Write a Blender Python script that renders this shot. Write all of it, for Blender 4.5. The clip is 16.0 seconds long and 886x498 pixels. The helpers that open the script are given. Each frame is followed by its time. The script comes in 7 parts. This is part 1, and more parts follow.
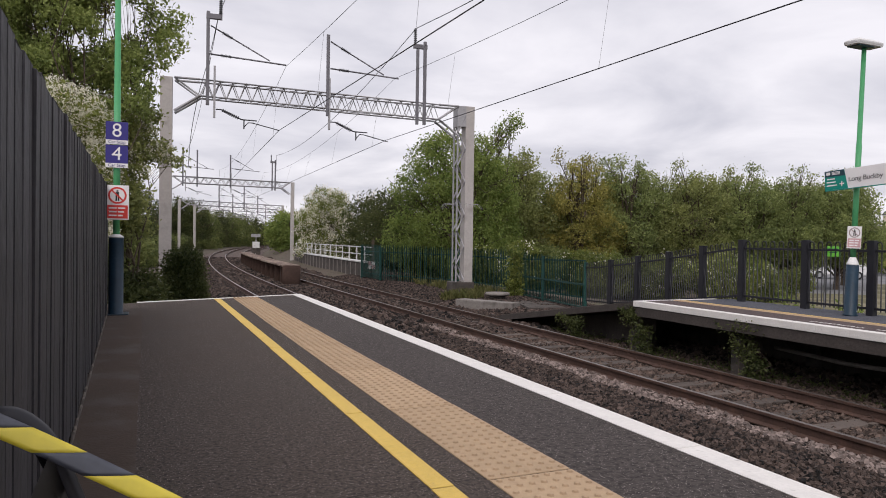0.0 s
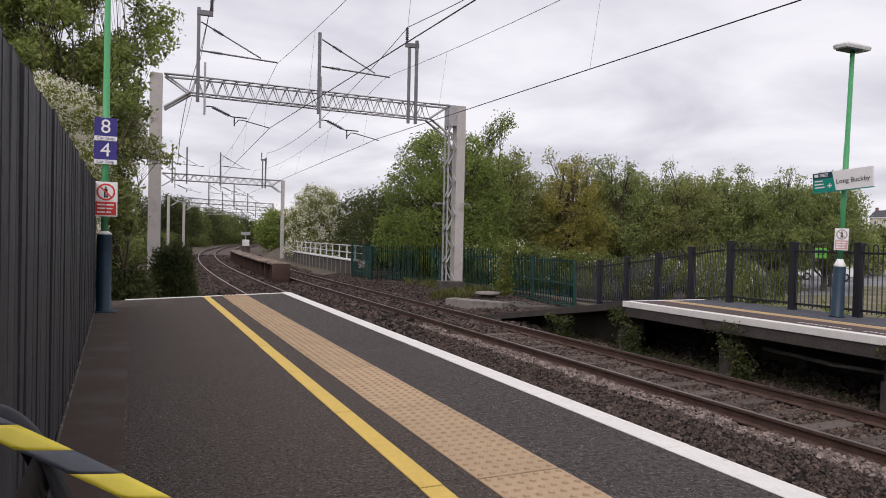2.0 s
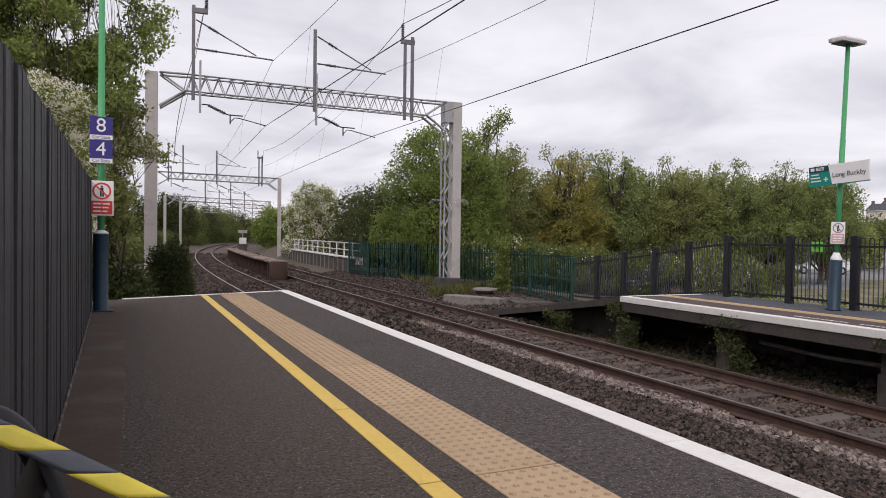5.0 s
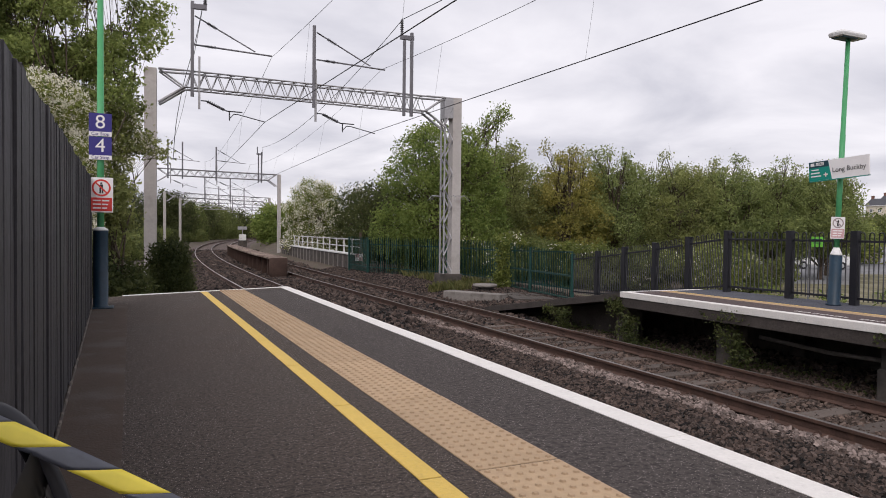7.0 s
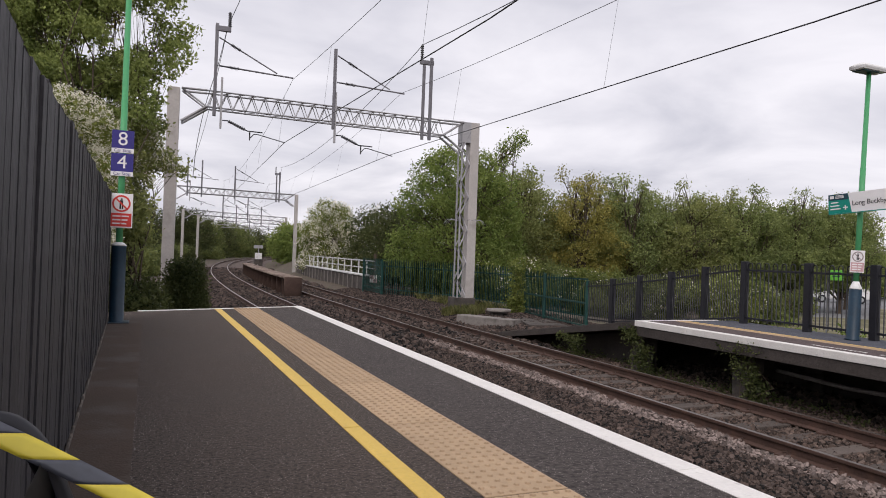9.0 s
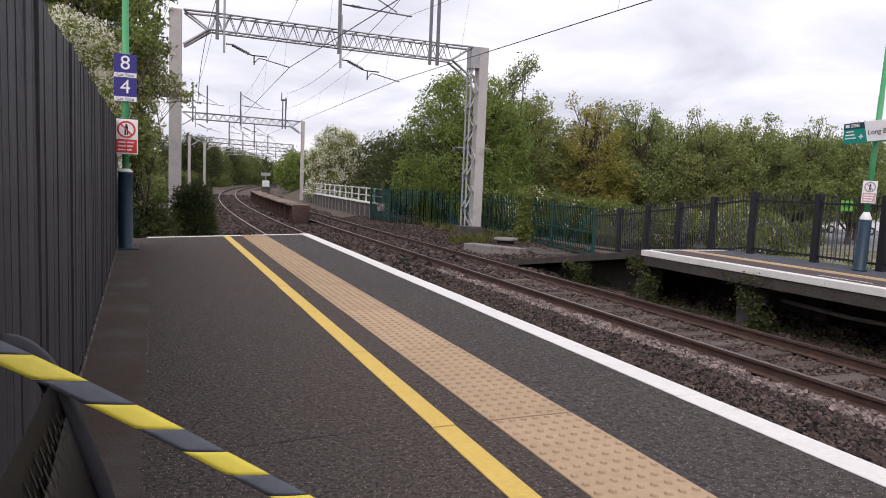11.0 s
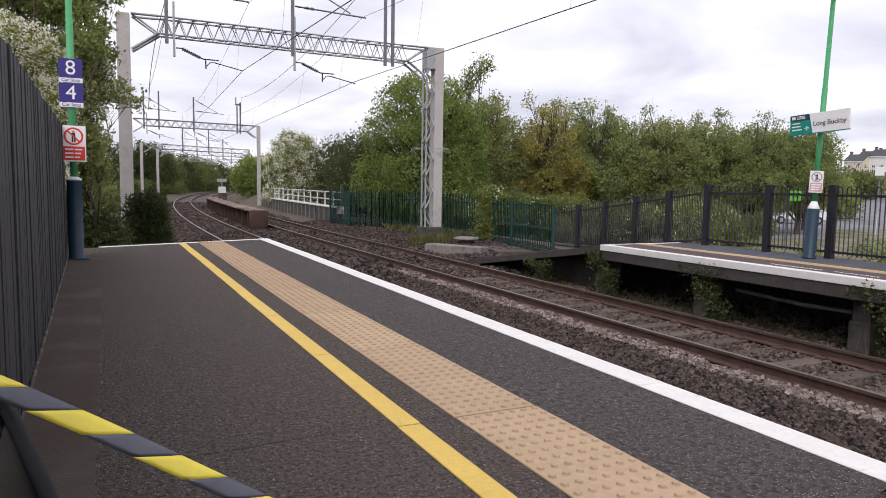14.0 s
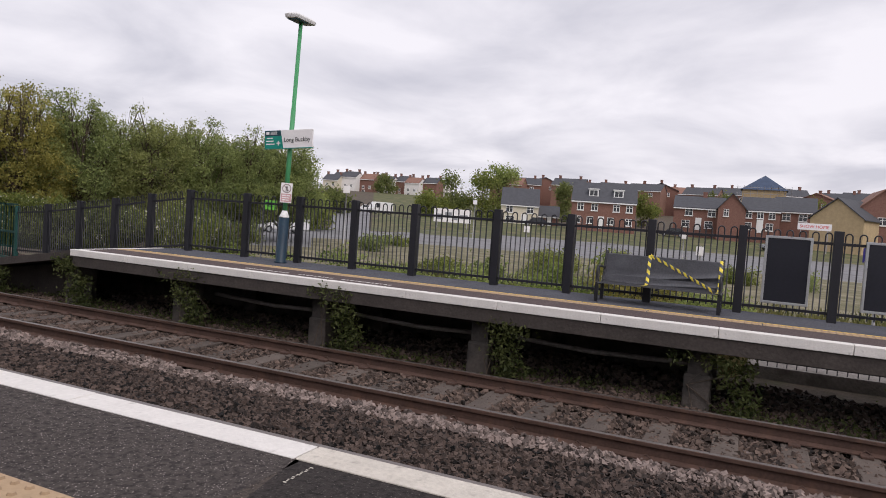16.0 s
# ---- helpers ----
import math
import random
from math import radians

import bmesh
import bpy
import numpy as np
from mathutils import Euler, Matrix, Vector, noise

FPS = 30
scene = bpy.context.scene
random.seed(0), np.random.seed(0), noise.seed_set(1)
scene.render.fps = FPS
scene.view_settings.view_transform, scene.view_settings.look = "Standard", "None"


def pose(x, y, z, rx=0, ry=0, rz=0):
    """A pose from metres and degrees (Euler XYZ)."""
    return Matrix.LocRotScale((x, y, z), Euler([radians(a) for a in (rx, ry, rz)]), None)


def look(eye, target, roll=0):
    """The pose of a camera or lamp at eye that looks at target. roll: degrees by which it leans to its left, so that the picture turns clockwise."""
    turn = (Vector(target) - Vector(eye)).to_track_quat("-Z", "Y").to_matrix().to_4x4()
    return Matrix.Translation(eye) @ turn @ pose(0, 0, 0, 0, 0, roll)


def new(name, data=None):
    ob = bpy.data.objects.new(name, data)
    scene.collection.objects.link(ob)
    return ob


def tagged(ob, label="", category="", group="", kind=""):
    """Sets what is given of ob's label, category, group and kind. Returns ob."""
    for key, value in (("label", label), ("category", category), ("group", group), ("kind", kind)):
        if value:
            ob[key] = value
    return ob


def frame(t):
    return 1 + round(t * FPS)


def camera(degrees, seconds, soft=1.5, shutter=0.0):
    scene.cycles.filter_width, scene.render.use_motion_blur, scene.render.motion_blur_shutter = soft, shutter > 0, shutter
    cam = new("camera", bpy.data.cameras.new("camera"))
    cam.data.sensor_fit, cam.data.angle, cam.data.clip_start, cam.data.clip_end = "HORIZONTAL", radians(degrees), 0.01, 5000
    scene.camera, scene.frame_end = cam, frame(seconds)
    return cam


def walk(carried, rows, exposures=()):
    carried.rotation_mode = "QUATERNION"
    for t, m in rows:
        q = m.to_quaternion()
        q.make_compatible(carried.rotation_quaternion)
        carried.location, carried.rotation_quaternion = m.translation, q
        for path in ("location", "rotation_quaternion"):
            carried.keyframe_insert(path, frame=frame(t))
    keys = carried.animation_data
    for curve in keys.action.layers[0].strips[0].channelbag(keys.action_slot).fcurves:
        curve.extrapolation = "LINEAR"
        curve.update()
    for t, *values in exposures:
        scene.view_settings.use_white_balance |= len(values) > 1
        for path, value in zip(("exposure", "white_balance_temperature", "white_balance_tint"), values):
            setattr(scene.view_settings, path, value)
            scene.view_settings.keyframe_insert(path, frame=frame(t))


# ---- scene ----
cam = camera(65.3, 16.0, 0.95)
PATH = [
    (0, (-2.872, 0.465, 1.135), (-2.0820, 2.3022, 1.1088), 0.83),
    (0.5, (-2.872, 0.465, 1.135), (-2.0791, 2.3013, 1.1118), 1.04),
    (1, (-2.872, 0.466, 1.135), (-2.0642, 2.2952, 1.1130), 1.09),
    (1.5, (-2.871, 0.466, 1.135), (-2.0536, 2.2906, 1.0990), 1.20),
    (2, (-2.871, 0.466, 1.134), (-2.0556, 2.2920, 1.1060), 1.22),
    (2.5, (-2.871, 0.466, 1.134), (-2.0484, 2.2890, 1.0997), 1.06),
    (3, (-2.871, 0.467, 1.134), (-2.0507, 2.2905, 1.1056), 1.03),
    (3.5, (-2.871, 0.467, 1.134), (-2.0499, 2.2905, 1.1062), 0.78),
    (4, (-2.870, 0.467, 1.134), (-2.0435, 2.2879, 1.0995), 0.65),
    (6.5, (-2.869, 0.468, 1.133), (-2.0538, 2.2942, 1.0939), 0.99),
    (7, (-2.869, 0.469, 1.133), (-2.0462, 2.2909, 1.0838), 0.64),
    (7.5, (-2.869, 0.469, 1.133), (-2.0375, 2.2870, 1.0732), 0.62),
    (8, (-2.869, 0.469, 1.132), (-2.1147, 2.3215, 1.1566), 1.04),
    (8.5, (-2.868, 0.469, 1.132), (-2.0222, 2.2815, 1.1109), 4.61),
    (9, (-2.868, 0.470, 1.132), (-2.0852, 2.3100, 1.1499), 2.08),
    (9.5, (-2.868, 0.470, 1.132), (-2.0879, 2.3110, 1.0862), 2.60),
    (12, (-2.846, 0.488, 1.124), (-2.0599, 2.3150, 0.9119), 1.06),
    (12.5, (-2.842, 0.492, 1.122), (-1.9966, 2.2919, 0.9083), 0.38),
    (13, (-2.834, 0.489, 1.115), (-1.9672, 2.2765, 0.8841), -0.39),
    (13.5, (-2.833, 0.524, 1.084), (-2.0078, 2.3292, 0.8383), 0.19),
    (14, (-2.841, 0.493, 1.106), (-1.9724, 2.2857, 0.9240), 0.93),
    (14.5, (-2.810, 0.480, 1.095), (-1.8914, 2.2413, 0.8631), -2.87),
    (15, (-2.800, 0.490, 1.075), (-1.7677, 2.2001, 0.9754), -2.91),
    (15.5, (-2.745, 0.445, 1.095), (-1.4571, 1.9700, 0.9697), -1.70),
    (16, (-2.560, 0.345, 1.070), (-0.7378, 1.1636, 0.9721), 4.03),
]
walk(cam, [(t, look(eye, target, roll)) for t, eye, target, roll in PATH],
     [(0.0, 0.03, 6500, 16), (9.5, 0.05, 6500, 16), (12, 0.34, 6300, 17), (14.5, 0.25, 6300, 16), (15.3, 0.1, 6500, 16), (16.0, 0.03, 6500, 17)])

# ---------------------------------------------------------------- world and light
SUN_EL, SUN_AZ = 48.0, 215.0
world = bpy.data.worlds.new("sky")
scene.world = world
world.use_nodes = True
wn, wl = world.node_tree.nodes, world.node_tree.links
wn.clear()
w_out = wn.new("ShaderNodeOutputWorld")
w_bg = wn.new("ShaderNodeBackground")
w_sky = wn.new("ShaderNodeTexSky")
w_sky.sky_type = "NISHITA"
w_sky.sun_disc = False
w_sky.sun_elevation = radians(SUN_EL)
w_sky.sun_rotation = radians(SUN_AZ)
w_sky.dust_density = 3.0
w_tc = wn.new("ShaderNodeTexCoord")
w_sep = wn.new("ShaderNodeSeparateXYZ")
wl.new(w_tc.outputs["Generated"], w_sep.inputs[0])
# cloud layer: the direction projected on a high plane
w_add = wn.new("ShaderNodeMath"); w_add.operation = "ADD"; w_add.inputs[1].default_value = 0.16
wl.new(w_sep.outputs["Z"], w_add.inputs[0])
w_max = wn.new("ShaderNodeMath"); w_max.operation = "MAXIMUM"; w_max.inputs[1].default_value = 0.06
wl.new(w_add.outputs[0], w_max.inputs[0])
w_dx = wn.new("ShaderNodeMath"); w_dx.operation = "DIVIDE"
w_dy = wn.new("ShaderNodeMath"); w_dy.operation = "DIVIDE"
wl.new(w_sep.outputs["X"], w_dx.inputs[0]); wl.new(w_max.outputs[0], w_dx.inputs[1])
wl.new(w_sep.outputs["Y"], w_dy.inputs[0]); wl.new(w_max.outputs[0], w_dy.inputs[1])
w_com = wn.new("ShaderNodeCombineXYZ")
wl.new(w_dx.outputs[0], w_com.inputs[0]); wl.new(w_dy.outputs[0], w_com.inputs[1])
w_noise = wn.new("ShaderNodeTexNoise")
w_noise.inputs["Scale"].default_value = 1.15
w_noise.inputs["Detail"].default_value = 6.0
w_noise.inputs["Roughness"].default_value = 0.52
w_noise.inputs["Distortion"].default_value = 0.35
wl.new(w_com.outputs[0], w_noise.inputs["Vector"])
w_ramp = wn.new("ShaderNodeValToRGB")
w_ramp.color_ramp.elements[0].position = 0.33
w_ramp.color_ramp.elements[0].color = (6.2, 6.35, 6.9, 1)
w_ramp.color_ramp.elements[1].position = 0.62
w_ramp.color_ramp.elements[1].color = (9.35, 9.4, 9.65, 1)
wl.new(w_noise.outputs["Fac"], w_ramp.inputs["Fac"])
w_mix = wn.new("ShaderNodeMixRGB")
w_mix.inputs["Fac"].default_value = 0.93
wl.new(w_sky.outputs[0], w_mix.inputs["Color1"])
wl.new(w_ramp.outputs["Color"], w_mix.inputs["Color2"])
wl.new(w_mix.outputs[0], w_bg.inputs["Color"])
w_bg.inputs["Strength"].default_value = 0.1
wl.new(w_bg.outputs[0], w_out.inputs["Surface"])

sun = new("sun", bpy.data.lights.new("sun", "SUN"))
sun.data.energy = 1.7
sun.data.angle = radians(40)
sun.data.color = (1.0, 0.96, 0.9)
sun.matrix_world = pose(0, 0, 40, 90 - SUN_EL, 0, 180 - SUN_AZ)

# ---------------------------------------------------------------- materials
def mat(name, base, rough=0.7, metal=0.0, vary=0.25, scale=6.0, bump=0.0, bscale=60.0, spots=None, island=0.0, rand=0.0, spec=0.4):
    """A surface of one colour with coarse and fine variation; spots: (colour, scale, from, to) of stains or specks."""
    m = bpy.data.materials.new(name)
    m.use_nodes = True
    n, l = m.node_tree.nodes, m.node_tree.links
    b = n["Principled BSDF"]
    b.inputs["Roughness"].default_value = rough
    b.inputs["Metallic"].default_value = metal
    b.inputs["Specular IOR Level"].default_value = spec
    tc = n.new("ShaderNodeTexCoord")
    big = n.new("ShaderNodeTexNoise"); big.inputs["Scale"].default_value = scale; big.inputs["Detail"].default_value = 5
    fine = n.new("ShaderNodeTexNoise"); fine.inputs["Scale"].default_value = scale * 9; fine.inputs["Detail"].default_value = 3
    l.new(tc.outputs["Object"], big.inputs["Vector"]); l.new(tc.outputs["Object"], fine.inputs["Vector"])
    avg = n.new("ShaderNodeMath"); avg.operation = "ADD"
    l.new(big.outputs["Fac"], avg.inputs[0]); l.new(fine.outputs["Fac"], avg.inputs[1])
    src = avg.outputs[0]
    lo, hi = 1.0 - vary, 1.0 + vary
    if island or rand:
        r = n.new("ShaderNodeNewGeometry") if island else n.new("ShaderNodeObjectInfo")
        k = n.new("ShaderNodeMapRange"); k.inputs[3].default_value = -(island or rand); k.inputs[4].default_value = (island or rand)
        l.new(r.outputs["Random Per Island" if island else "Random"], k.inputs[0])
        a2 = n.new("ShaderNodeMath"); a2.operation = "ADD"
        l.new(src, a2.inputs[0]); l.new(k.outputs[0], a2.inputs[1])
        src = a2.outputs[0]
    mr = n.new("ShaderNodeMapRange"); mr.clamp = False
    mr.inputs[1].default_value, mr.inputs[2].default_value, mr.inputs[3].default_value, mr.inputs[4].default_value = 0.6, 1.4, lo, hi
    l.new(src, mr.inputs[0])
    mul = n.new("ShaderNodeVectorMath"); mul.operation = "SCALE"
    mul.inputs[0].default_value = base
    l.new(mr.outputs[0], mul.inputs["Scale"])
    col = mul.outputs[0]
    if spots:
        sc, ss, s0, s1 = spots
        sn = n.new("ShaderNodeTexNoise"); sn.inputs["Scale"].default_value = ss; sn.inputs["Detail"].default_value = 4
        l.new(tc.outputs["Object"], sn.inputs["Vector"])
        sr = n.new("ShaderNodeMapRange"); sr.inputs[1].default_value, sr.inputs[2].default_value = s0, s1
        l.new(sn.outputs["Fac"], sr.inputs[0])
        mx = n.new("ShaderNodeMixRGB"); mx.inputs["Color2"].default_value = (*sc, 1)
        l.new(sr.outputs[0], mx.inputs["Fac"]); l.new(col, mx.inputs["Color1"])
        col = mx.outputs[0]
    l.new(col, b.inputs["Base Color"])
    if bump:
        bn = n.new("ShaderNodeTexNoise"); bn.inputs["Scale"].default_value = bscale; bn.inputs["Detail"].default_value = 4
        l.new(tc.outputs["Object"], bn.inputs["Vector"])
        bp = n.new("ShaderNodeBump"); bp.inputs["Strength"].default_value = bump; bp.inputs["Distance"].default_value = 0.02
        l.new(bn.outputs["Fac"], bp.inputs["Height"]); l.new(bp.outputs[0], b.inputs["Normal"])
    return m


def leafmat(name, base, tip, island=0.5):
    """Leaves: two greens mixed leaf by leaf, a little light passing through."""
    m = bpy.data.materials.new(name)
    m.use_nodes = True
    n, l = m.node_tree.nodes, m.node_tree.links
    b = n["Principled BSDF"]
    b.inputs["Roughness"].default_value = 0.55
    b.inputs["Specular IOR Level"].default_value = 0.25
    g = n.new("ShaderNodeNewGeometry")
    tc = n.new("ShaderNodeTexCoord")
    ns = n.new("ShaderNodeTexNoise"); ns.inputs["Scale"].default_value = 0.8; ns.inputs["Detail"].default_value = 3
    l.new(tc.outputs["Object"], ns.inputs["Vector"])
    ad = n.new("ShaderNodeMath"); ad.operation = "MULTIPLY_ADD"; ad.inputs[1].default_value = island; 
    l.new(g.outputs["Random Per Island"], ad.inputs[0]); l.new(ns.outputs["Fac"], ad.inputs[2])
    mr = n.new("ShaderNodeMapRange"); mr.inputs[1].default_value, mr.inputs[2].default_value = 0.4, 1.0
    l.new(ad.outputs[0], mr.inputs[0])
    mx = n.new("ShaderNodeMixRGB"); mx.inputs["Color1"].default_value = (*base, 1); mx.inputs["Color2"].default_value = (*tip, 1)
    l.new(mr.outputs[0], mx.inputs["Fac"])
    l.new(mx.outputs[0], b.inputs["Base Color"])
    tr = n.new("ShaderNodeBsdfTranslucent"); l.new(mx.outputs[0], tr.inputs["Color"])
    ms = n.new("ShaderNodeMixShader"); ms.inputs[0].default_value = 0.48
    l.new(b.outputs[0], ms.inputs[1]); l.new(tr.outputs[0], ms.inputs[2])
    l.new(ms.outputs[0], n["Material Output"].inputs["Surface"])
    return m


def grain(name, base, light, brown, mottle=34.0, fleck=120.0, rough=0.93):
    """Worn asphalt: mottled binder with pale aggregate showing through and a pitted surface."""
    m = bpy.data.materials.new(name)
    m.use_nodes = True
    n, l = m.node_tree.nodes, m.node_tree.links
    b = n["Principled BSDF"]
    b.inputs["Roughness"].default_value = rough
    b.inputs["Specular IOR Level"].default_value = 0.3
    tc = n.new("ShaderNodeTexCoord")
    def tex(scale, detail, r=0.5):
        t = n.new("ShaderNodeTexNoise"); t.inputs["Scale"].default_value = scale; t.inputs["Detail"].default_value = detail; t.inputs["Roughness"].default_value = r
        l.new(tc.outputs["Object"], t.inputs["Vector"])
        return t.outputs["Fac"]
    def rng_(src, a, c, lo, hi):
        t = n.new("ShaderNodeMapRange"); t.inputs[1].default_value, t.inputs[2].default_value, t.inputs[3].default_value, t.inputs[4].default_value = a, c, lo, hi
        l.new(src, t.inputs[0])
        return t.outputs[0]
    def mixc(fac, c1, c2):
        t = n.new("ShaderNodeMixRGB")
        l.new(fac, t.inputs["Fac"])
        for k, c in (("Color1", c1), ("Color2", c2)):
            if isinstance(c, tuple):
                t.inputs[k].default_value = (*c, 1)
            else:
                l.new(c, t.inputs[k])
        return t.outputs[0]
    wide = rng_(tex(0.9, 4), 0.35, 0.65, 0.0, 1.0)
    col = mixc(wide, base, brown)
    dark = tuple(v * 0.24 for v in base)
    col = mixc(rng_(tex(mottle, 3, 0.6), 0.46, 0.62, 0.0, 0.8), col, dark)
    vor = n.new("ShaderNodeTexVoronoi"); vor.inputs["Scale"].default_value = fleck
    l.new(tc.outputs["Object"], vor.inputs["Vector"])
    sep = n.new("ShaderNodeSeparateColor"); l.new(vor.outputs["Color"], sep.inputs[0])
    near = rng_(vor.outputs["Distance"], 0.25, 0.42, 1.0, 0.0)
    pick = rng_(sep.outputs[0], 0.74, 0.98, 0.0, 1.0)
    f = n.new("ShaderNodeMath"); f.operation = "MULTIPLY"; l.new(near, f.inputs[0]); l.new(pick, f.inputs[1])
    col = mixc(f.outputs[0], col, light)
    l.new(col, b.inputs["Base Color"])
    bp = n.new("ShaderNodeBump"); bp.inputs["Strength"].default_value = 0.8; bp.inputs["Distance"].default_value = 0.012
    l.new(tex(mottle * 1.6, 4, 0.65), bp.inputs["Height"]); l.new(bp.outputs[0], b.inputs["Normal"])
    return m


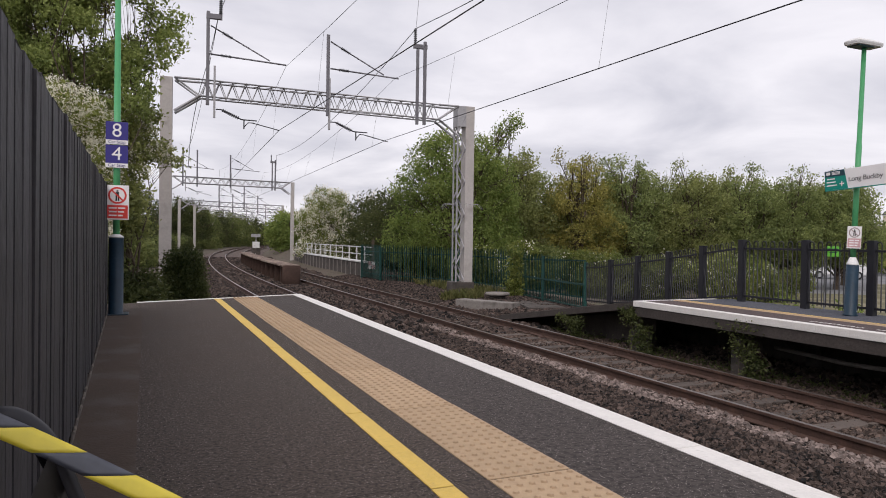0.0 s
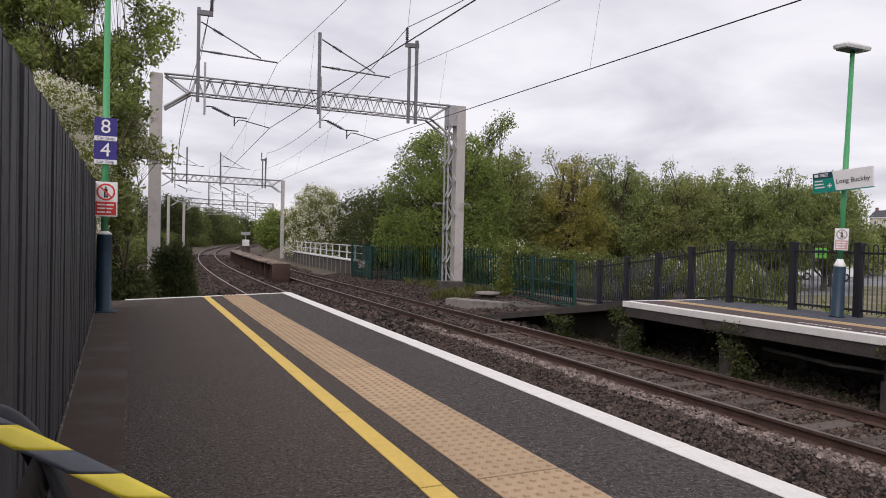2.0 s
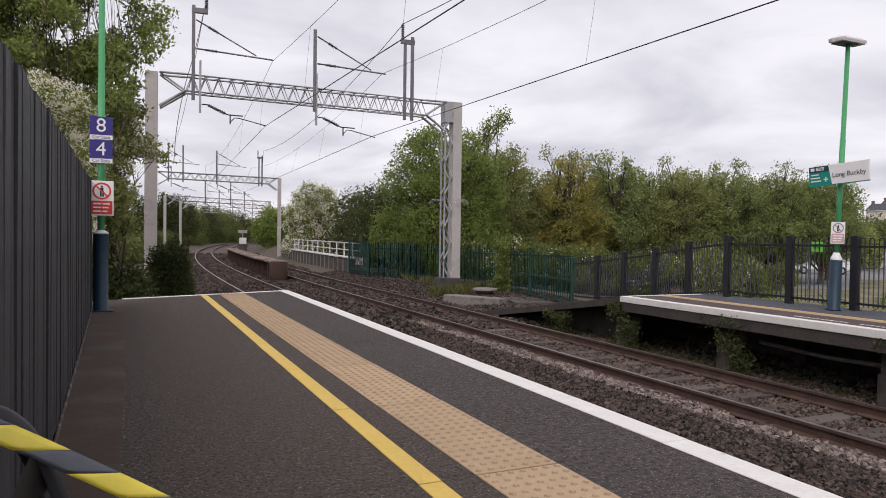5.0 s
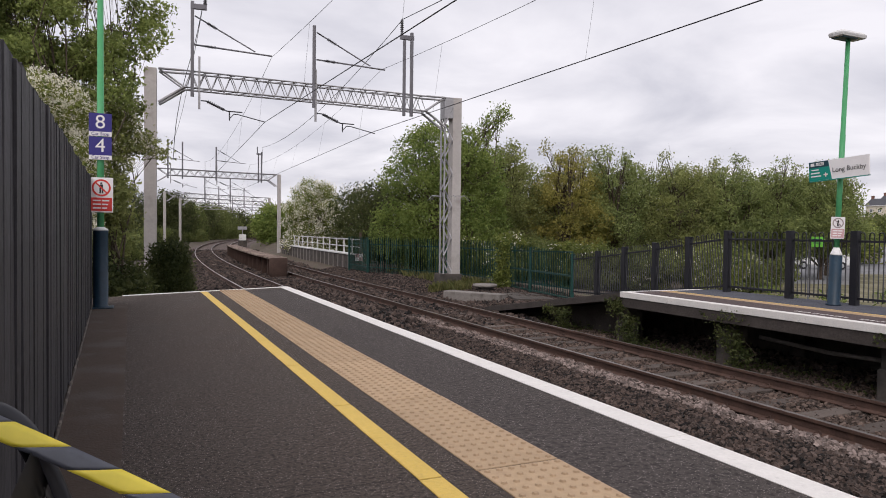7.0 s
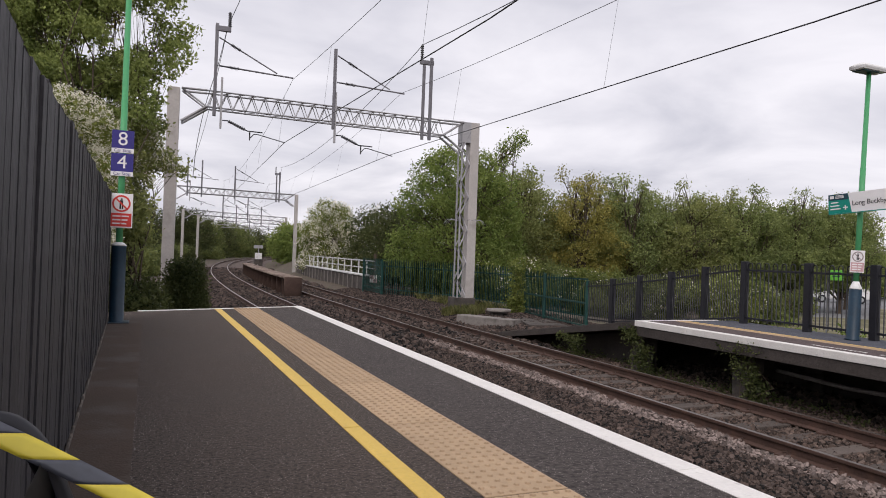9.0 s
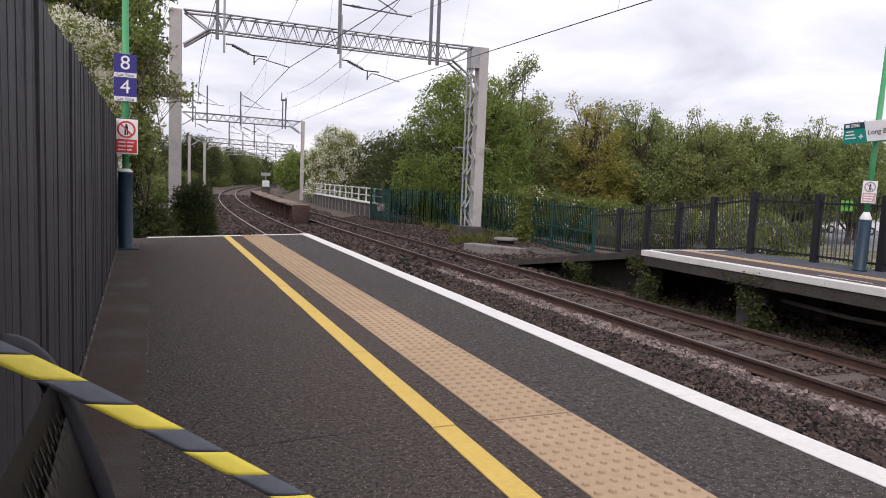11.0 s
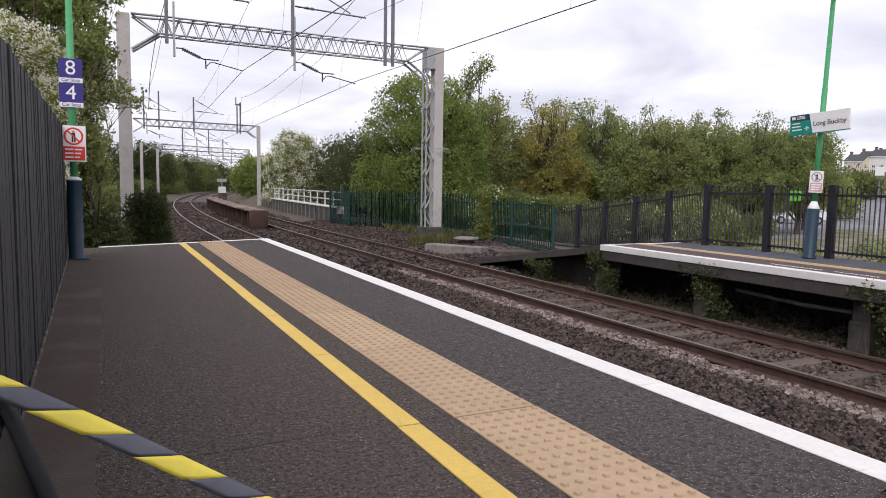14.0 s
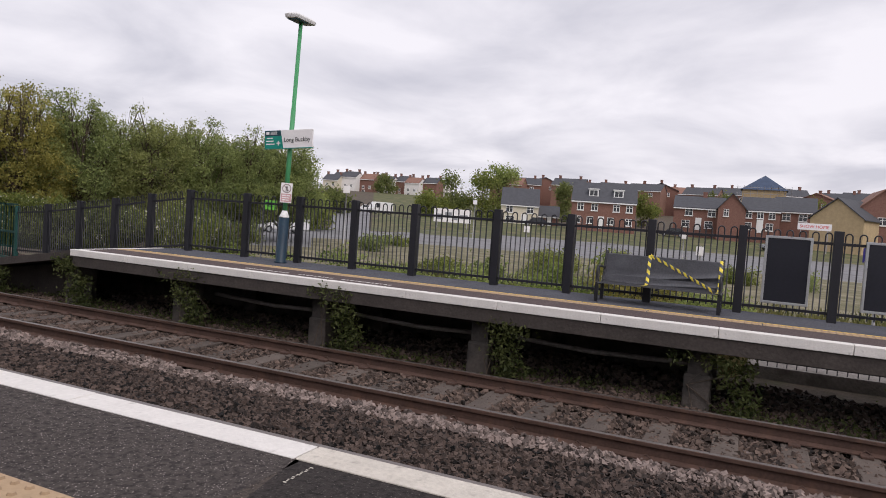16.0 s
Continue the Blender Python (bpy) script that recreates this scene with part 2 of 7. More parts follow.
M = {
    "asphalt": grain("asphalt", (0.078, 0.063, 0.055), (0.40, 0.35, 0.31), (0.078, 0.060, 0.051), 48.0, 130.0),
    "asphalt_edge": grain("asphalt_edge", (0.068, 0.057, 0.053), (0.41, 0.37, 0.34), (0.060, 0.050, 0.047), 30.0, 130.0),
    "asphalt_patch": grain("asphalt_patch", (0.036, 0.030, 0.028), (0.16, 0.14, 0.13), (0.030, 0.025, 0.024), 30.0, 130.0),
    "white_old": mat("white_old", (0.56, 0.52, 0.46), 0.7, vary=0.16, scale=5, bump=0.3, bscale=80, spots=((0.30, 0.27, 0.24), 16, 0.6, 0.8)),
    "asphalt_side": mat("asphalt_side", (0.056, 0.037, 0.027), 0.9, vary=0.16, scale=1.3, bump=0.25, bscale=60, spots=((0.075, 0.062, 0.053), 2.2, 0.5, 0.7)),
    "asphalt_blue": mat("asphalt_blue", (0.075, 0.078, 0.095), 0.9, vary=0.25, scale=2.0, bump=0.5, bscale=120),
    "asphalt_red": mat("asphalt_red", (0.085, 0.062, 0.06), 0.9, vary=0.25, scale=2.0, bump=0.5, bscale=120),
    "white_paint": mat("white_paint", (0.70, 0.675, 0.645), 0.6, vary=0.1, scale=5, bump=0.25, bscale=80, spots=((0.4, 0.38, 0.36), 14, 0.64, 0.8)),
    "yellow_paint": mat("yellow_paint", (0.64, 0.44, 0.10), 0.65, vary=0.12, scale=5, bump=0.3, bscale=150, spots=((0.5, 0.33, 0.1), 20, 0.62, 0.8)),
    "stud_dirt_shade": mat("stud_dirt_shade", (0.335, 0.236, 0.148), 0.9, vary=0.2, scale=3),
    "worn_foot": mat("worn_foot", (0.07, 0.058, 0.05), 0.9, vary=0.5, scale=9, spots=((0.19, 0.16, 0.135), 7, 0.5, 0.62)),
    "bench_brown": mat("bench_brown", (0.036, 0.032, 0.030), 0.5, 0.2, vary=0.25, scale=6),
    "grass_dry": mat("grass_dry", (0.125, 0.115, 0.06), 0.95, vary=0.4, scale=0.7, bump=0.6, bscale=9, spots=((0.22, 0.195, 0.13), 0.6, 0.45, 0.65)),
    "crack": mat("crack", (0.018, 0.016, 0.015), 0.95, vary=0.2, scale=8),
    "tactile": mat("tactile", (0.40, 0.285, 0.178), 0.8, vary=0.14, scale=3, bump=0.25, bscale=120, spots=((0.33, 0.22, 0.14), 9, 0.6, 0.85), rand=0.25),
    "concrete": mat("concrete", (0.22, 0.2, 0.185), 0.9, vary=0.3, scale=3, bump=0.5, bscale=30, spots=((0.09, 0.08, 0.07), 3, 0.5, 0.75)),
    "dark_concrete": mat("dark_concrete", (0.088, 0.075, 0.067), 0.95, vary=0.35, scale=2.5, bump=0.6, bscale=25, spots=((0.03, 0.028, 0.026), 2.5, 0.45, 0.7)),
    "fence_black": mat("fence_black", (0.036, 0.034, 0.039), 0.65, vary=0.4, scale=2.5, bump=0.35, bscale=14, spots=((0.085, 0.08, 0.086), 5, 0.6, 0.85), rand=0.16),
    "black_metal": mat("black_metal", (0.014, 0.014, 0.019), 0.45, vary=0.3, scale=4),
    "bench_metal": mat("bench_metal", (0.12, 0.122, 0.137), 0.45, 0.2, vary=0.3, scale=5),
    "blue_metal": mat("blue_metal", (0.006, 0.026, 0.048), 0.45, vary=0.25, scale=3, spots=((0.02, 0.045, 0.07), 8, 0.6, 0.8)),
    "green_pole": mat("green_pole", (0.065, 0.30, 0.125), 0.45, vary=0.12, scale=3),
    "white_metal": mat("white_metal", (0.68, 0.68, 0.67), 0.5, vary=0.15, scale=4, spots=((0.36, 0.33, 0.30), 2.5, 0.58, 0.72)),
    "sign_white": mat("sign_white", (0.78, 0.76, 0.76), 0.4, vary=0.04, scale=4),
    "sign_blue": mat("sign_blue", (0.035, 0.028, 0.19), 0.4, vary=0.08, scale=4),
    "sign_red": mat("sign_red", (0.62, 0.05, 0.04), 0.4, vary=0.08, scale=4),
    "sign_paled_red": mat("sign_paled_red", (0.55, 0.33, 0.34), 0.5, vary=0.15, scale=4),
    "ring_paled": mat("ring_paled", (0.34, 0.28, 0.28), 0.5, vary=0.15, scale=4),
    "sign_teal": mat("sign_teal", (0.0, 0.24, 0.19), 0.4, vary=0.05, scale=4),
    "sign_dark": mat("sign_dark", (0.012, 0.05, 0.07), 0.4, vary=0.05, scale=4),
    "sign_green": mat("sign_green", (0.16, 0.55, 0.06), 0.4, vary=0.05, scale=4),
    "sign_black": mat("sign_black", (0.012, 0.012, 0.014), 0.5, vary=0.1, scale=4),
    "poster_dark": mat("poster_dark", (0.018, 0.019, 0.026), 0.25, vary=0.15, scale=3),
    "alu": mat("alu", (0.45, 0.46, 0.47), 0.4, 0.8, vary=0.1, scale=4),
    "galv": mat("galv", (0.36, 0.355, 0.365), 0.55, 0.35, vary=0.18, scale=2.5, spots=((0.24, 0.22, 0.22), 4, 0.6, 0.8)),
    "galv_dark": mat("galv_dark", (0.17, 0.165, 0.18), 0.55, 0.4, vary=0.2, scale=3),
    "mast_grey": mat("mast_grey", (0.45, 0.42, 0.40), 0.6, 0.2, vary=0.12, scale=2, spots=((0.32, 0.29, 0.27), 2.5, 0.55, 0.8)),
    "insulator": mat("insulator", (0.10, 0.10, 0.11), 0.3, vary=0.15),
    "wire": mat("wire", (0.05, 0.05, 0.055), 0.5, 0.5, vary=0.1),
    "rail_side": mat("rail_side", (0.075, 0.043, 0.033), 0.8, 0.1, vary=0.35, scale=4, spots=((0.12, 0.065, 0.045), 6, 0.55, 0.8)),
    "rail_top": mat("rail_top", (0.22, 0.19, 0.175), 0.35, 0.8, vary=0.2, scale=5),
    "sleeper": mat("sleeper", (0.090, 0.072, 0.062), 0.9, vary=0.3, scale=4, bump=0.4, bscale=40, rand=0.4),
    "ballast_bed": mat("ballast_bed", (0.085, 0.062, 0.053), 0.95, vary=0.55, scale=5, bump=1.0, bscale=26, spots=((0.2, 0.16, 0.145), 22, 0.55, 0.7)),
    "ballast_mid": mat("ballast_mid", (0.082, 0.058, 0.047), 0.92, vary=0.35, scale=3, island=0.9),
    "ballast": mat("ballast", (0.052, 0.037, 0.031), 0.92, vary=0.42, scale=3, island=1.0),
    "ballast_pale": mat("ballast_pale", (0.185, 0.145, 0.13), 0.92, vary=0.3, scale=3, island=0.8),
    "rust": mat("rust", (0.058, 0.034, 0.026), 0.9, vary=0.35, scale=2, bump=0.4, bscale=20, spots=((0.045, 0.025, 0.02), 3, 0.5, 0.7)),
    "rust_top": mat("rust_top", (0.26, 0.20, 0.16), 0.9, vary=0.5, scale=2.5, bump=0.5, bscale=15, spots=((0.085, 0.05, 0.036), 2.2, 0.44, 0.56)),
    "palisade": mat("palisade", (0.009, 0.056, 0.048), 0.55, vary=0.25, scale=2, rand=0.3),
    "earth": mat("earth", (0.088, 0.068, 0.052), 0.95, vary=0.4, scale=1.2, bump=0.8, bscale=12, spots=((0.07, 0.072, 0.035), 1.6, 0.52, 0.7)),
    "grass": mat("grass", (0.082, 0.092, 0.036), 0.95, vary=0.4, scale=0.6, bump=0.6, bscale=9, spots=((0.15, 0.135, 0.07), 0.5, 0.45, 0.7)),
    "tarmac_far": mat("tarmac_far", (0.19, 0.19, 0.2), 0.9, vary=0.15, scale=0.5, spots=((0.13, 0.13, 0.135), 0.4, 0.5, 0.7)),
    "brick": mat("brick", (0.205, 0.108, 0.085), 0.9, vary=0.25, scale=3, spots=((0.17, 0.08, 0.06), 5, 0.5, 0.7)),
    "render_cream": mat("render_cream", (0.62, 0.57, 0.46), 0.9, vary=0.1, scale=1.5),
    "render_white": mat("render_white", (0.72, 0.70, 0.68), 0.9, vary=0.1, scale=1.5),
    "stone_buff": mat("stone_buff", (0.42, 0.32, 0.19), 0.9, vary=0.2, scale=2),
    "slate": mat("slate", (0.065, 0.068, 0.078), 0.8, vary=0.25, scale=2),
    "tile_red": mat("tile_red", (0.22, 0.12, 0.09), 0.85, vary=0.25, scale=2),
    "window_glass": mat("window_glass", (0.03, 0.035, 0.04), 0.1, vary=0.2, scale=2, spec=0.6),
    "upvc": mat("upvc", (0.78, 0.78, 0.77), 0.4, vary=0.04),
    "bark": mat("bark", (0.09, 0.068, 0.05), 0.95, vary=0.4, scale=4, bump=0.8, bscale=14),
    "tape_yellow": mat("tape_yellow", (0.86, 0.70, 0.07), 0.35, vary=0.08, scale=6, spec=0.6),
    "tape_black": mat("tape_black", (0.085, 0.09, 0.112), 0.32, vary=0.2, scale=6, spec=0.6),
    "car_white": mat("car_white", (0.7, 0.7, 0.7), 0.3, vary=0.05),
    "car_silver": mat("car_silver", (0.3, 0.31, 0.33), 0.3, 0.5, vary=0.05),
    "car_dark": mat("car_dark", (0.03, 0.03, 0.04), 0.3, vary=0.05),
    "leaf_oak": leafmat("leaf_oak", (0.086, 0.125, 0.033), (0.282, 0.307, 0.079)),
    "leaf_dark": leafmat("leaf_dark", (0.078, 0.108, 0.034), (0.225, 0.25, 0.082)),
    "leaf_olive": leafmat("leaf_olive", (0.120, 0.148, 0.052), (0.345, 0.365, 0.13)),
    "leaf_wood": leafmat("leaf_wood", (0.112, 0.152, 0.054), (0.33, 0.375, 0.135)),
    "leaf_ash": leafmat("leaf_ash", (0.125, 0.172, 0.050), (0.365, 0.42, 0.135)),
    "leaf_gold": leafmat("leaf_gold", (0.175, 0.172, 0.045), (0.42, 0.375, 0.105)),
    "leaf_bright": leafmat("leaf_bright", (0.108, 0.165, 0.040), (0.275, 0.335, 0.09)),
    "blossom": leafmat("blossom", (0.74, 0.70, 0.56), (0.95, 0.92, 0.82)),
    "ivy": leafmat("ivy", (0.030, 0.046, 0.015), (0.115, 0.13, 0.045)),
    "straw": leafmat("straw", (0.16, 0.14, 0.06), (0.36, 0.30, 0.15)),
    "grass_blade": leafmat("grass_blade", (0.075, 0.09, 0.025), (0.20, 0.19, 0.075)),
}

# ---------------------------------------------------------------- mesh helpers
def empty(name, m, label, category, group="", kind=""):
    ob = new(name)
    ob.empty_display_size = 0.1
    ob.matrix_world = m
    return tagged(ob, label, category, group, kind)


def mesh_of(bm, name, material):
    me = bpy.data.meshes.new(name)
    bm.to_mesh(me)
    bm.free()
    for one in (material if isinstance(material, (list, tuple)) else [material]):
        me.materials.append(one)
    return me


def part(name, bm, material, parent=None, label="", m=None):
    """Links a bmesh as one mesh object under a thing or a part."""
    ob = new(name, mesh_of(bm, name, material))
    if parent is not None:
        ob.parent = parent
    if m is not None:
        ob.matrix_basis = m
    return tagged(ob, label)


def piece(name, me, parent, m):
    ob = new(name, me)
    ob.parent = parent
    ob.matrix_basis = m
    return ob


def box(bm, x0, y0, z0, x1, y1, z1, bevel=0.0, m=None):
    r = bmesh.ops.create_cube(bm, size=1.0)
    mm = Matrix.Translation(((x0 + x1) / 2, (y0 + y1) / 2, (z0 + z1) / 2)) @ Matrix.Diagonal((abs(x1 - x0), abs(y1 - y0), abs(z1 - z0), 1))
    if m is not None:
        mm = m @ mm
    bmesh.ops.transform(bm, matrix=mm, verts=r["verts"])
    if bevel:
        edges = list({e for v in r["verts"] for e in v.link_edges})
        bmesh.ops.bevel(bm, geom=edges, offset=bevel, segments=2, affect="EDGES", profile=0.6)
    return bm


def tube(bm, pts, r0, r1=None, seg=8, cap=True):
    """A round bar along points, tapering from r0 to r1."""
    pts = [Vector(p) for p in pts]
    r1 = r0 if r1 is None else r1
    rings = []
    prev = None
    for i, p in enumerate(pts):
        d = (pts[min(i + 1, len(pts) - 1)] - pts[max(i - 1, 0)]).normalized()
        side = d.cross(Vector((0, 0, 1))) if prev is None else prev - d * prev.dot(d)
        if side.length < 1e-4:
            side = d.cross(Vector((1, 0, 0)))
        side.normalize()
        prev = side
        up = d.cross(side)
        r = r0 + (r1 - r0) * i / max(1, len(pts) - 1)
        rings.append([bm.verts.new(p + (side * math.cos(a) + up * math.sin(a)) * r) for a in [2 * math.pi * k / seg for k in range(seg)]])
    for a, b in zip(rings, rings[1:]):
        for k in range(seg):
            f = bm.faces.new((a[k], a[(k + 1) % seg], b[(k + 1) % seg], b[k]))
            f.smooth = True
    if cap:
        bm.faces.new(rings[0])
        bm.faces.new(list(reversed(rings[-1])))
    return bm


def B():
    return bmesh.new()


def cyl(bm, x, y, z0, z1, r, r1=None, seg=20):
    return tube(bm, [(x, y, z0), (x, y, z1)], r, r1, seg)


def lathe(bm, profile, seg=24, m=None):
    """A turned body from (radius, z) pairs."""
    rings = []
    for r, z in profile:
        rings.append([bm.verts.new(((m or Matrix()) @ Vector((r * math.cos(2 * math.pi * k / seg), r * math.sin(2 * math.pi * k / seg), z)))) for k in range(seg)])
    for a, b in zip(rings, rings[1:]):
        for k in range(seg):
            f = bm.faces.new((a[k], a[(k + 1) % seg], b[(k + 1) % seg], b[k]))
            f.smooth = True
    bm.faces.new(list(reversed(rings[0])))
    bm.faces.new(rings[-1])
    return bm


def from_arrays(name, verts, faces, material):
    me = bpy.data.meshes.new(name)
    me.from_pydata([tuple(v) for v in verts], [], [tuple(f) for f in faces])
    for one in (material if isinstance(material, (list, tuple)) else [material]):
        me.materials.append(one)
    me.update()
    return me


def sheet(name, xs, ys, height, material, label, category, kind="structure"):
    """A ground sheet over a grid, its height from a function."""
    verts = [(x, y, height(x, y)) for y in ys for x in xs]
    n = len(xs)
    faces = [(j * n + i, j * n + i + 1, (j + 1) * n + i + 1, (j + 1) * n + i) for j in range(len(ys) - 1) for i in range(n - 1)]
    ob = new(name, from_arrays(name, verts, faces, material))
    return tagged(ob, label, category, kind=kind)


def text_mesh(body, size, material, name, parent, m, align="CENTER", label=""):
    cu = bpy.data.curves.new(name, "FONT")
    cu.body, cu.size, cu.extrude, cu.align_x, cu.align_y = body, size, 0.001, align, "CENTER"
    tmp = bpy.data.objects.new("tmp", cu)
    scene.collection.objects.link(tmp)
    bpy.context.view_layer.update()
    me = bpy.data.meshes.new_from_object(tmp.evaluated_get(bpy.context.evaluated_depsgraph_get()))
    bpy.data.objects.remove(tmp)
    me.materials.clear()
    me.materials.append(material)
    ob = new(name, me)
    ob.parent = parent
    ob.matrix_basis = m
    return tagged(ob, label)


def leaf_cloud(rng, lobes, count, size, droop=0.3, shell=0.55):
    """Folded leaf quads in and on ellipsoid lobes (x, y, z, rx, ry, rz), with gaps."""
    lob = np.array(lobes, float)
    vol = lob[:, 3] * lob[:, 4] * lob[:, 5]
    pick = rng.choice(len(lob), size=count, p=vol ** 0.8 / (vol ** 0.8).sum())
    d = rng.normal(size=(count, 3)); d /= np.linalg.norm(d, axis=1, keepdims=True)
    rad = shell + (1.08 - shell) * rng.random(count) ** 0.7
    c = lob[pick, :3] + d * lob[pick, 3:] * rad[:, None]
    # clump leaves towards twig ends
    k = max(8, count // 14)
    twig = c[rng.choice(count, k)]
    own = rng.integers(0, k, count)
    spread = np.maximum(size * 2.6, 0.12 * lob[pick, 3:].mean(1))
    c = np.where(rng.random(count)[:, None] < 0.72, twig[own] + rng.normal(size=(count, 3)) * spread[:, None] * 0.8, c)
    a = rng.normal(size=(count, 3)); a[:, 2] -= droop; a /= np.linalg.norm(a, axis=1, keepdims=True)
    b = np.cross(a, rng.normal(size=(count, 3))); b /= np.linalg.norm(b, axis=1, keepdims=True)
    s = size * (0.6 + 0.8 * rng.random(count))[:, None]
    n = np.cross(a, b) * s * 0.18
    v = np.stack([c - a * s, c + b * s * 0.5 + n, c + a * s, c - b * s * 0.5 + n], 1).reshape(-1, 3)
    i = np.arange(count) * 4
    f = np.concatenate([np.stack([i, i + 1, i + 2], 1), np.stack([i, i + 2, i + 3], 1)])
    return v, f


def tree(name, label, m, height, lobes, leaf, count, size, seed, trunk_r=0.18, blossom=0, category="tree", stems=1, group=""):
    """Trunk with limbs to each lobe and a crown of loose leaves."""
    rng = np.random.default_rng(seed)
    top = empty(name, m, label, category, group)
    bm = B()
    for s in range(stems):
        ox, oy = (0, 0) if stems == 1 else rng.normal(size=2) * trunk_r * 3
        crook = [(ox + rng.normal() * 0.04 * height * t, oy + rng.normal() * 0.04 * height * t, height * 0.72 * t - 0.15) for t in (0, 0.2, 0.45, 0.75, 1.0)]
        tube(bm, crook, trunk_r / stems ** 0.5, trunk_r * 0.2, 8)
        for lb in lobes[s::stems]:
            start = Vector(crook[int(rng.integers(1, 4))])
            end = Vector(lb[:3])
            mid = start.lerp(end, 0.5) + Vector(rng.normal(size=3) * 0.06 * height)
            tube(bm, [start, mid, end], trunk_r * 0.34, trunk_r * 0.08, 6)
            for _ in range(4):
                q = end + Vector(rng.normal(size=3) * np.array(lb[3:]) * 0.6)
                tube(bm, [mid.lerp(end, 0.5), (mid + q) / 2 + Vector((0, 0, 0.1)), q], trunk_r * 0.12, trunk_r * 0.03, 4)
    part("trunk", bm, M["bark"], top)
    v, f = leaf_cloud(rng, lobes, count, size)
    crown = new("crown", from_arrays("crown", v, f, M[leaf]))
    crown.parent = top
    if blossom:
        up = [(x, y, z + 0.15 * rz, rx * 1.05, ry * 1.05, rz) for x, y, z, rx, ry, rz in lobes]
        v, f = leaf_cloud(rng, up, blossom * (3 if size < 0.06 else 2), size * (0.46 if size < 0.06 else 0.85), 0.0, 0.95)
        fl = new("blossom", from_arrays("blossom", v, f, M["blossom"]))
        fl.parent = top
        tagged(fl, "white blossom in clusters")
    return top


def crown_lobes(seed, w, h, base, n, d=None):
    """Lobes for a crown about w wide and from base to h high."""
    rng = np.random.default_rng(seed)
    d = d or w
    out = []
    for i in range(n):
        t = i / max(1, n - 1)
        z = base + (h - base) * (0.18 + 0.70 * t)
        sp = 0.42 * math.sin(math.pi * (0.28 + 0.66 * t))
        a = i * 2.4 + rng.random()
        r = 0.17 + 0.13 * rng.random()
        out.append((sp * w * math.cos(a), sp * d * math.sin(a), z, w * r * 1.15, d * r * 1.15, (h - base) * r * 0.85))
    return out


def bezier(points, n=10):
    """A smooth run through points (Catmull-Rom)."""
    p = [Vector(q) for q in points]
    p = [p[0] * 2 - p[1], *p, p[-1] * 2 - p[-2]]
    out = []
    for i in range(1, len(p) - 2):
        for k in range(n):
            t = k / n
            out.append(0.5 * ((2 * p[i]) + (p[i + 1] - p[i - 1]) * t + (2 * p[i - 1] - 5 * p[i] + 4 * p[i + 1] - p[i + 2]) * t * t + (3 * p[i] - p[i - 1] - 3 * p[i + 1] + p[i + 2]) * t ** 3))
    out.append(p[-2])
    return out


# ---------------------------------------------------------------- plan
EDGE_R = 6.25          # edge of the far platform
PF_END = 14.4          # end of the near platform
RP_END = 11.85         # end of the far platform
FENCE_X = -3.32        # face of the near board fence
BACK_X = 8.47          # railing behind the far platform
RAIL_Z = -0.90
BED_Z = -1.13
BEND_Y, BEND_R = 26.0, 480.0


def bend(y):
    """Sideways shift of the railway where it curves away."""
    return max(0.0, y - BEND_Y) ** 2 / (2 * BEND_R)


def heading(y):
    return math.atan(max(0.0, y - BEND_Y) / BEND_R)


def smooth(a, b, x):
    t = min(1.0, max(0.0, (x - a) / (b - a)))
    return t * t * (3 - 2 * t)


def ground_h(x, y):
    """Height of the land round the railway."""
    u = x - bend(y)
    n = noise.noise((x * 0.25, y * 0.25, 0.3)) * 0.12
    bed = BED_Z - 0.16
    right = smooth(6.2, 8.5, u)
    left = smooth(-0.6, -3.0, u)
    rise = bed + right * 0.2 * smooth(11, 19, y) + smooth(6.2, 7.6, u) * 0.14 + left * 0.2
    fall = smooth(10.5, 20, u) * (-0.75)
    r = math.hypot(x + 2.6, y)
    side = smooth(14, 40, x) * (1 - smooth(0.85, 1.25, y / max(x, 1.0)))
    far = side * (smooth(96, 128, r) * 2.1 + smooth(140, 245, r) * 6.8) + smooth(280, 700, r) * 6
    bank = smooth(60, 75, y) * smooth(7.0, 13.0, u) * (1 - smooth(20, 40, u)) * 2.2
    return rise + fall + far + bank + n * (right + left) * (1.0 if u < 14 else 0.7)


# ---------------------------------------------------------------- ground
xs = [-400, -200, -100, -50, -25, -15] + [-10 + 0.5 * i for i in range(73)] + [27 + 4 * i for i in range(40)] + [200, 240, 300, 400, 600, 1000, 2000]
ys = [-600, -200, -80, -40, -20] + [-12 + 0.75 * i for i in range(76)] + [46 + 5 * i for i in range(40)] + [260, 320, 420, 600, 1000, 2500]
sheet("ground", xs, ys, ground_h, M["earth"], "rough soil and grass falling away from the railway", "ground")


def strip(name, u0, u1, y0, y1, z, material, label, category, step=2.0):
    n = int((y1 - y0) / step) + 1
    verts, faces = [], []
    for j in range(n + 1):
        y = y0 + (y1 - y0) * j / n
        b = bend(y)
        verts += [(u0 + b - 0.9 * (u0 < 3), y, z - 0.35), (u0 + b, y, z), (u1 + b, y, z), (u1 + b + 0.7, y, z - 0.35)]
    for j in range(n):
        for i in range(3):
            faces.append((j * 4 + i, j * 4 + i + 1, (j + 1) * 4 + i + 1, (j + 1) * 4 + i))
    return tagged(new(name, from_arrays(name, verts, faces, material)), label, category, kind="structure")


strip("ballast_bed", -0.35, 6.35, -30, 260, BED_Z + 0.015, M["ballast_bed"], "bed of brown railway ballast", "track bed")


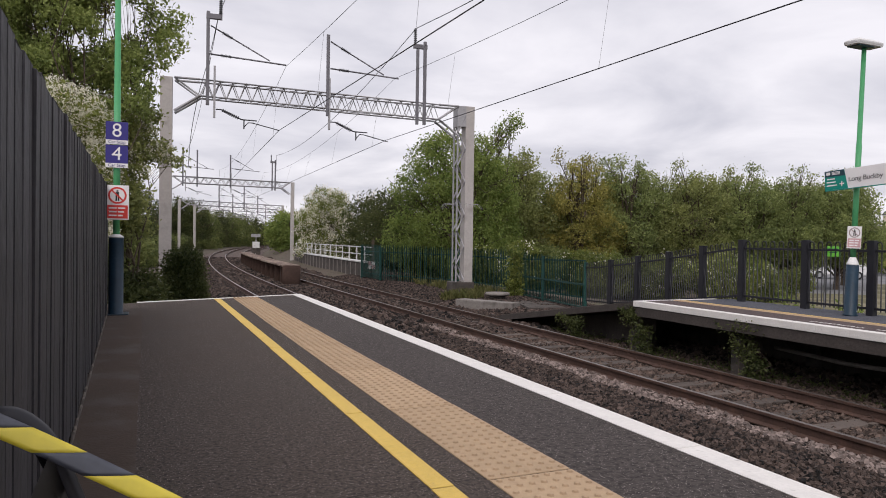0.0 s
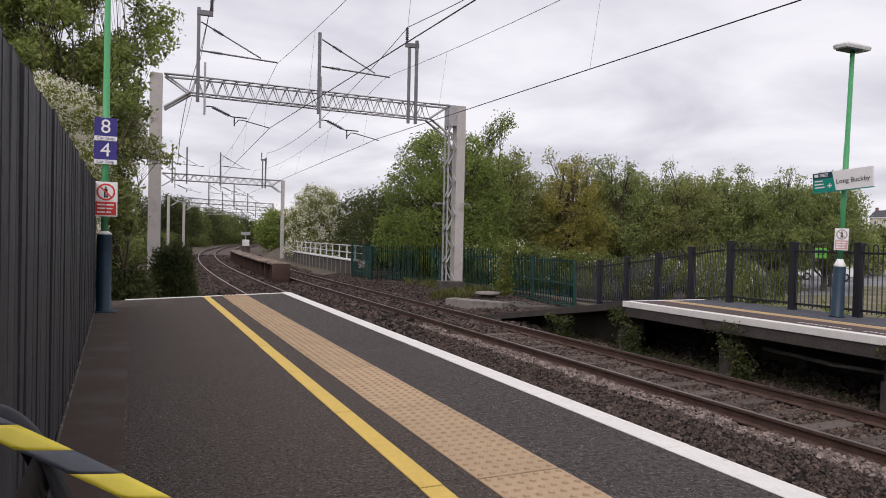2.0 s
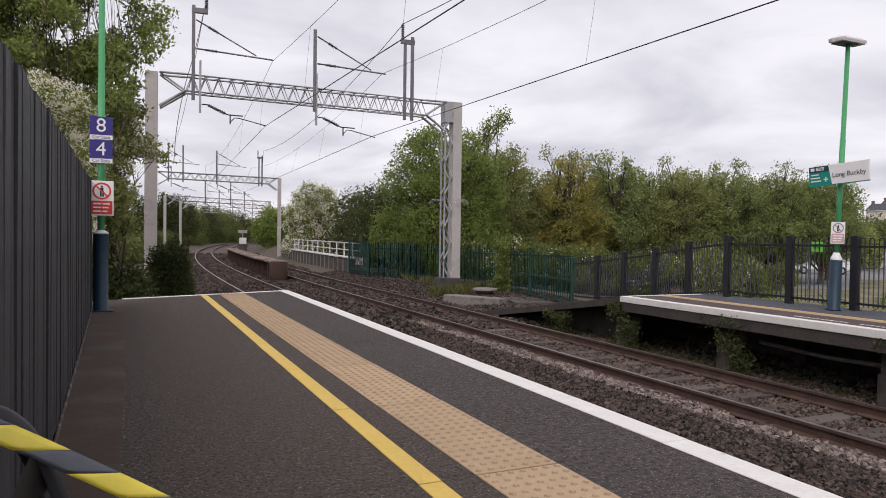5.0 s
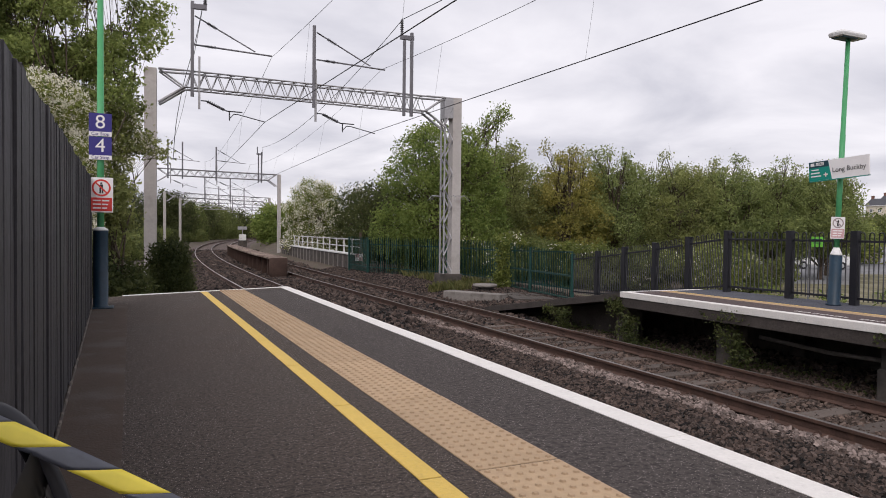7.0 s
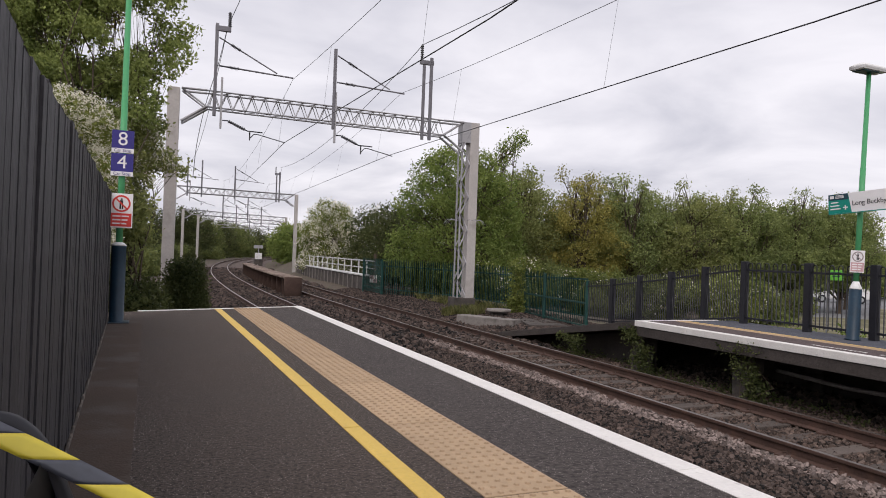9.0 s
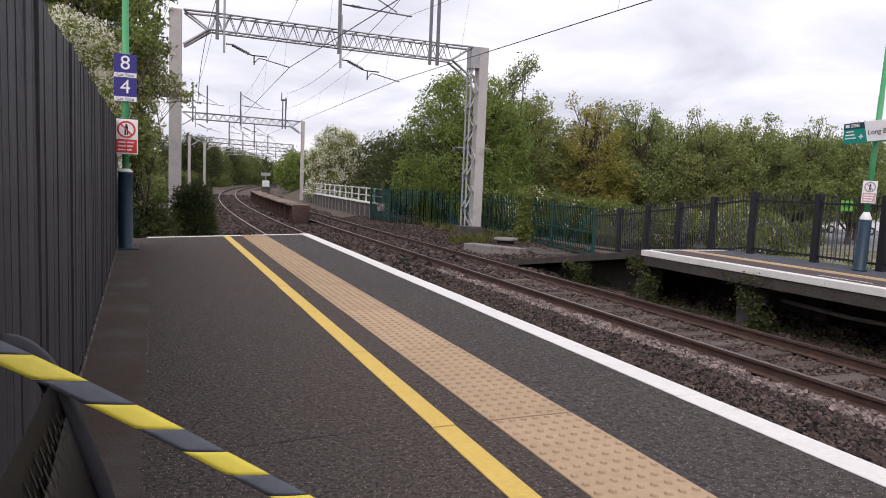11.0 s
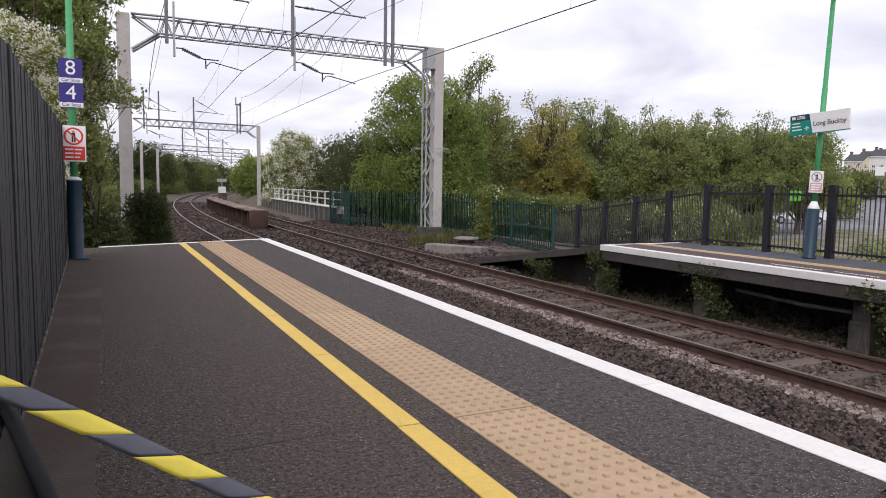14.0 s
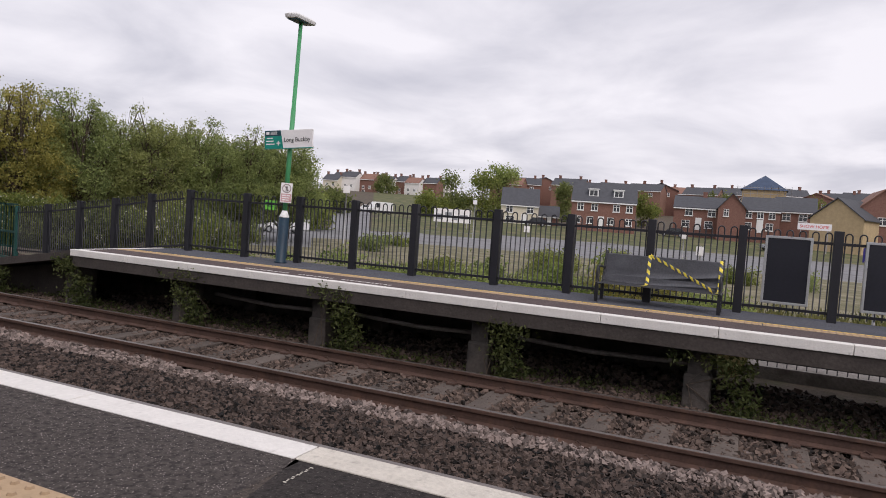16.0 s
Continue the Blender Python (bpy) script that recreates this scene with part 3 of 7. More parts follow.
# ---------------------------------------------------------------- railway tracks
RAIL_PROFILE = [(-0.075, -0.159), (0.075, -0.159), (0.075, -0.146), (0.012, -0.125), (0.010, -0.045), (0.036, -0.035), (0.036, -0.004), (0.030, 0.0), (-0.030, 0.0), (-0.036, -0.004), (-0.036, -0.035), (-0.010, -0.045), (-0.012, -0.125), (-0.075, -0.146)]


def rail(parent, u, y0, y1):
    n = len(RAIL_PROFILE)
    ys_ = [y0 + (BEND_Y - y0) * i / 6 for i in range(6)] + [BEND_Y + (y1 - BEND_Y) * i / 60 for i in range(61)]
    verts = [(u + bend(y) + px, y, RAIL_Z + pz) for y in ys_ for px, pz in RAIL_PROFILE]
    faces = [(j * n + i, (j + 1) * n + i, (j + 1) * n + (i + 1) % n, j * n + (i + 1) % n) for j in range(len(ys_) - 1) for i in range(n)]
    faces.append(tuple(range(n)))
    me = from_arrays("rail", verts, faces, [M["rail_side"], M["rail_top"]])
    for p in me.polygons:
        if p.normal.z > 0.9 and p.center.z > RAIL_Z - 0.01:
            p.material_index = 1
    ob = new("rail", me)
    ob.parent = parent
    return ob


bm = B()
box(bm, -1.22, -0.13, -0.2, 1.22, 0.13, 0.0, 0.02)
SLEEPER = mesh_of(bm, "sleeper", M["sleeper"])
bm = B()
box(bm, -0.05, -0.06, 0.0, 0.05, 0.06, 0.035, 0.012)
tube(bm, [(-0.05, -0.05, 0.03), (-0.09, 0.0, 0.055), (-0.05, 0.05, 0.03)], 0.010, seg=6)
CLIP = mesh_of(bm, "rail_clip", M["rail_side"])
for centre, label in ((1.45, "near railway line on sleepers in ballast"), (4.82, "far railway line with rusty rails on concrete sleepers")):
    track = empty("railway_track", pose(0, 0, 0), label, "railway track", "railway lines", "structure")
    rail(track, centre - 0.752, -25, 250)
    rail(track, centre + 0.752, -25, 250)
    y = -8.0 if centre > 2 else 14.0
    while y < 62:
        s = piece("sleeper", SLEEPER, track, pose(centre + bend(y), y, RAIL_Z - 0.165 + random.uniform(-0.012, 0.008), 0, 0, -math.degrees(heading(y)) + random.uniform(-0.6, 0.6)))
        if y < 16 and centre > 2:
            for k in (-0.752, 0.752):
                for sgn in (-1, 1):
                    piece("rail_clip", CLIP, s, pose(k + sgn * 0.105, 0, -0.005, 0, 0, 0 if sgn > 0 else 180))
        y += 0.65


def stones(name, region, count, size, material, label, seed, zfun):
    """Loose angular stones over a patch (x0, x1, y0, y1)."""
    rng = np.random.default_rng(seed)
    x0, x1, y0, y1 = region
    px = x0 + (x1 - x0) * rng.random(count)
    py = y0 + (y1 - y0) * rng.random(count)
    pz = np.array([zfun(a, b) for a, b in zip(px, py)]) + rng.random(count) * size * 0.5 - size * 0.15
    px = px + np.array([bend(b) for b in py])
    base = np.array([(-1, -1, -1), (1, -1, -1), (1, 1, -1), (-1, 1, -1), (-1, -1, 1), (1, -1, 1), (1, 1, 1), (-1, 1, 1)], float) * 0.5
    sh = base[None] * (0.55 + 0.75 * rng.random((count, 8, 1))) * (size * (0.6 + 0.8 * rng.random((count, 1, 1)))) * (0.7 + 0.6 * rng.random((count, 1, 3)))
    q = rng.normal(size=(count, 4)); q /= np.linalg.norm(q, axis=1, keepdims=True)
    w, x, y, z = q.T
    R = np.stack([1 - 2 * (y * y + z * z), 2 * (x * y - z * w), 2 * (x * z + y * w), 2 * (x * y + z * w), 1 - 2 * (x * x + z * z), 2 * (y * z - x * w), 2 * (x * z - y * w), 2 * (y * z + x * w), 1 - 2 * (x * x + y * y)], 1).reshape(-1, 3, 3)
    v = (sh @ R.transpose(0, 2, 1) + np.stack([px, py, pz], 1)[:, None]).reshape(-1, 3)
    fb = np.array([(0, 3, 2, 1), (4, 5, 6, 7), (0, 1, 5, 4), (1, 2, 6, 5), (2, 3, 7, 6), (3, 0, 4, 7)])
    f = (fb[None] + (np.arange(count) * 8)[:, None, None]).reshape(-1, 4)
    return tagged(new(name, from_arrays(name, v, f, material)), label, "ballast", kind="stuff")


def bed_level(x, y):
    d = abs(x - 3.15)
    mound = 0.03 * max(0.0, 1 - d / 0.8)
    return BED_Z + 0.045 + mound + 0.03 * noise.noise((x * 1.7, y * 1.7, 0))


stones("ballast_stones", (2.2, 3.8, -3.5, 15), 44000, 0.036, M["ballast"], "loose brown ballast stones between the lines", 3, lambda x, y: bed_level(x, y))
stones("ballast_stones", (3.60, 3.98, -3.5, 17), 4800, 0.038, M["ballast_pale"], "paler dusty stones beside the rail", 4, lambda x, y: bed_level(x, y) + 0.035 - 0.05 * abs(noise.noise((x * 3, y * 1.3, 5))))
stones("ballast_stones", (4.1, 5.55, -3.5, 17), 13000, 0.04, M["ballast_mid"], "dusty brown stones between the rails", 5, lambda x, y: RAIL_Z - 0.20 + 0.018 * noise.noise((x * 2, y * 2, 1)))
stones("ballast_stones", (7.0, 8.5, -3.5, 13), 5200, 0.06, M["ballast"], "dark stones and rubble under the platform", 8, lambda x, y: ground_h(x, y) + 0.01)
stones("ballast_stones", (6.4, 11.0, 18.2, 40), 24000, 0.055, M["ballast"], "brown gravel spread in front of the palisade", 9, lambda x, y: ground_h(x + bend(y), y) + 0.005)
stones("ballast_stones", (5.6, 7.2, -3.5, 20), 19000, 0.04, M["ballast_mid"], "dark ballast stones under the platform edge", 6, lambda x, y: RAIL_Z - 0.195 - 0.05 * min(x - 5.6, 0.9) + 0.04 * noise.noise((x, y, 2)))
stones("ballast_stones", (0.2, 6.6, 15, 42), 17000, 0.085, M["ballast"], "brown ballast stones round the rails", 7, lambda x, y: RAIL_Z - 0.195)

stones("ballast_stones", (0.0, 6.8, 42, 76), 12000, 0.12, M["ballast"], "brown ballast stones on the bridge and beyond", 12, lambda x, y: RAIL_Z - 0.195)
stones("ballast_stones", (-1.6, 0.3, 14.6, 50), 12000, 0.075, M["ballast"], "brown stones on the shoulder of the near line", 13, lambda x, y: max(ground_h(x + bend(y), y), BED_Z - 0.3 * min(1.0, max(0.0, -0.35 - x))) + 0.02)

# ---------------------------------------------------------------- near platform
def slant_end(bm):
    """Shears what stands at the platform end to its slanting line."""
    for v in bm.verts:
        if v.co.y > PF_END - 1.0:
            v.co.y += 0.365 * v.co.x
    return bm


platform = empty("platform_near", pose(0, 0, 0), "near station platform of worn dark asphalt", "platform", kind="structure")
bm = B()
box(bm, -3.6, -9, -0.32, -0.16, PF_END - 0.12, 0.0)
slant_end(bm)
part("surface", bm, M["asphalt"], platform)
bm = B()
box(bm, -0.93, 2.0, -0.02, -0.17, PF_END - 0.55, 0.0012)
part("edge_strip", bm, M["asphalt_edge"], platform, "greyer coarse asphalt behind the edge stones")
bm = B()
box(bm, -0.93, -9, -0.02, -0.17, 2.0, 0.0012)
for v in bm.verts:
    if v.co.y > 1.9:
        v.co.y += 0.03 + 0.22 * (v.co.x + 0.17)
part("patch_strip", bm, M["asphalt_patch"], platform, "smoother dark asphalt patch behind the edge stones")
bm = B()
box(bm, -3.6, -9, 0.0, -2.91, PF_END - 2.7, 0.004)
part("side_strip", bm, M["asphalt_side"], platform, "browner strip of asphalt beside the fence")
bm = B()
y = -3.0
while y < 12.6:
    ln = random.uniform(0.015, 0.07)
    gx_ = -2.91 + random.uniform(-0.012, 0.012)
    box(bm, gx_, y, 0.0, gx_ + random.uniform(0.003, 0.006), y + ln * 0.5, 0.005)
    y += ln + random.uniform(0.06, 0.5)
tagged(part("joint_grit", bm, M["concrete"], platform, "pale grit along the joint"), kind="stuff")
bm = B()
box(bm, -3.0, PF_END - 0.12, -0.30, -0.19, PF_END, 0.006, 0.004)
slant_end(bm)
part("end_line", bm, M["white_paint"], platform, "white painted line across the platform end")
bm = B()
box(bm, -3.3, PF_END - 0.3, -1.5, -0.1, PF_END - 0.14, -0.3)
slant_end(bm)
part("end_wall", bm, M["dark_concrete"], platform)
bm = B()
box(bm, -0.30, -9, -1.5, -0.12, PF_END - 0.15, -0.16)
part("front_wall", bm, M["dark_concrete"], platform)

# white edge stones, yellow line lengths and studded panels
def worn(bm, amount, seed):
    rng = random.Random(seed)
    for v in bm.verts:
        v.co.x += rng.uniform(-amount, amount)
        v.co.z += rng.uniform(-amount, amount) * 0.4
    return bm


bm = B()
box(bm, -0.18, 0.002, -0.16, 0.0, 1.398, 0.007, 0.003)
COPING = mesh_of(bm, "edge_stone", M["white_paint"])
bm = B()
box(bm, -0.18, 0.002, -0.16, 0.0, 1.392, 0.005, 0.004)
COPING_OLD = mesh_of(bm, "edge_stone", M["white_old"])
bm = B()
box(bm, -1.70, 0.006, -0.01, -1.585, 1.434, 0.005, 0.002)
YELLOW = mesh_of(bm, "yellow_length", M["yellow_paint"])


def studded(width, length):
    bm = B()
    box(bm, -width / 2, 0.008, -0.02, width / 2, length - 0.008, 0.006, 0.003)
    nx, ny = 7, int(length / 0.0765)
    for i in range(nx):
        for j in range(ny):
            cx = -width / 2 + (i + 0.5) * width / nx
            cy = (j + 0.5) * length / ny
            v = []
            for r, z in ((0.0185, 0.0055), (0.0115, 0.0145)):
                v.append([bm.verts.new((cx + r * math.cos(k * math.pi / 3), cy + r * math.sin(k * math.pi / 3), z)) for k in range(6)])
            for k in range(6):
                bm.faces.new((v[0][k], v[0][(k + 1) % 6], v[1][(k + 1) % 6], v[1][k]))
            bm.faces.new(v[1])
    return bm


PANEL = mesh_of(studded(0.455, 1.44), "tactile_panel", M["tactile"])
PANEL.materials.append(M["stud_dirt_shade"])
# stud sides coloured darker: grime plus the small shadows round them
for p in PANEL.polygons:
    if abs(p.normal.z) < 0.85 and p.center.z > 0.0065:
        p.material_index = 1
rng = random.Random(17)
y = 3.36 - 1.44 * 4
while y < PF_END - 1:
    bm = B()
    px, py = -2.9, y + rng.uniform(-0.02, 0.02)
    while px < -0.2:
        nx_, ny_ = min(px + rng.uniform(0.08, 0.2), -0.19), py + rng.uniform(-0.012, 0.012)
        q = [bm.verts.new(c) for c in ((px, py - 0.002, 0.0022), (nx_, ny_ - 0.002, 0.0022), (nx_, ny_ + 0.002, 0.0022), (px, py + 0.002, 0.0022))]
        bm.faces.new(q)
        px, py = nx_, ny_
    part("surface_joint", bm, M["crack"], platform, "dark ragged joint across the asphalt")
    y += 2.88
y = 3.36 - 1.44 * 5
while y < PF_END - 0.2:
    ln = min(1.44, PF_END - 0.75 - y) / 1.44
    piece("yellow_length", YELLOW, platform, pose(0.035 - 0.005 * (y - 2) + random.uniform(-0.004, 0.004), y, 0, 0, 0, 0.28 + random.uniform(-0.12, 0.12)) @ Matrix.Diagonal((1, ln, 1, 1)))
    ln = min(1.44, PF_END - 0.55 - y) / 1.44
    piece("tactile_panel", PANEL, platform, pose(-1.148 + random.uniform(-0.004, 0.004), y, 0, 0, 0, random.uniform(-0.12, 0.12)) @ Matrix.Diagonal((1, ln, 1, 1)))
    y += 1.44
y = 2.035 - 1.4 * 6
while y < PF_END - 0.05:
    ln = min(1.4, PF_END - y) / 1.4
    piece("edge_stone", COPING if y > 1.5 else COPING_OLD, platform, pose(random.uniform(-0.003, 0.003), y, random.uniform(-0.002, 0.002)) @ Matrix.Diagonal((1, ln, 1, 1)))
    y += 1.4
bm = B()
for k in range(13):
    box(bm, -0.40 + 0.0148 * k, 1.908 + 0.004 * (k % 3), 0.0, -0.393 + 0.0148 * k, 1.923 - 0.005 * (k % 2), 0.0026)
part("chalk_mark", bm, M["white_old"], platform, "faded white dashes on the asphalt")

# ---------------------------------------------------------------- near fence
fence = empty("board_fence", pose(-3.145, 0, 0, 0, 0, 1.18), "tall close-boarded fence stained black beside the platform", "fence", kind="structure")
rng = random.Random(5)
BOARD = []
for k in range(4):
    bm = B()
    box(bm, -0.022, 0.0, 0.03, 0.0, 0.147, 1.73, 0.004)
    for v in bm.verts:
        v.co.x += rng.uniform(-0.003, 0.003)
    BOARD.append(mesh_of(bm, "board", M["fence_black"]))
y = -3.0
k = 0
while y < 11.9:
    piece("board", BOARD[k % 4], fence, pose(rng.uniform(-0.002, 0.002) + (0.008 if k % 7 == 3 else 0), y, rng.uniform(-0.012, 0.015), 0, rng.uniform(-0.12, 0.12), rng.uniform(-0.25, 0.25)) @ Matrix.Diagonal((1, 1, (1.62 + 0.02 * y) / 1.73, 1)))
    y += 0.138
    k += 1
for z in (0.3, 0.9, 1.5):
    bm = B()
    box(bm, -0.09, -3, z, -0.03, 11.9, z + 0.09, 0.005)
    part("rail", bm, M["fence_black"], fence)
bm = B()
box(bm, -0.06, -3, -0.28, -0.02, 11.9, 0.05, 0.004)
part("gravel_board", bm, M["dark_concrete"], fence)
bm = B(); box(bm, 0.004, -3, -0.05, 0.016, 11.9, 0.03, 0.003)
part("footing_edge", bm, M["worn_foot"], fence, "worn edge at the fence foot")
y = -3.0
while y < 12:
    bm = B()
    box(bm, -0.17, y, -0.3, -0.075, y + 0.1, 1.8, 0.006)
    part("post", bm, M["fence_black"], fence)
    y += 2.4

# ---------------------------------------------------------------- posts with signs
def person_sign(parent, w, h, name="notice_sign", ring_mat="sign_red", field_mat="sign_red", says="white notice with a red ring over a red field"):
    """White board with a red ring and bar, a plain dark shape, and a red field of bars below. Faces -y; origin at its centre."""
    board = B(); box(board, -w / 2, 0.0, -h / 2, w / 2, 0.012, h / 2, 0.004)
    sign = part(name, board, M["sign_white"], parent, says)
    r = w * 0.40
    cz = h / 2 - w * 0.48
    bm = B()
    seg = 32
    ring = [[bm.verts.new((q * math.cos(2 * math.pi * k / seg), -0.003, cz + q * math.sin(2 * math.pi * k / seg))) for k in range(seg)] for q in (r, r * 0.80)]
    for k in range(seg):
        bm.faces.new((ring[0][k], ring[0][(k + 1) % seg], ring[1][(k + 1) % seg], ring[1][k]))
    m45 = Matrix.Translation((0, 0, cz)) @ Matrix.Rotation(radians(45), 4, "Y")
    box(bm, -r * 0.85, -0.0045, -r * 0.085, r * 0.85, -0.002, r * 0.085, m=m45)
    part("red_ring", bm, M[ring_mat], sign, "ring and bar")
    bm = B()
    box(bm, -r * 0.17, -0.0035, cz - r * 0.05, r * 0.17, -0.001, cz + r * 0.40, 0.0)
    box(bm, -r * 0.20, -0.0035, cz - r * 0.65, -r * 0.02, -0.001, cz, m=None)
    box(bm, r * 0.05, -0.0035, cz - r * 0.65, r * 0.2, -0.001, cz)
    box(bm, -r * 0.1, -0.0035, cz + r * 0.44, r * 0.1, -0.001, cz + r * 0.62)
    part("pictogram", bm, M["sign_black"], sign, "plain black shape")
    bm = B()
    box(bm, -w * 0.45, -0.003, -h / 2 + 0.02, w * 0.45, 0.0, cz - r * 1.15)
    part("red_field", bm, M[field_mat], sign)
    bm = B()
    top = cz - r * 1.15
    bot = -h / 2 + 0.02
    for k in range(3):
        zc = bot + (top - bot) * (0.78 - 0.28 * k)
        for x0, x1 in ((-0.36, -0.02), (0.03, 0.34 - 0.05 * k)):
            box(bm, w * x0, -0.0045, zc - 0.010, w * x1, -0.002, zc + 0.010)
    part("lettering_bars", bm, M["sign_white"], sign)
    return sign


post = empty("sign_post", pose(-3.26, 11.4, 0), "green pole in a dark blue base with car stop signs", "sign post")
bm = B(); lathe(bm, [(0.115, 0.0), (0.115, 0.02), (0.098, 0.03), (0.098, 1.08), (0.102, 1.10)], 24)
part("base", bm, M["blue_metal"], post, "dark blue cylindrical base")
bm = B(); box(bm, -0.17, -0.17, -0.005, 0.17, 0.17, 0.018, 0.006)
part("base_plate", bm, M["blue_metal"], post)
bm = B(); lathe(bm, [(0.10, 1.10), (0.10, 1.115), (0.05, 1.15)], 24)
part("collar", bm, M["white_metal"], post, "white collar")
bm = B(); lathe(bm, [(0.045, 1.1), (0.045, 3.2), (0.042, 3.2), (0.038, 5.6)], 16)
part("pole", bm, M["green_pole"], post, "bright green pole")
for z0, z1, digit in ((2.425, 2.745, "8"), (2.095, 2.415, "4")):
    bm = B(); box(bm, -0.145, -0.068, z0, 0.145, -0.055, z1, 0.003)
    s = part("car_stop_sign", bm, M["sign_blue"], post, "blue square sign with a white number")
    bm = B(); box(bm, -0.145, -0.071, z0, 0.145, -0.066, z0 + 0.062)
    part("white_strip", bm, M["sign_white"], s)
    text_mesh(digit, 0.27, M["sign_white"], "number", s, pose(0, -0.071, z0 + 0.19, 90))
    text_mesh("Car Stop", 0.062, M["sign_blue"], "wording", s, pose(0, -0.0735, z0 + 0.031, 90))
    bm = B(); box(bm, -0.05, -0.058, z0 + 0.12, 0.05, 0.05, z0 + 0.17, 0.004)
    part("bracket", bm, M["galv"], s)
ps = person_sign(post, 0.30, 0.49)
ps.matrix_basis = pose(0.012, -0.066, 1.60)

lamp = empty("platform_lamp", pose(8.12, 8.5, -0.045, 1.9, 0, 0), "green lamp post in a blue base carrying the station name board", "lamp post")
bm = B(); lathe(bm, [(0.12, 0.0), (0.12, 0.02), (0.098, 0.03), (0.098, 0.86)], 24)
part("base", bm, M["blue_metal"], lamp, "dark blue cylindrical base")
bm = B(); lathe(bm, [(0.098, 0.86), (0.092, 0.88), (0.045, 0.99)], 24)
part("collar", bm, M["white_metal"], lamp, "white conical collar")
bm = B(); lathe(bm, [(0.045, 0.95), (0.045, 2.9), (0.040, 2.9), (0.036, 4.52)], 16)
part("pole", bm, M["green_pole"], lamp, "bright green pole")
bm = B()
box(bm, -0.33, -0.14, 4.50, 0.30, 0.14, 4.62, 0.05)
for v in bm.verts:
    if v.co.z > 4.58:
        v.co.x *= 0.86; v.co.y *= 0.75
head = part("lamp_head", bm, M["white_metal"], lamp, "pale grey lantern")
bm = B(); box(bm, -0.27, -0.11, 4.485, 0.10, 0.11, 4.505, 0.008)
part("lens", bm, M["sign_dark"], head, "dark glass lens")
bm = B(); box(bm, -0.145, -0.55, 2.10, -0.115, 0.53, 2.44, 0.004)
nb = part("name_board", bm, M["sign_white"], lamp, "white station name board with a teal end")
nb.matrix_basis = Matrix.Translation((0, -0.04, 2.32)) @ Matrix.Rotation(radians(-4.8), 4, "X") @ Matrix.Translation((0, 0, -2.27))
x = -0.149


def plate(bm, x0, x1, quad):
    """A flat plate in the plane across x, with corners (y, z)."""
    a = [bm.verts.new((x0, yy, zz)) for yy, zz in quad]
    b = [bm.verts.new((x1, yy, zz)) for yy, zz in quad]
    bm.faces.new(a)
    bm.faces.new(list(reversed(b)))
    for k in range(4):
        bm.faces.new((a[k], b[k], b[(k + 1) % 4], a[(k + 1) % 4]))
    bmesh.ops.recalc_face_normals(bm, faces=bm.faces[:])
    return bm


part("teal_field", plate(B(), -0.149, -0.140, ((0.528, 2.11), (0.528, 2.438), (0.165, 2.438), (0.10, 2.11))), M["sign_teal"], nb, "teal panel")
part("dark_field", plate(B(), -0.152, -0.143, ((0.527, 2.335), (0.527, 2.437), (0.166, 2.437), (0.145, 2.335))), M["sign_dark"], nb, "dark strip")
bm = B()
for k, (a, b) in enumerate(((0.48, 0.34), (0.49, 0.32), (0.49, 0.30))):
    box(bm, x - 0.004, b, 2.285 - 0.055 * k, x - 0.001, a, 2.305 - 0.055 * k)
box(bm, x - 0.004, 0.17, 2.19, x - 0.001, 0.25, 2.21)
box(bm, x - 0.004, 0.20, 2.16, x - 0.001, 0.22, 2.24)
for k in range(3):
    box(bm, x - 0.008, 0.39 - 0.0 * k, 2.365 + 0.02 * k, x - 0.004, 0.24, 2.375 + 0.02 * k)
box(bm, x - 0.008, 0.42, 2.365, x - 0.004, 0.49, 2.415)
part("lettering_bars", bm, M["sign_white"], nb)
bm = B(); box(bm, -0.147, -0.55, 2.094, -0.112, 0.53, 2.108)
part("bottom_rail", bm, M["sign_teal"], nb)
text_mesh("Long Buckby", 0.115, M["sign_black"], "station_name", nb, pose(-0.149, -0.205, 2.255, 90, 0, -90))
for z in (2.16, 2.38):
    bm = B(); box(bm, -0.115, -0.06, z, 0.05, 0.06, z + 0.03, 0.004)
    part("bracket", bm, M["galv"], nb)
# glare on this notice is put into its paled ring and field colours
ps2 = person_sign(lamp, 0.215, 0.37, "notice_sign", "ring_paled", "sign_paled_red", "white notice in glare-paled colours with a thin ring over a pale red field")
ps2.matrix_basis = pose(-0.09, -0.07, 1.325, 0, 0, -38)

# ---------------------------------------------------------------- far platform
far_pf = empty("platform_far", pose(0, 0, -0.05), "far platform on concrete piers with a white edge", "platform", kind="structure")
bm = B(); box(bm, EDGE_R + 0.14, -9, -0.12, 8.75, RP_END - 0.1, 0.0)
part("slab", bm, M["asphalt_blue"], far_pf)
bm = B(); box(bm, EDGE_R + 0.17, -9, 0.0, EDGE_R + 0.87, RP_END - 0.1, 0.004)
part("edge_strip", bm, M["asphalt_red"], far_pf, "brownish strip behind the platform edge")
# dark brown paints the shadow below the edge stones onto this beam
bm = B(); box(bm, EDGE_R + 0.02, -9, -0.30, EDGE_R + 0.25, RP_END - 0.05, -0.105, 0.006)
part("edge_beam", bm, mat("shade_brown", (0.055, 0.046, 0.042), 0.95, vary=0.35, scale=3, bump=0.4, bscale=25), far_pf)
# added wall, closes off daylight so the space underneath renders dark
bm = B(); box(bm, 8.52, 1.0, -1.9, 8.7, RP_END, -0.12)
part("shade_backing", bm, M["dark_concrete"], far_pf)
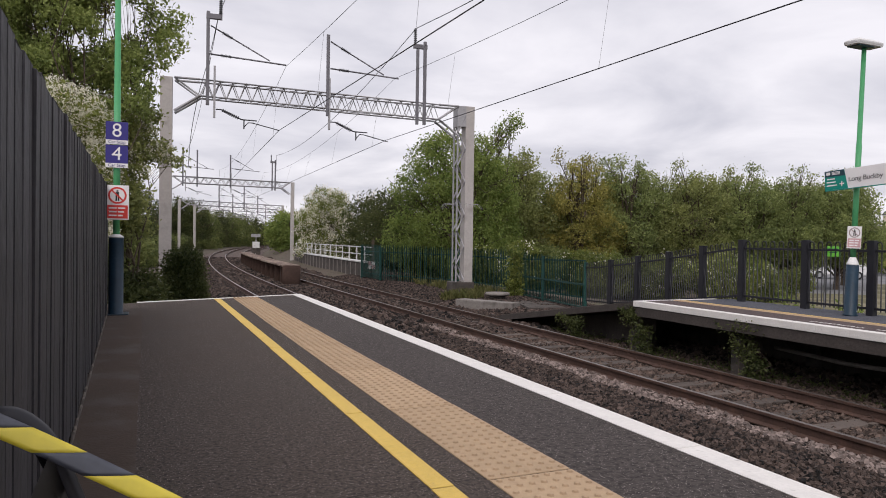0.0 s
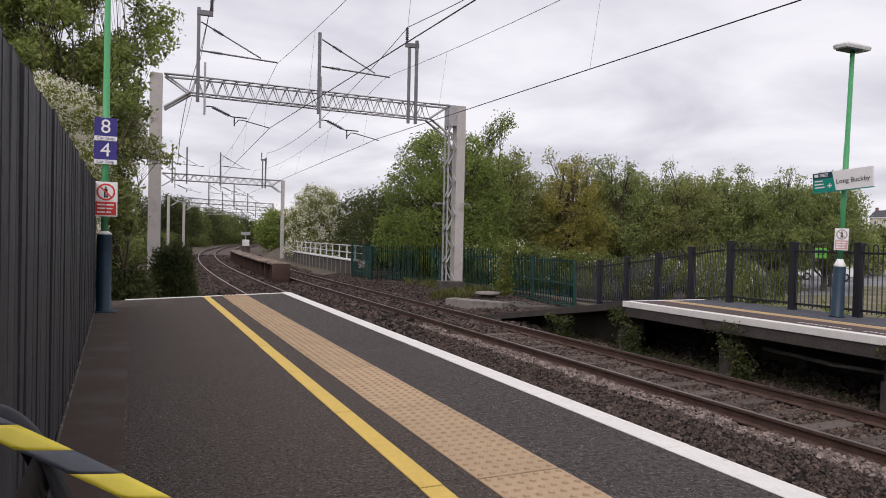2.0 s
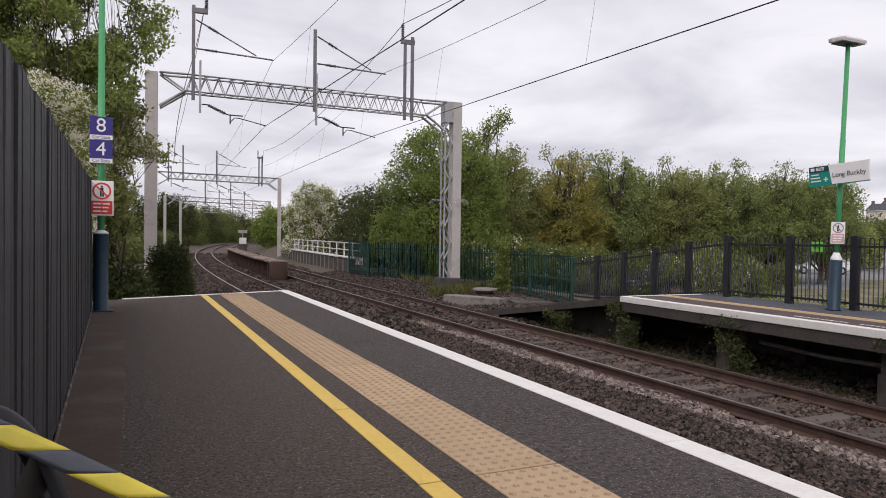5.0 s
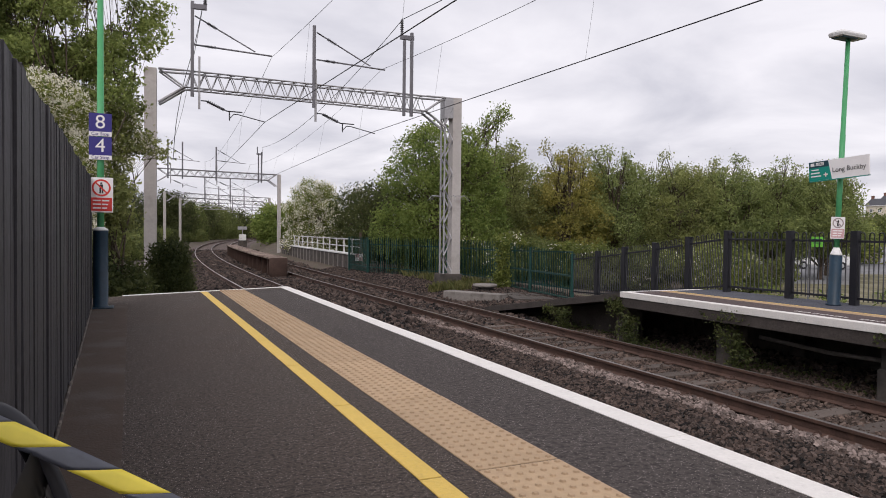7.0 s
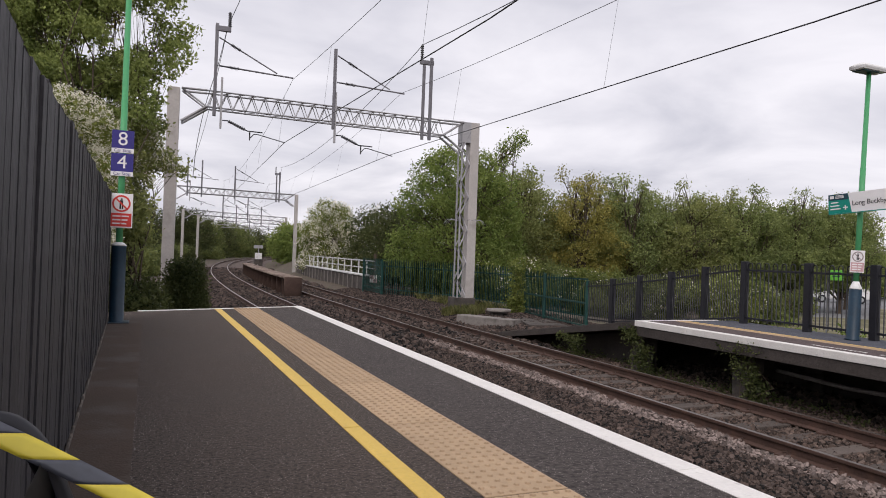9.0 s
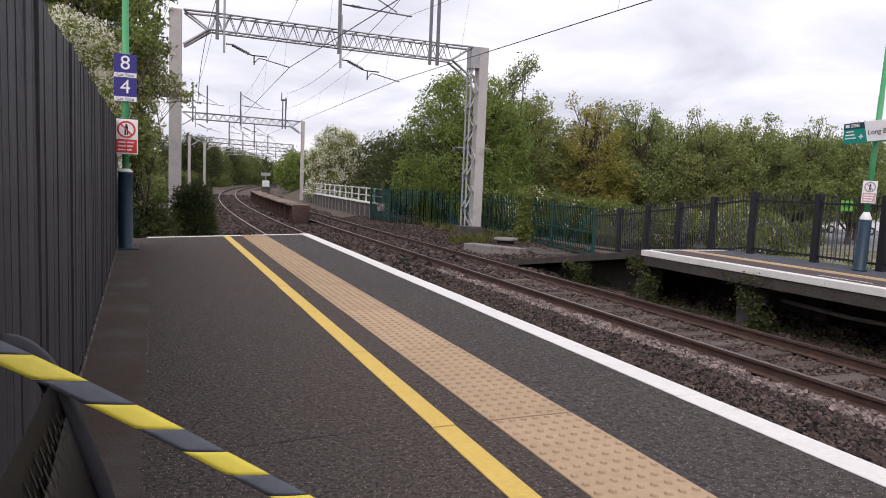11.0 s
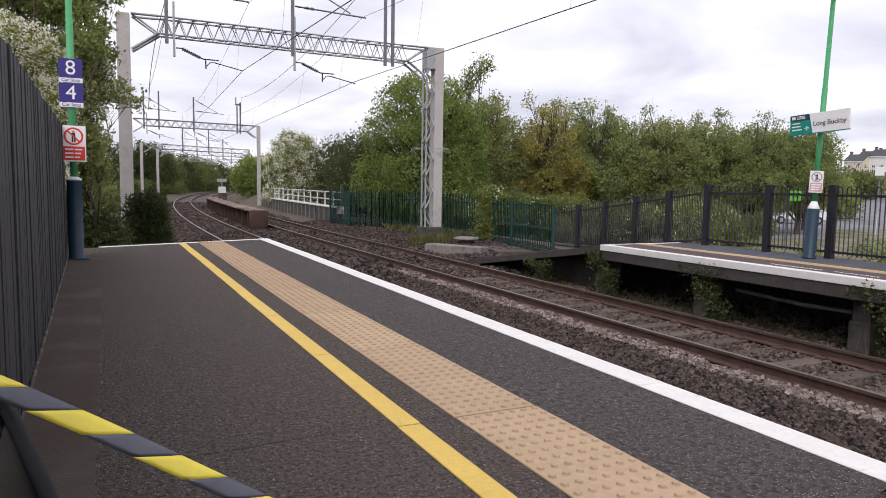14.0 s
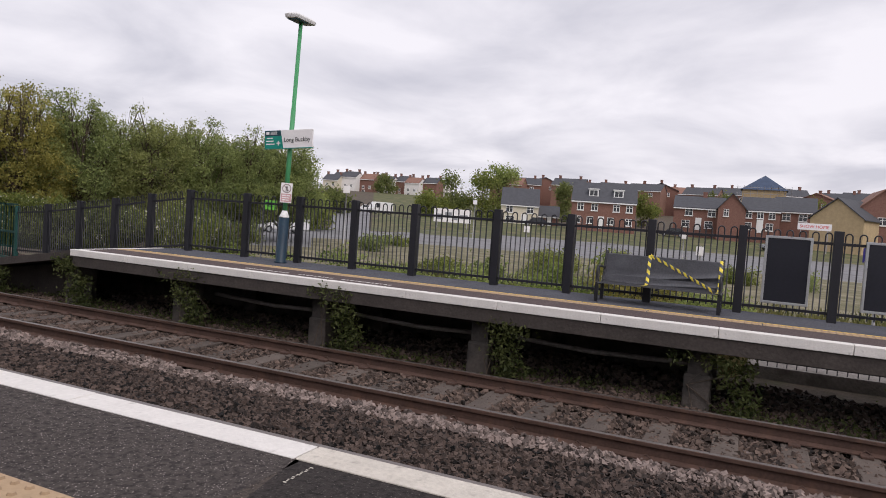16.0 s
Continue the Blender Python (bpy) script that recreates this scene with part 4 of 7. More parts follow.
bm = B(); box(bm, 0, 0.003, -0.11, 0.17, 1.397, 0.006, 0.008)
COPING2 = mesh_of(bm, "edge_stone", M["white_paint"])
y = RP_END - 1.4
while y > -8:
    piece("edge_stone", COPING2, far_pf, pose(EDGE_R + random.uniform(-0.003, 0.003), y, 0))
    y -= 1.4
bm = B(); box(bm, EDGE_R + 0.1, RP_END - 0.1, -0.11, 8.4, RP_END, 0.006, 0.006)
part("end_line", bm, M["white_paint"], far_pf, "white line across the platform end")
PANEL2 = mesh_of(studded(0.20, 1.44), "tactile_panel", M["tactile"])
bm = B(); box(bm, 0, 0.003, 0.0, 0.06, 1.437, 0.0055)
YELLOW2 = mesh_of(bm, "yellow_length", M["yellow_paint"])
y = RP_END - 1.6
while y > -8:
    piece("tactile_panel", PANEL2, far_pf, pose(EDGE_R + 0.98, y, 0))
    piece("yellow_length", YELLOW2, far_pf, pose(EDGE_R + 1.12, y, 0))
    y -= 1.44
bm = B()
for y0, y1 in ((7.2, 8.1), (6.35, 7.0), (5.3, 6.15)):
    yy = y0
    while yy < y1:
        box(bm, EDGE_R + 0.36, yy, 0.004, EDGE_R + 0.42, yy + 0.038, 0.0065)
        yy += 0.075
part("painted_warning", bm, M["white_paint"], far_pf, "white painted letters worn to bars")
bm = B()
box(bm, -0.14, -0.16, -1.35, 0.14, 0.16, -0.62, 0.03)
box(bm, -0.11, -0.13, -0.64, 0.3, 0.13, -0.28, 0.02)
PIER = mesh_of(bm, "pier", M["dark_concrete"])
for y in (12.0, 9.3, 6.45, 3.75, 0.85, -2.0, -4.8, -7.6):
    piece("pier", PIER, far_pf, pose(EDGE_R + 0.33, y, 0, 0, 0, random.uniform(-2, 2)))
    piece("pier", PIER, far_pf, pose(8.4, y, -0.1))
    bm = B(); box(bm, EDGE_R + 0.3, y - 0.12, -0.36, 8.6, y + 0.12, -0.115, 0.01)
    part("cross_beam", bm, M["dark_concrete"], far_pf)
for y0, y1 in ((0.95, 3.65), (3.85, 6.35), (6.55, 9.2)):
    bm = B(); tube(bm, [(7.2, y0, -0.62), (7.2, (y0 + y1) / 2, -0.66), (7.2, y1, -0.60)], 0.035)
    part("cable_trough", bm, M["concrete"], far_pf)
bm = B()
vs = [(EDGE_R + 0.05, RP_END + 0.004, -0.02), (8.42, RP_END + 0.004, -0.02), (8.9, 18.4, -1.0), (EDGE_R + 0.10, 18.4, -1.02)]
top = [bm.verts.new(v) for v in vs]
low = [bm.verts.new((v[0], v[1], v[2] - 0.14)) for v in vs]
bm.faces.new(top)
bm.faces.new(list(reversed(low)))
for i in range(4):
    bm.faces.new((top[i], low[i], low[(i + 1) % 4], top[(i + 1) % 4]))
part("ramp", bm, bpy.data.materials["shade_brown"], far_pf, "dark timber and concrete ramp down to the track")
# two added walls that block the light and keep it dark below the ramp
part("ramp_shade_wall", plate(B(), 8.26, 8.40, ((RP_END, -0.16), (18.2, -1.12), (18.2, -1.9), (RP_END, -1.9))), M["dark_concrete"], far_pf)
part("ramp_shade_wall", plate(B(), 7.0, 7.1, ((RP_END + 0.3, -0.24), (18.0, -1.14), (18.0, -1.9), (RP_END + 0.3, -1.9))), bpy.data.materials["shade_brown"], far_pf)
# boarding joints across the ramp
bm = B()
box(bm, -1.05, -0.05, 0, 1.05, 0.05, 0.022, 0.006)
PLANK = mesh_of(bm, "ramp_batten", M["dark_concrete"])
for k in range(14):
    t = (k + 0.5) / 14
    piece("ramp_batten", PLANK, far_pf, pose(7.42 + 0.2 * t, RP_END + t * 6.4, -0.02 - 0.98 * t * 6.4 / 6.55 - 0.008, -8.5))


# ---------------------------------------------------------------- bow-top railing
def bow_panel(length, height):
    """Hoop-topped bars between two rails; runs along +x."""
    bm = B()
    n = max(2, int(round(length / 0.098)))
    n += n % 2
    dx = length / n
    r = 0.011
    for i in range(0, n, 2):
        xa, xb = (i + 0.5) * dx, (i + 1.5) * dx
        c, rad = (xa + xb) / 2, (xb - xa) / 2
        zt = height - rad
        pts = [(xa, 0, 0.06), (xa, 0, zt)] + [(c - rad * math.cos(a), 0, zt + rad * math.sin(a)) for a in [math.pi * k / 6 for k in range(1, 6)]] + [(xb, 0, zt), (xb, 0, 0.06)]
        tube(bm, pts, r, seg=5)
    return bm


def rails_of(length, height):
    bm = B()
    box(bm, 0, -0.012, 0.09, length, 0.012, 0.13, 0.003)
    box(bm, 0, -0.012, height - 0.17, length, 0.012, height - 0.13, 0.003)
    return bm


HOOP = mesh_of(bow_panel(1.24, 1.24), "bars", M["black_metal"])
RAILS = mesh_of(rails_of(1.24, 1.24), "rails", M["black_metal"])
bm = B(); box(bm, -0.06, -0.06, -0.25, 0.06, 0.06, 1.27, 0.006)
RPOST = mesh_of(bm, "post", M["black_metal"])
railing = empty("bow_top_railing", pose(0, 0, 0), "black bow-top metal railing behind the far platform", "railing", kind="structure")
POST_Y = (11.16, 9.66, 8.37, 7.13, 5.88, 4.32, 3.06, 1.80, 0.51, -0.71, -2.0, -3.3, -4.6, -5.9)
pts_r = [(BACK_X, y, -0.04) for y in POST_Y]
down = [(8.47, 12.26, -0.18), (8.47, 13.34, -0.33), (8.48, 14.47, -0.46), (8.62, 15.75, -0.60), (9.4, 18.0, -0.74)]
line = list(reversed(down)) + pts_r
for a, b in zip(line, line[1:]):
    va, vb = Vector(a), Vector(b)
    d = vb - va
    L = d.length
    ang = math.atan2(d.y, d.x)
    mm = Matrix.Translation(va) @ Matrix.Rotation(ang, 4, "Z") @ Matrix.Rotation(-math.asin(d.z / L), 4, "Y")
    piece("bars", HOOP, railing, mm @ Matrix.Translation((0.04, 0, 0)) @ Matrix.Diagonal(((L - 0.08) / 1.24, 1, 1, 1)))
    piece("rails", RAILS, railing, mm @ Matrix.Translation((0.04, 0, 0)) @ Matrix.Diagonal(((L - 0.08) / 1.24, 1, 1, 1)))
    piece("post", RPOST, railing, Matrix.Translation(vb))

# ---------------------------------------------------------------- green palisade
pal = empty("palisade_fence", pose(0, 0, 0), "dark green steel palisade fence beside the railway", "fence", kind="structure")
bm = B()
vsp = [(-0.032, 0.0, 0), (-0.012, -0.012, 0), (0.012, -0.012, 0), (0.032, 0.0, 0)]
cols = []
for zz in (0.08, 1.66):
    cols.append([bm.verts.new((a, b, zz)) for a, b, c in vsp])
for i in range(3):
    bm.faces.new((cols[0][i], cols[0][i + 1], cols[1][i + 1], cols[1][i]))
tipa = [bm.verts.new((a * 0.25, b - 0.02, 1.80)) for a, b, c in vsp]
for i in range(3):
    bm.faces.new((cols[1][i], cols[1][i + 1], tipa[i + 1], tipa[i]))
bmesh.ops.solidify(bm, geom=bm.faces[:], thickness=0.003)
PALE = mesh_of(bm, "pale", M["palisade"])
bm = B(); box(bm, -0.038, -0.03, -0.3, 0.038, 0.06, 1.75, 0.006)
PPOST = mesh_of(bm, "post", M["palisade"])
bm = B(); box(bm, 0, 0.0, 0.3, 1, 0.045, 0.345); box(bm, 0, 0.0, 1.42, 1, 0.045, 1.465)
PRAIL = mesh_of(bm, "rail", M["palisade"])
pl = [(7.75, 36.2, -0.95), (7.75, 33.0, -0.95), (10.0, 28.3, -0.98), (10.2, 24.2, -1.0), (9.4, 18.05, -0.88)]
for a, b in zip(pl, pl[1:]):
    va, vb = Vector(a), Vector(b)
    d = vb - va
    ang = math.degrees(math.atan2(d.y, d.x))
    n = int(d.length / 0.128)
    for i in range(n):
        p = va.lerp(vb, i / n)
        tall = 1.0 if b[1] > 20 else 1.0 - 0.2 * i / n
        piece("pale", PALE, pal, pose(p.x, p.y, p.z, 0, random.uniform(-0.8, 0.8), ang) @ Matrix.Diagonal((1, 1, tall, 1)))
    piece("rail", PRAIL, pal, Matrix.Translation(va) @ Matrix.Rotation(radians(ang), 4, "Z") @ Matrix.Rotation(-math.asin(d.z / d.length), 4, "Y") @ Matrix.Diagonal((d.length, 1, 1, 1)))
    m_ = max(1, int(d.length / 2.7))
    for i in range(m_ + 1):
        p = va.lerp(vb, i / m_)
        piece("post", PPOST, pal, pose(p.x, p.y, p.z, 0, 0, ang) @ Matrix.Diagonal((1, 1, 1.0 if b[1] > 20 else 1.0 - 0.2 * i / m_, 1)))

# ---------------------------------------------------------------- bridge girder between the lines
girder = empty("bridge_girder", pose(0, 0, 0), "rusty steel plate girder with flaking top between the lines", "girder")
GY0, GY1 = 33.0, 61.0
def gx(y):
    return 3.35 + bend(y) + 0.25 * (y - GY0) / (GY1 - GY0)
n = 14
def run(bm, x0, x1, z0, z1):
    rows = []
    for i in range(n + 1):
        y = GY0 + (GY1 - GY0) * i / n
        rows.append([bm.verts.new((gx(y) + q, y, zz)) for q, zz in ((x0, z0), (x1, z0), (x1, z1), (x0, z1))])
    for a, b in zip(rows, rows[1:]):
        for k in range(4):
            bm.faces.new((a[k], a[(k + 1) % 4], b[(k + 1) % 4], b[k]))
    bm.faces.new(rows[0]); bm.faces.new(list(reversed(rows[-1])))
    return bm
part("web", run(B(), -0.12, 0.12, -1.3, -0.2), M["rust"], girder)
part("top_flange", run(B(), -0.42, 0.42, -0.22, -0.15), M["rust_top"], girder, "flaking pale and rusty top flange")
bm = B(); lathe(bm, [(0.42, -1.2), (0.42, -0.16)], 24)
part("end_plate", bm, M["rust"], girder, "rounded rusty end plate", m=pose(gx(GY0), GY0 - 0.05, 0) @ Matrix.Diagonal((1, 0.35, 1, 1)))
bm = B(); box(bm, -0.36, -0.02, -1.25, 0.36, 0.02, -0.22)
STIFF = mesh_of(bm, "stiffener", M["rust"])
for i in range(15):
    y = GY0 + 0.9 + i * 1.9
    piece("stiffener", STIFF, girder, pose(gx(y), y, 0))

# ---------------------------------------------------------------- bridge parapet with white handrail
par = empty("bridge_parapet", pose(0, 0, 0), "concrete bridge parapet with a white tubular handrail", "parapet", kind="structure")
def px_(y):
    return 8.15 + (y - 37) * 0.055
PY0, PY1 = 37.0, 63.0
bm = B()
rows = []
for i in range(9):
    y = PY0 + (PY1 - PY0) * i / 8
    rows.append([bm.verts.new((px_(y) + q, y, zz)) for q, zz in ((-0.1, -1.5), (0.25, -1.5), (0.25, -0.2), (-0.1, -0.2))])
for a, b in zip(rows, rows[1:]):
    for k in range(4):
        bm.faces.new((a[k], a[(k + 1) % 4], b[(k + 1) % 4], b[k]))
bm.faces.new(rows[0]); bm.faces.new(list(reversed(rows[-1])))
part("wall", bm, M["dark_concrete"], par)
bm = B()
box(bm, -0.17, 0, -0.17, 0.32, 1, -0.10, 0.0)
part("coping", bm, M["white_metal"], par, "white flaking coping", m=Matrix.Translation((px_(PY0), PY0, 0)) @ Matrix.Rotation(-math.atan(0.055), 4, "Z") @ Matrix.Diagonal((1, (PY1 - PY0) * 1.0015, 1, 1)))
bm = B(); box(bm, -0.03, -0.04, -1.3, 0.02, 0.04, -0.2)
RIB = mesh_of(bm, "rib", M["concrete"])
for i in range(20):
    y = PY0 + 0.3 + i * 1.3
    piece("rib", RIB, par, pose(px_(y) - 0.11, y, 0))
bm = B(); box(bm, -0.032, -0.032, -0.1, 0.032, 0.032, 0.72, 0.006)
WPOST = mesh_of(bm, "post", M["white_metal"])
for i in range(14):
    y = PY0 + 0.1 + i * 1.98
    piece("post", WPOST, par, pose(px_(y) + 0.05, y, 0))
for z in (0.28, 0.68):
    bm = B(); tube(bm, [(px_(PY0 - 1.5) + 0.05, PY0 - 1.5, z), (px_(PY1) + 0.05, PY1, z)], 0.027)
    part("handrail", bm, M["white_metal"], par)


# ---------------------------------------------------------------- overhead line gantries
def lattice(bm, a, b, width, depth, bays, r=0.035):
    """A box lattice from a to b (bottom centre line); width sideways, depth upwards."""
    a, b = Vector(a), Vector(b)
    d = (b - a).normalized()
    side = Vector((-d.y, d.x, 0)) * (width / 2)
    up = Vector((0, 0, depth))
    for s in (-1, 1):
        for u in (Vector(), up):
            tube(bm, [a + side * s + u, b + side * s + u], r, seg=4)
        for i in range(bays):
            p, q = a.lerp(b, i / bays), a.lerp(b, (i + 1) / bays)
            m_ = a.lerp(b, (i + 0.5) / bays)
            tube(bm, [p + side * s, m_ + side * s + up], r * 0.55, seg=4)
            tube(bm, [m_ + side * s + up, q + side * s], r * 0.55, seg=4)
    for i in range(bays):
        p, q = a.lerp(b, i / bays), a.lerp(b, (i + 1) / bays)
        tube(bm, [p + side, q - side], r * 0.5, seg=4)
        tube(bm, [p + side + up, q - side + up], r * 0.5, seg=4)
    return bm


def ribbed(bm, a, b, r, discs):
    """An insulator: a core with sheds from a to b."""
    a, b = Vector(a), Vector(b)
    tube(bm, [a, b], r * 0.45, seg=8)
    for i in range(discs):
        p = a.lerp(b, (i + 0.2) / discs)
        q = a.lerp(b, (i + 0.75) / discs)
        tube(bm, [p, q], r, r * 0.55, 10)
    return bm


def gantry(L, R, zl, zr, ends, label, detail=True, lattice_right=True, span_arms=None):
    """A two-track portal. L, R: feet in plan; ends: heights of the beam's underside at both masts."""
    bl, br = ends
    hw = 0.19 if detail else 0.14
    top = empty("line_gantry", pose(0, 0, 0), label, "gantry", "overhead line gantries")
    Lv, Rv = Vector((*L, 0)), Vector((*R, 0))
    d = (Rv - Lv).normalized()
    perp = Vector((-d.y, d.x, 0))
    ang = math.degrees(math.atan2(d.y, d.x))
    depth = 0.55
    bm = B(); box(bm, -hw, -hw, zl - 0.3, hw, hw, bl + depth + 0.03, 0.015)
    part("mast", bm, M["mast_grey"], top, m=pose(L[0], L[1], 0, 0, 0, ang))
    if lattice_right:
        bm = B()
        box(bm, 0.05, -0.24, zr, 0.40, 0.24, br + depth + 0.03, 0.01)
        part("mast", bm, M["mast_grey"], top, "grey channel mast laced on one side", m=pose(R[0], R[1], 0, 0, 0, ang))
        bm = B()
        for s in (-0.22, 0.2):
            box(bm, -0.29, s, zr, -0.23, s + 0.03, br + depth + 0.03)
        z = zr + 0.1
        k = 0
        while z < br - 0.3:
            tube(bm, [(-0.26 if k % 2 else 0.05, -0.225, z), (0.05 if k % 2 else -0.26, -0.225, z + 0.62)], 0.03, seg=4)
            tube(bm, [(-0.26 if k % 2 else 0.05, 0.21, z), (0.05 if k % 2 else -0.26, 0.21, z + 0.62)], 0.03, seg=4)
            z += 0.62
            k += 1
        box(bm, -0.29, -0.245, br - 0.2, 0.06, 0.245, br + depth + 0.025)
        part("lacing", bm, M["galv"], top, m=pose(R[0], R[1], 0, 0, 0, ang))
        bm = B(); box(bm, -0.42, -0.38, zr - 0.5, 0.42, 0.38, zr + 0.02, 0.02)
        part("footing", bm, M["dark_concrete"], top, m=pose(R[0], R[1], 0, 0, 0, ang))
        bm = B()
        for k in range(16):
            a = 2 * math.pi * k / 16
            p0 = Vector((0.32 * math.cos(a), 0.26 * math.sin(a), zr + 2.94))
            tube(bm, [p0, p0 + Vector((0.34 * math.cos(a), 0.34 * math.sin(a), 0.05)), p0 + Vector((0.50 * math.cos(a), 0.5 * math.sin(a), -0.14))], 0.010, 0.004, 4)
        part("climbing_guard", bm, M["galv"], top, "ring of spikes", m=pose(R[0], R[1], 0, 0, 0, ang))
    else:
        bm = B(); box(bm, -hw, -hw, zr - 0.3, hw, hw, br + depth + 0.03, 0.015)
        part("mast", bm, M["mast_grey"], top, m=pose(R[0], R[1], 0, 0, 0, ang))
    a = Lv + d * 0.25; a.z = bl
    b = Rv - d * 0.25; b.z = br
    W = (b - a).length
    bm = B()
    lattice(bm, a + d * 0.8, b - d * 0.8, 0.5, depth, 20 if detail else 12, 0.027 if detail else 0.04)
    for e, q in ((a, a + d * 0.8), (b, b - d * 0.8)):
        for s in (-0.25, 0.25):
            tube(bm, [e + Vector((0, 0, depth)) + perp * s, q + Vector((0, 0, depth)) + perp * s], 0.038, seg=4)
            tube(bm, [e + Vector((0, 0, depth)) + perp * s, q + perp * s], 0.03, seg=4)
            tube(bm, [e - Vector((0, 0, 0.55)) + perp * s, q + perp * s], 0.045, seg=4)
    part("beam", bm, M["galv"], top, "galvanised lattice beam")
    # uprights on the beam with their arms
    for s, up_, down_, arm in span_arms:
        p = a.lerp(b, s)
        beam = p.z
        bm = B()
        box(bm, -0.055, -0.36, beam - 0.28, 0.055, -0.26, beam + depth + up_, 0.008)
        upr = part("upright", bm, M["galv_dark"], top, m=pose(p.x, p.y, 0, 0, 0, ang))
        if arm:
            ln = 2.52
            q1 = arm
            bm = B()
            z1, z2 = beam + depth + up_ - q1, beam + depth + up_ - q1 - 0.95
            zt = z2 - 0.14
            tube(bm, [(0.08, -0.31, z1), (ln - 0.5, -0.31, zt + 0.09)], 0.024, seg=6)
            part("cantilever_arm", bm, M["galv_dark"], upr)
            if detail and s == span_arms[0][0]:
                zb = beam + depth + up_
                bm = B(); box(bm, -0.06, -0.37, zb - 0.25, 0.45, -0.25, zb - 0.08, 0.01)
                part("bracket", bm, M["galv_dark"], upr)
                bm = B(); ribbed(bm, (0.40, -0.31, zb - 0.06), (0.40, -0.31, zb + 0.42), 0.07, 7)
                part("insulator", bm, M["insulator"], upr)
            bm = B()
            tube(bm, [(0.08, -0.31, z2), (ln + 0.05, -0.31, zt)], 0.028, seg=6)
            part("cantilever_arm", bm, M["galv_dark"], upr)
            bm = B()
            v1, v2 = Vector((0.08, -0.31, z1)), Vector((ln - 0.5, -0.31, zt + 0.09))
            ribbed(bm, v1.lerp(v2, 0.2), v1.lerp(v2, 0.36), 0.062, 8)
            part("insulator", bm, M["insulator"], upr)
            bm = B()
            v1, v2 = Vector((0.08, -0.31, z2)), Vector((ln + 0.05, -0.31, zt))
            ribbed(bm, v1.lerp(v2, 0.13), v1.lerp(v2, 0.27), 0.062, 8)
            part("insulator", bm, M["insulator"], upr)
        elif arm is not None:
            bm = B()
            box(bm, -0.45, -0.36, beam + depth + up_ - 0.28, 0.08, -0.26, beam + depth + up_ - 0.12, 0.008)
            part("bracket", bm, M["galv_dark"], upr)
            bm = B(); ribbed(bm, (-0.38, -0.31, beam + depth + up_ - 0.1), (-0.38, -0.31, beam + depth + up_ + 0.45), 0.07, 7)
            part("insulator", bm, M["insulator"], upr)
            bm = B(); box(bm, -0.33, -0.36, beam - 0.28, -0.23, -0.26, beam + depth + up_ - 0.3, 0.008)
            part("upright", bm, M["galv_dark"], upr)
        if down_:
            bm = B()
            q = 0.22 if s < 0.3 else 0.06
            box(bm, q - 0.035, -0.36, beam - down_, q + 0.035, -0.26, beam + depth + 0.5, 0.008)
            drop = part("drop_tube", bm, M["galv"], top, m=pose(p.x, p.y, 0, 0, 0, ang))
            bm = B()
            z0 = beam - down_ + 0.28
            tube(bm, [(q + 0.05, -0.31, z0), (q + 0.22, -0.31, z0), (q + 0.88, -0.31, z0 - 0.29), (q + 1.38, -0.31, z0 - 0.30)], 0.022, seg=6)
            tube(bm, [(q + 0.96, -0.31, z0 - 0.29), (q + 0.96, -0.31, z0 - 0.60)], 0.024, seg=6)
            tube(bm, [(q + 0.96, -0.31, z0 - 0.54), (q + 1.10, -0.31, z0 - 0.38), (q + 1.24, -0.31, z0 - 0.38), (q + 2.14, -0.31, z0 - 0.58)], 0.017, seg=6)
            part("registration_arm", bm, M["wire"], drop)
            bm = B(); ribbed(bm, (q + 0.25, -0.31, z0 - 0.015), (q + 0.80, -0.31, z0 - 0.255), 0.07, 9)
            part("insulator", bm, M["insulator"], drop)
    return top


G1L, G1R = (-2.28, 25.3), (8.2, 24.5)
gantry(G1L, G1R, -1.2, -0.47, (5.83, 5.63), "grey lattice portal gantry over the two lines", True, True,
       [(0.104, 2.30, 0.68, 0.47), (0.505, 2.03, 0.76, 0.23), (0.862, 2.23, 0.0, 0)])
gantry((-1.05, 63.9), (9.6, 65.0), -1.2, -0.9, (5.72, 5.68), "distant grey portal gantry where the line curves", False, False,
       [(0.075, 2.3, 0.7, 0.47), (0.19, 2.35, 0.0, None), (0.465, 2.1, 0.68, 0.23), (0.856, 1.95, 0.0, 0)])
gantry((0.9, 92.0), (14.1, 95.0), -1.2, -0.9, (5.1, 4.9), "far portal gantry over the curve", False, False,
       [(0.35, 2.2, 0.6, 0.4), (0.6, 2.2, 0.6, 0.4)])
gantry((3.6, 107.0), (17.0, 112.0), -1.2, -0.9, (5.1, 5.0), "further portal gantry over the curve", False, False,
       [(0.4, 2.0, 0.6, 0.4), (0.7, 2.0, 0.6, 0.4)])
gantry((9.1, 141.0), (24.0, 138.0), -1.2, -0.9, (5.0, 4.9), "small portal gantry in the haze beyond the bridge", False, False,
       [(0.4, 2.0, 0.6, 0.4), (0.65, 2.0, 0.6, 0.4)])

# ---------------------------------------------------------------- wires
def wire(label, pts, r=0.011, n=14, name="overhead_wire"):
    bm = B(); tube(bm, bezier(pts, n), r, seg=5, cap=False)
    return tagged(part(name, bm, M["wire"], None), label, "wire", "overhead wires")


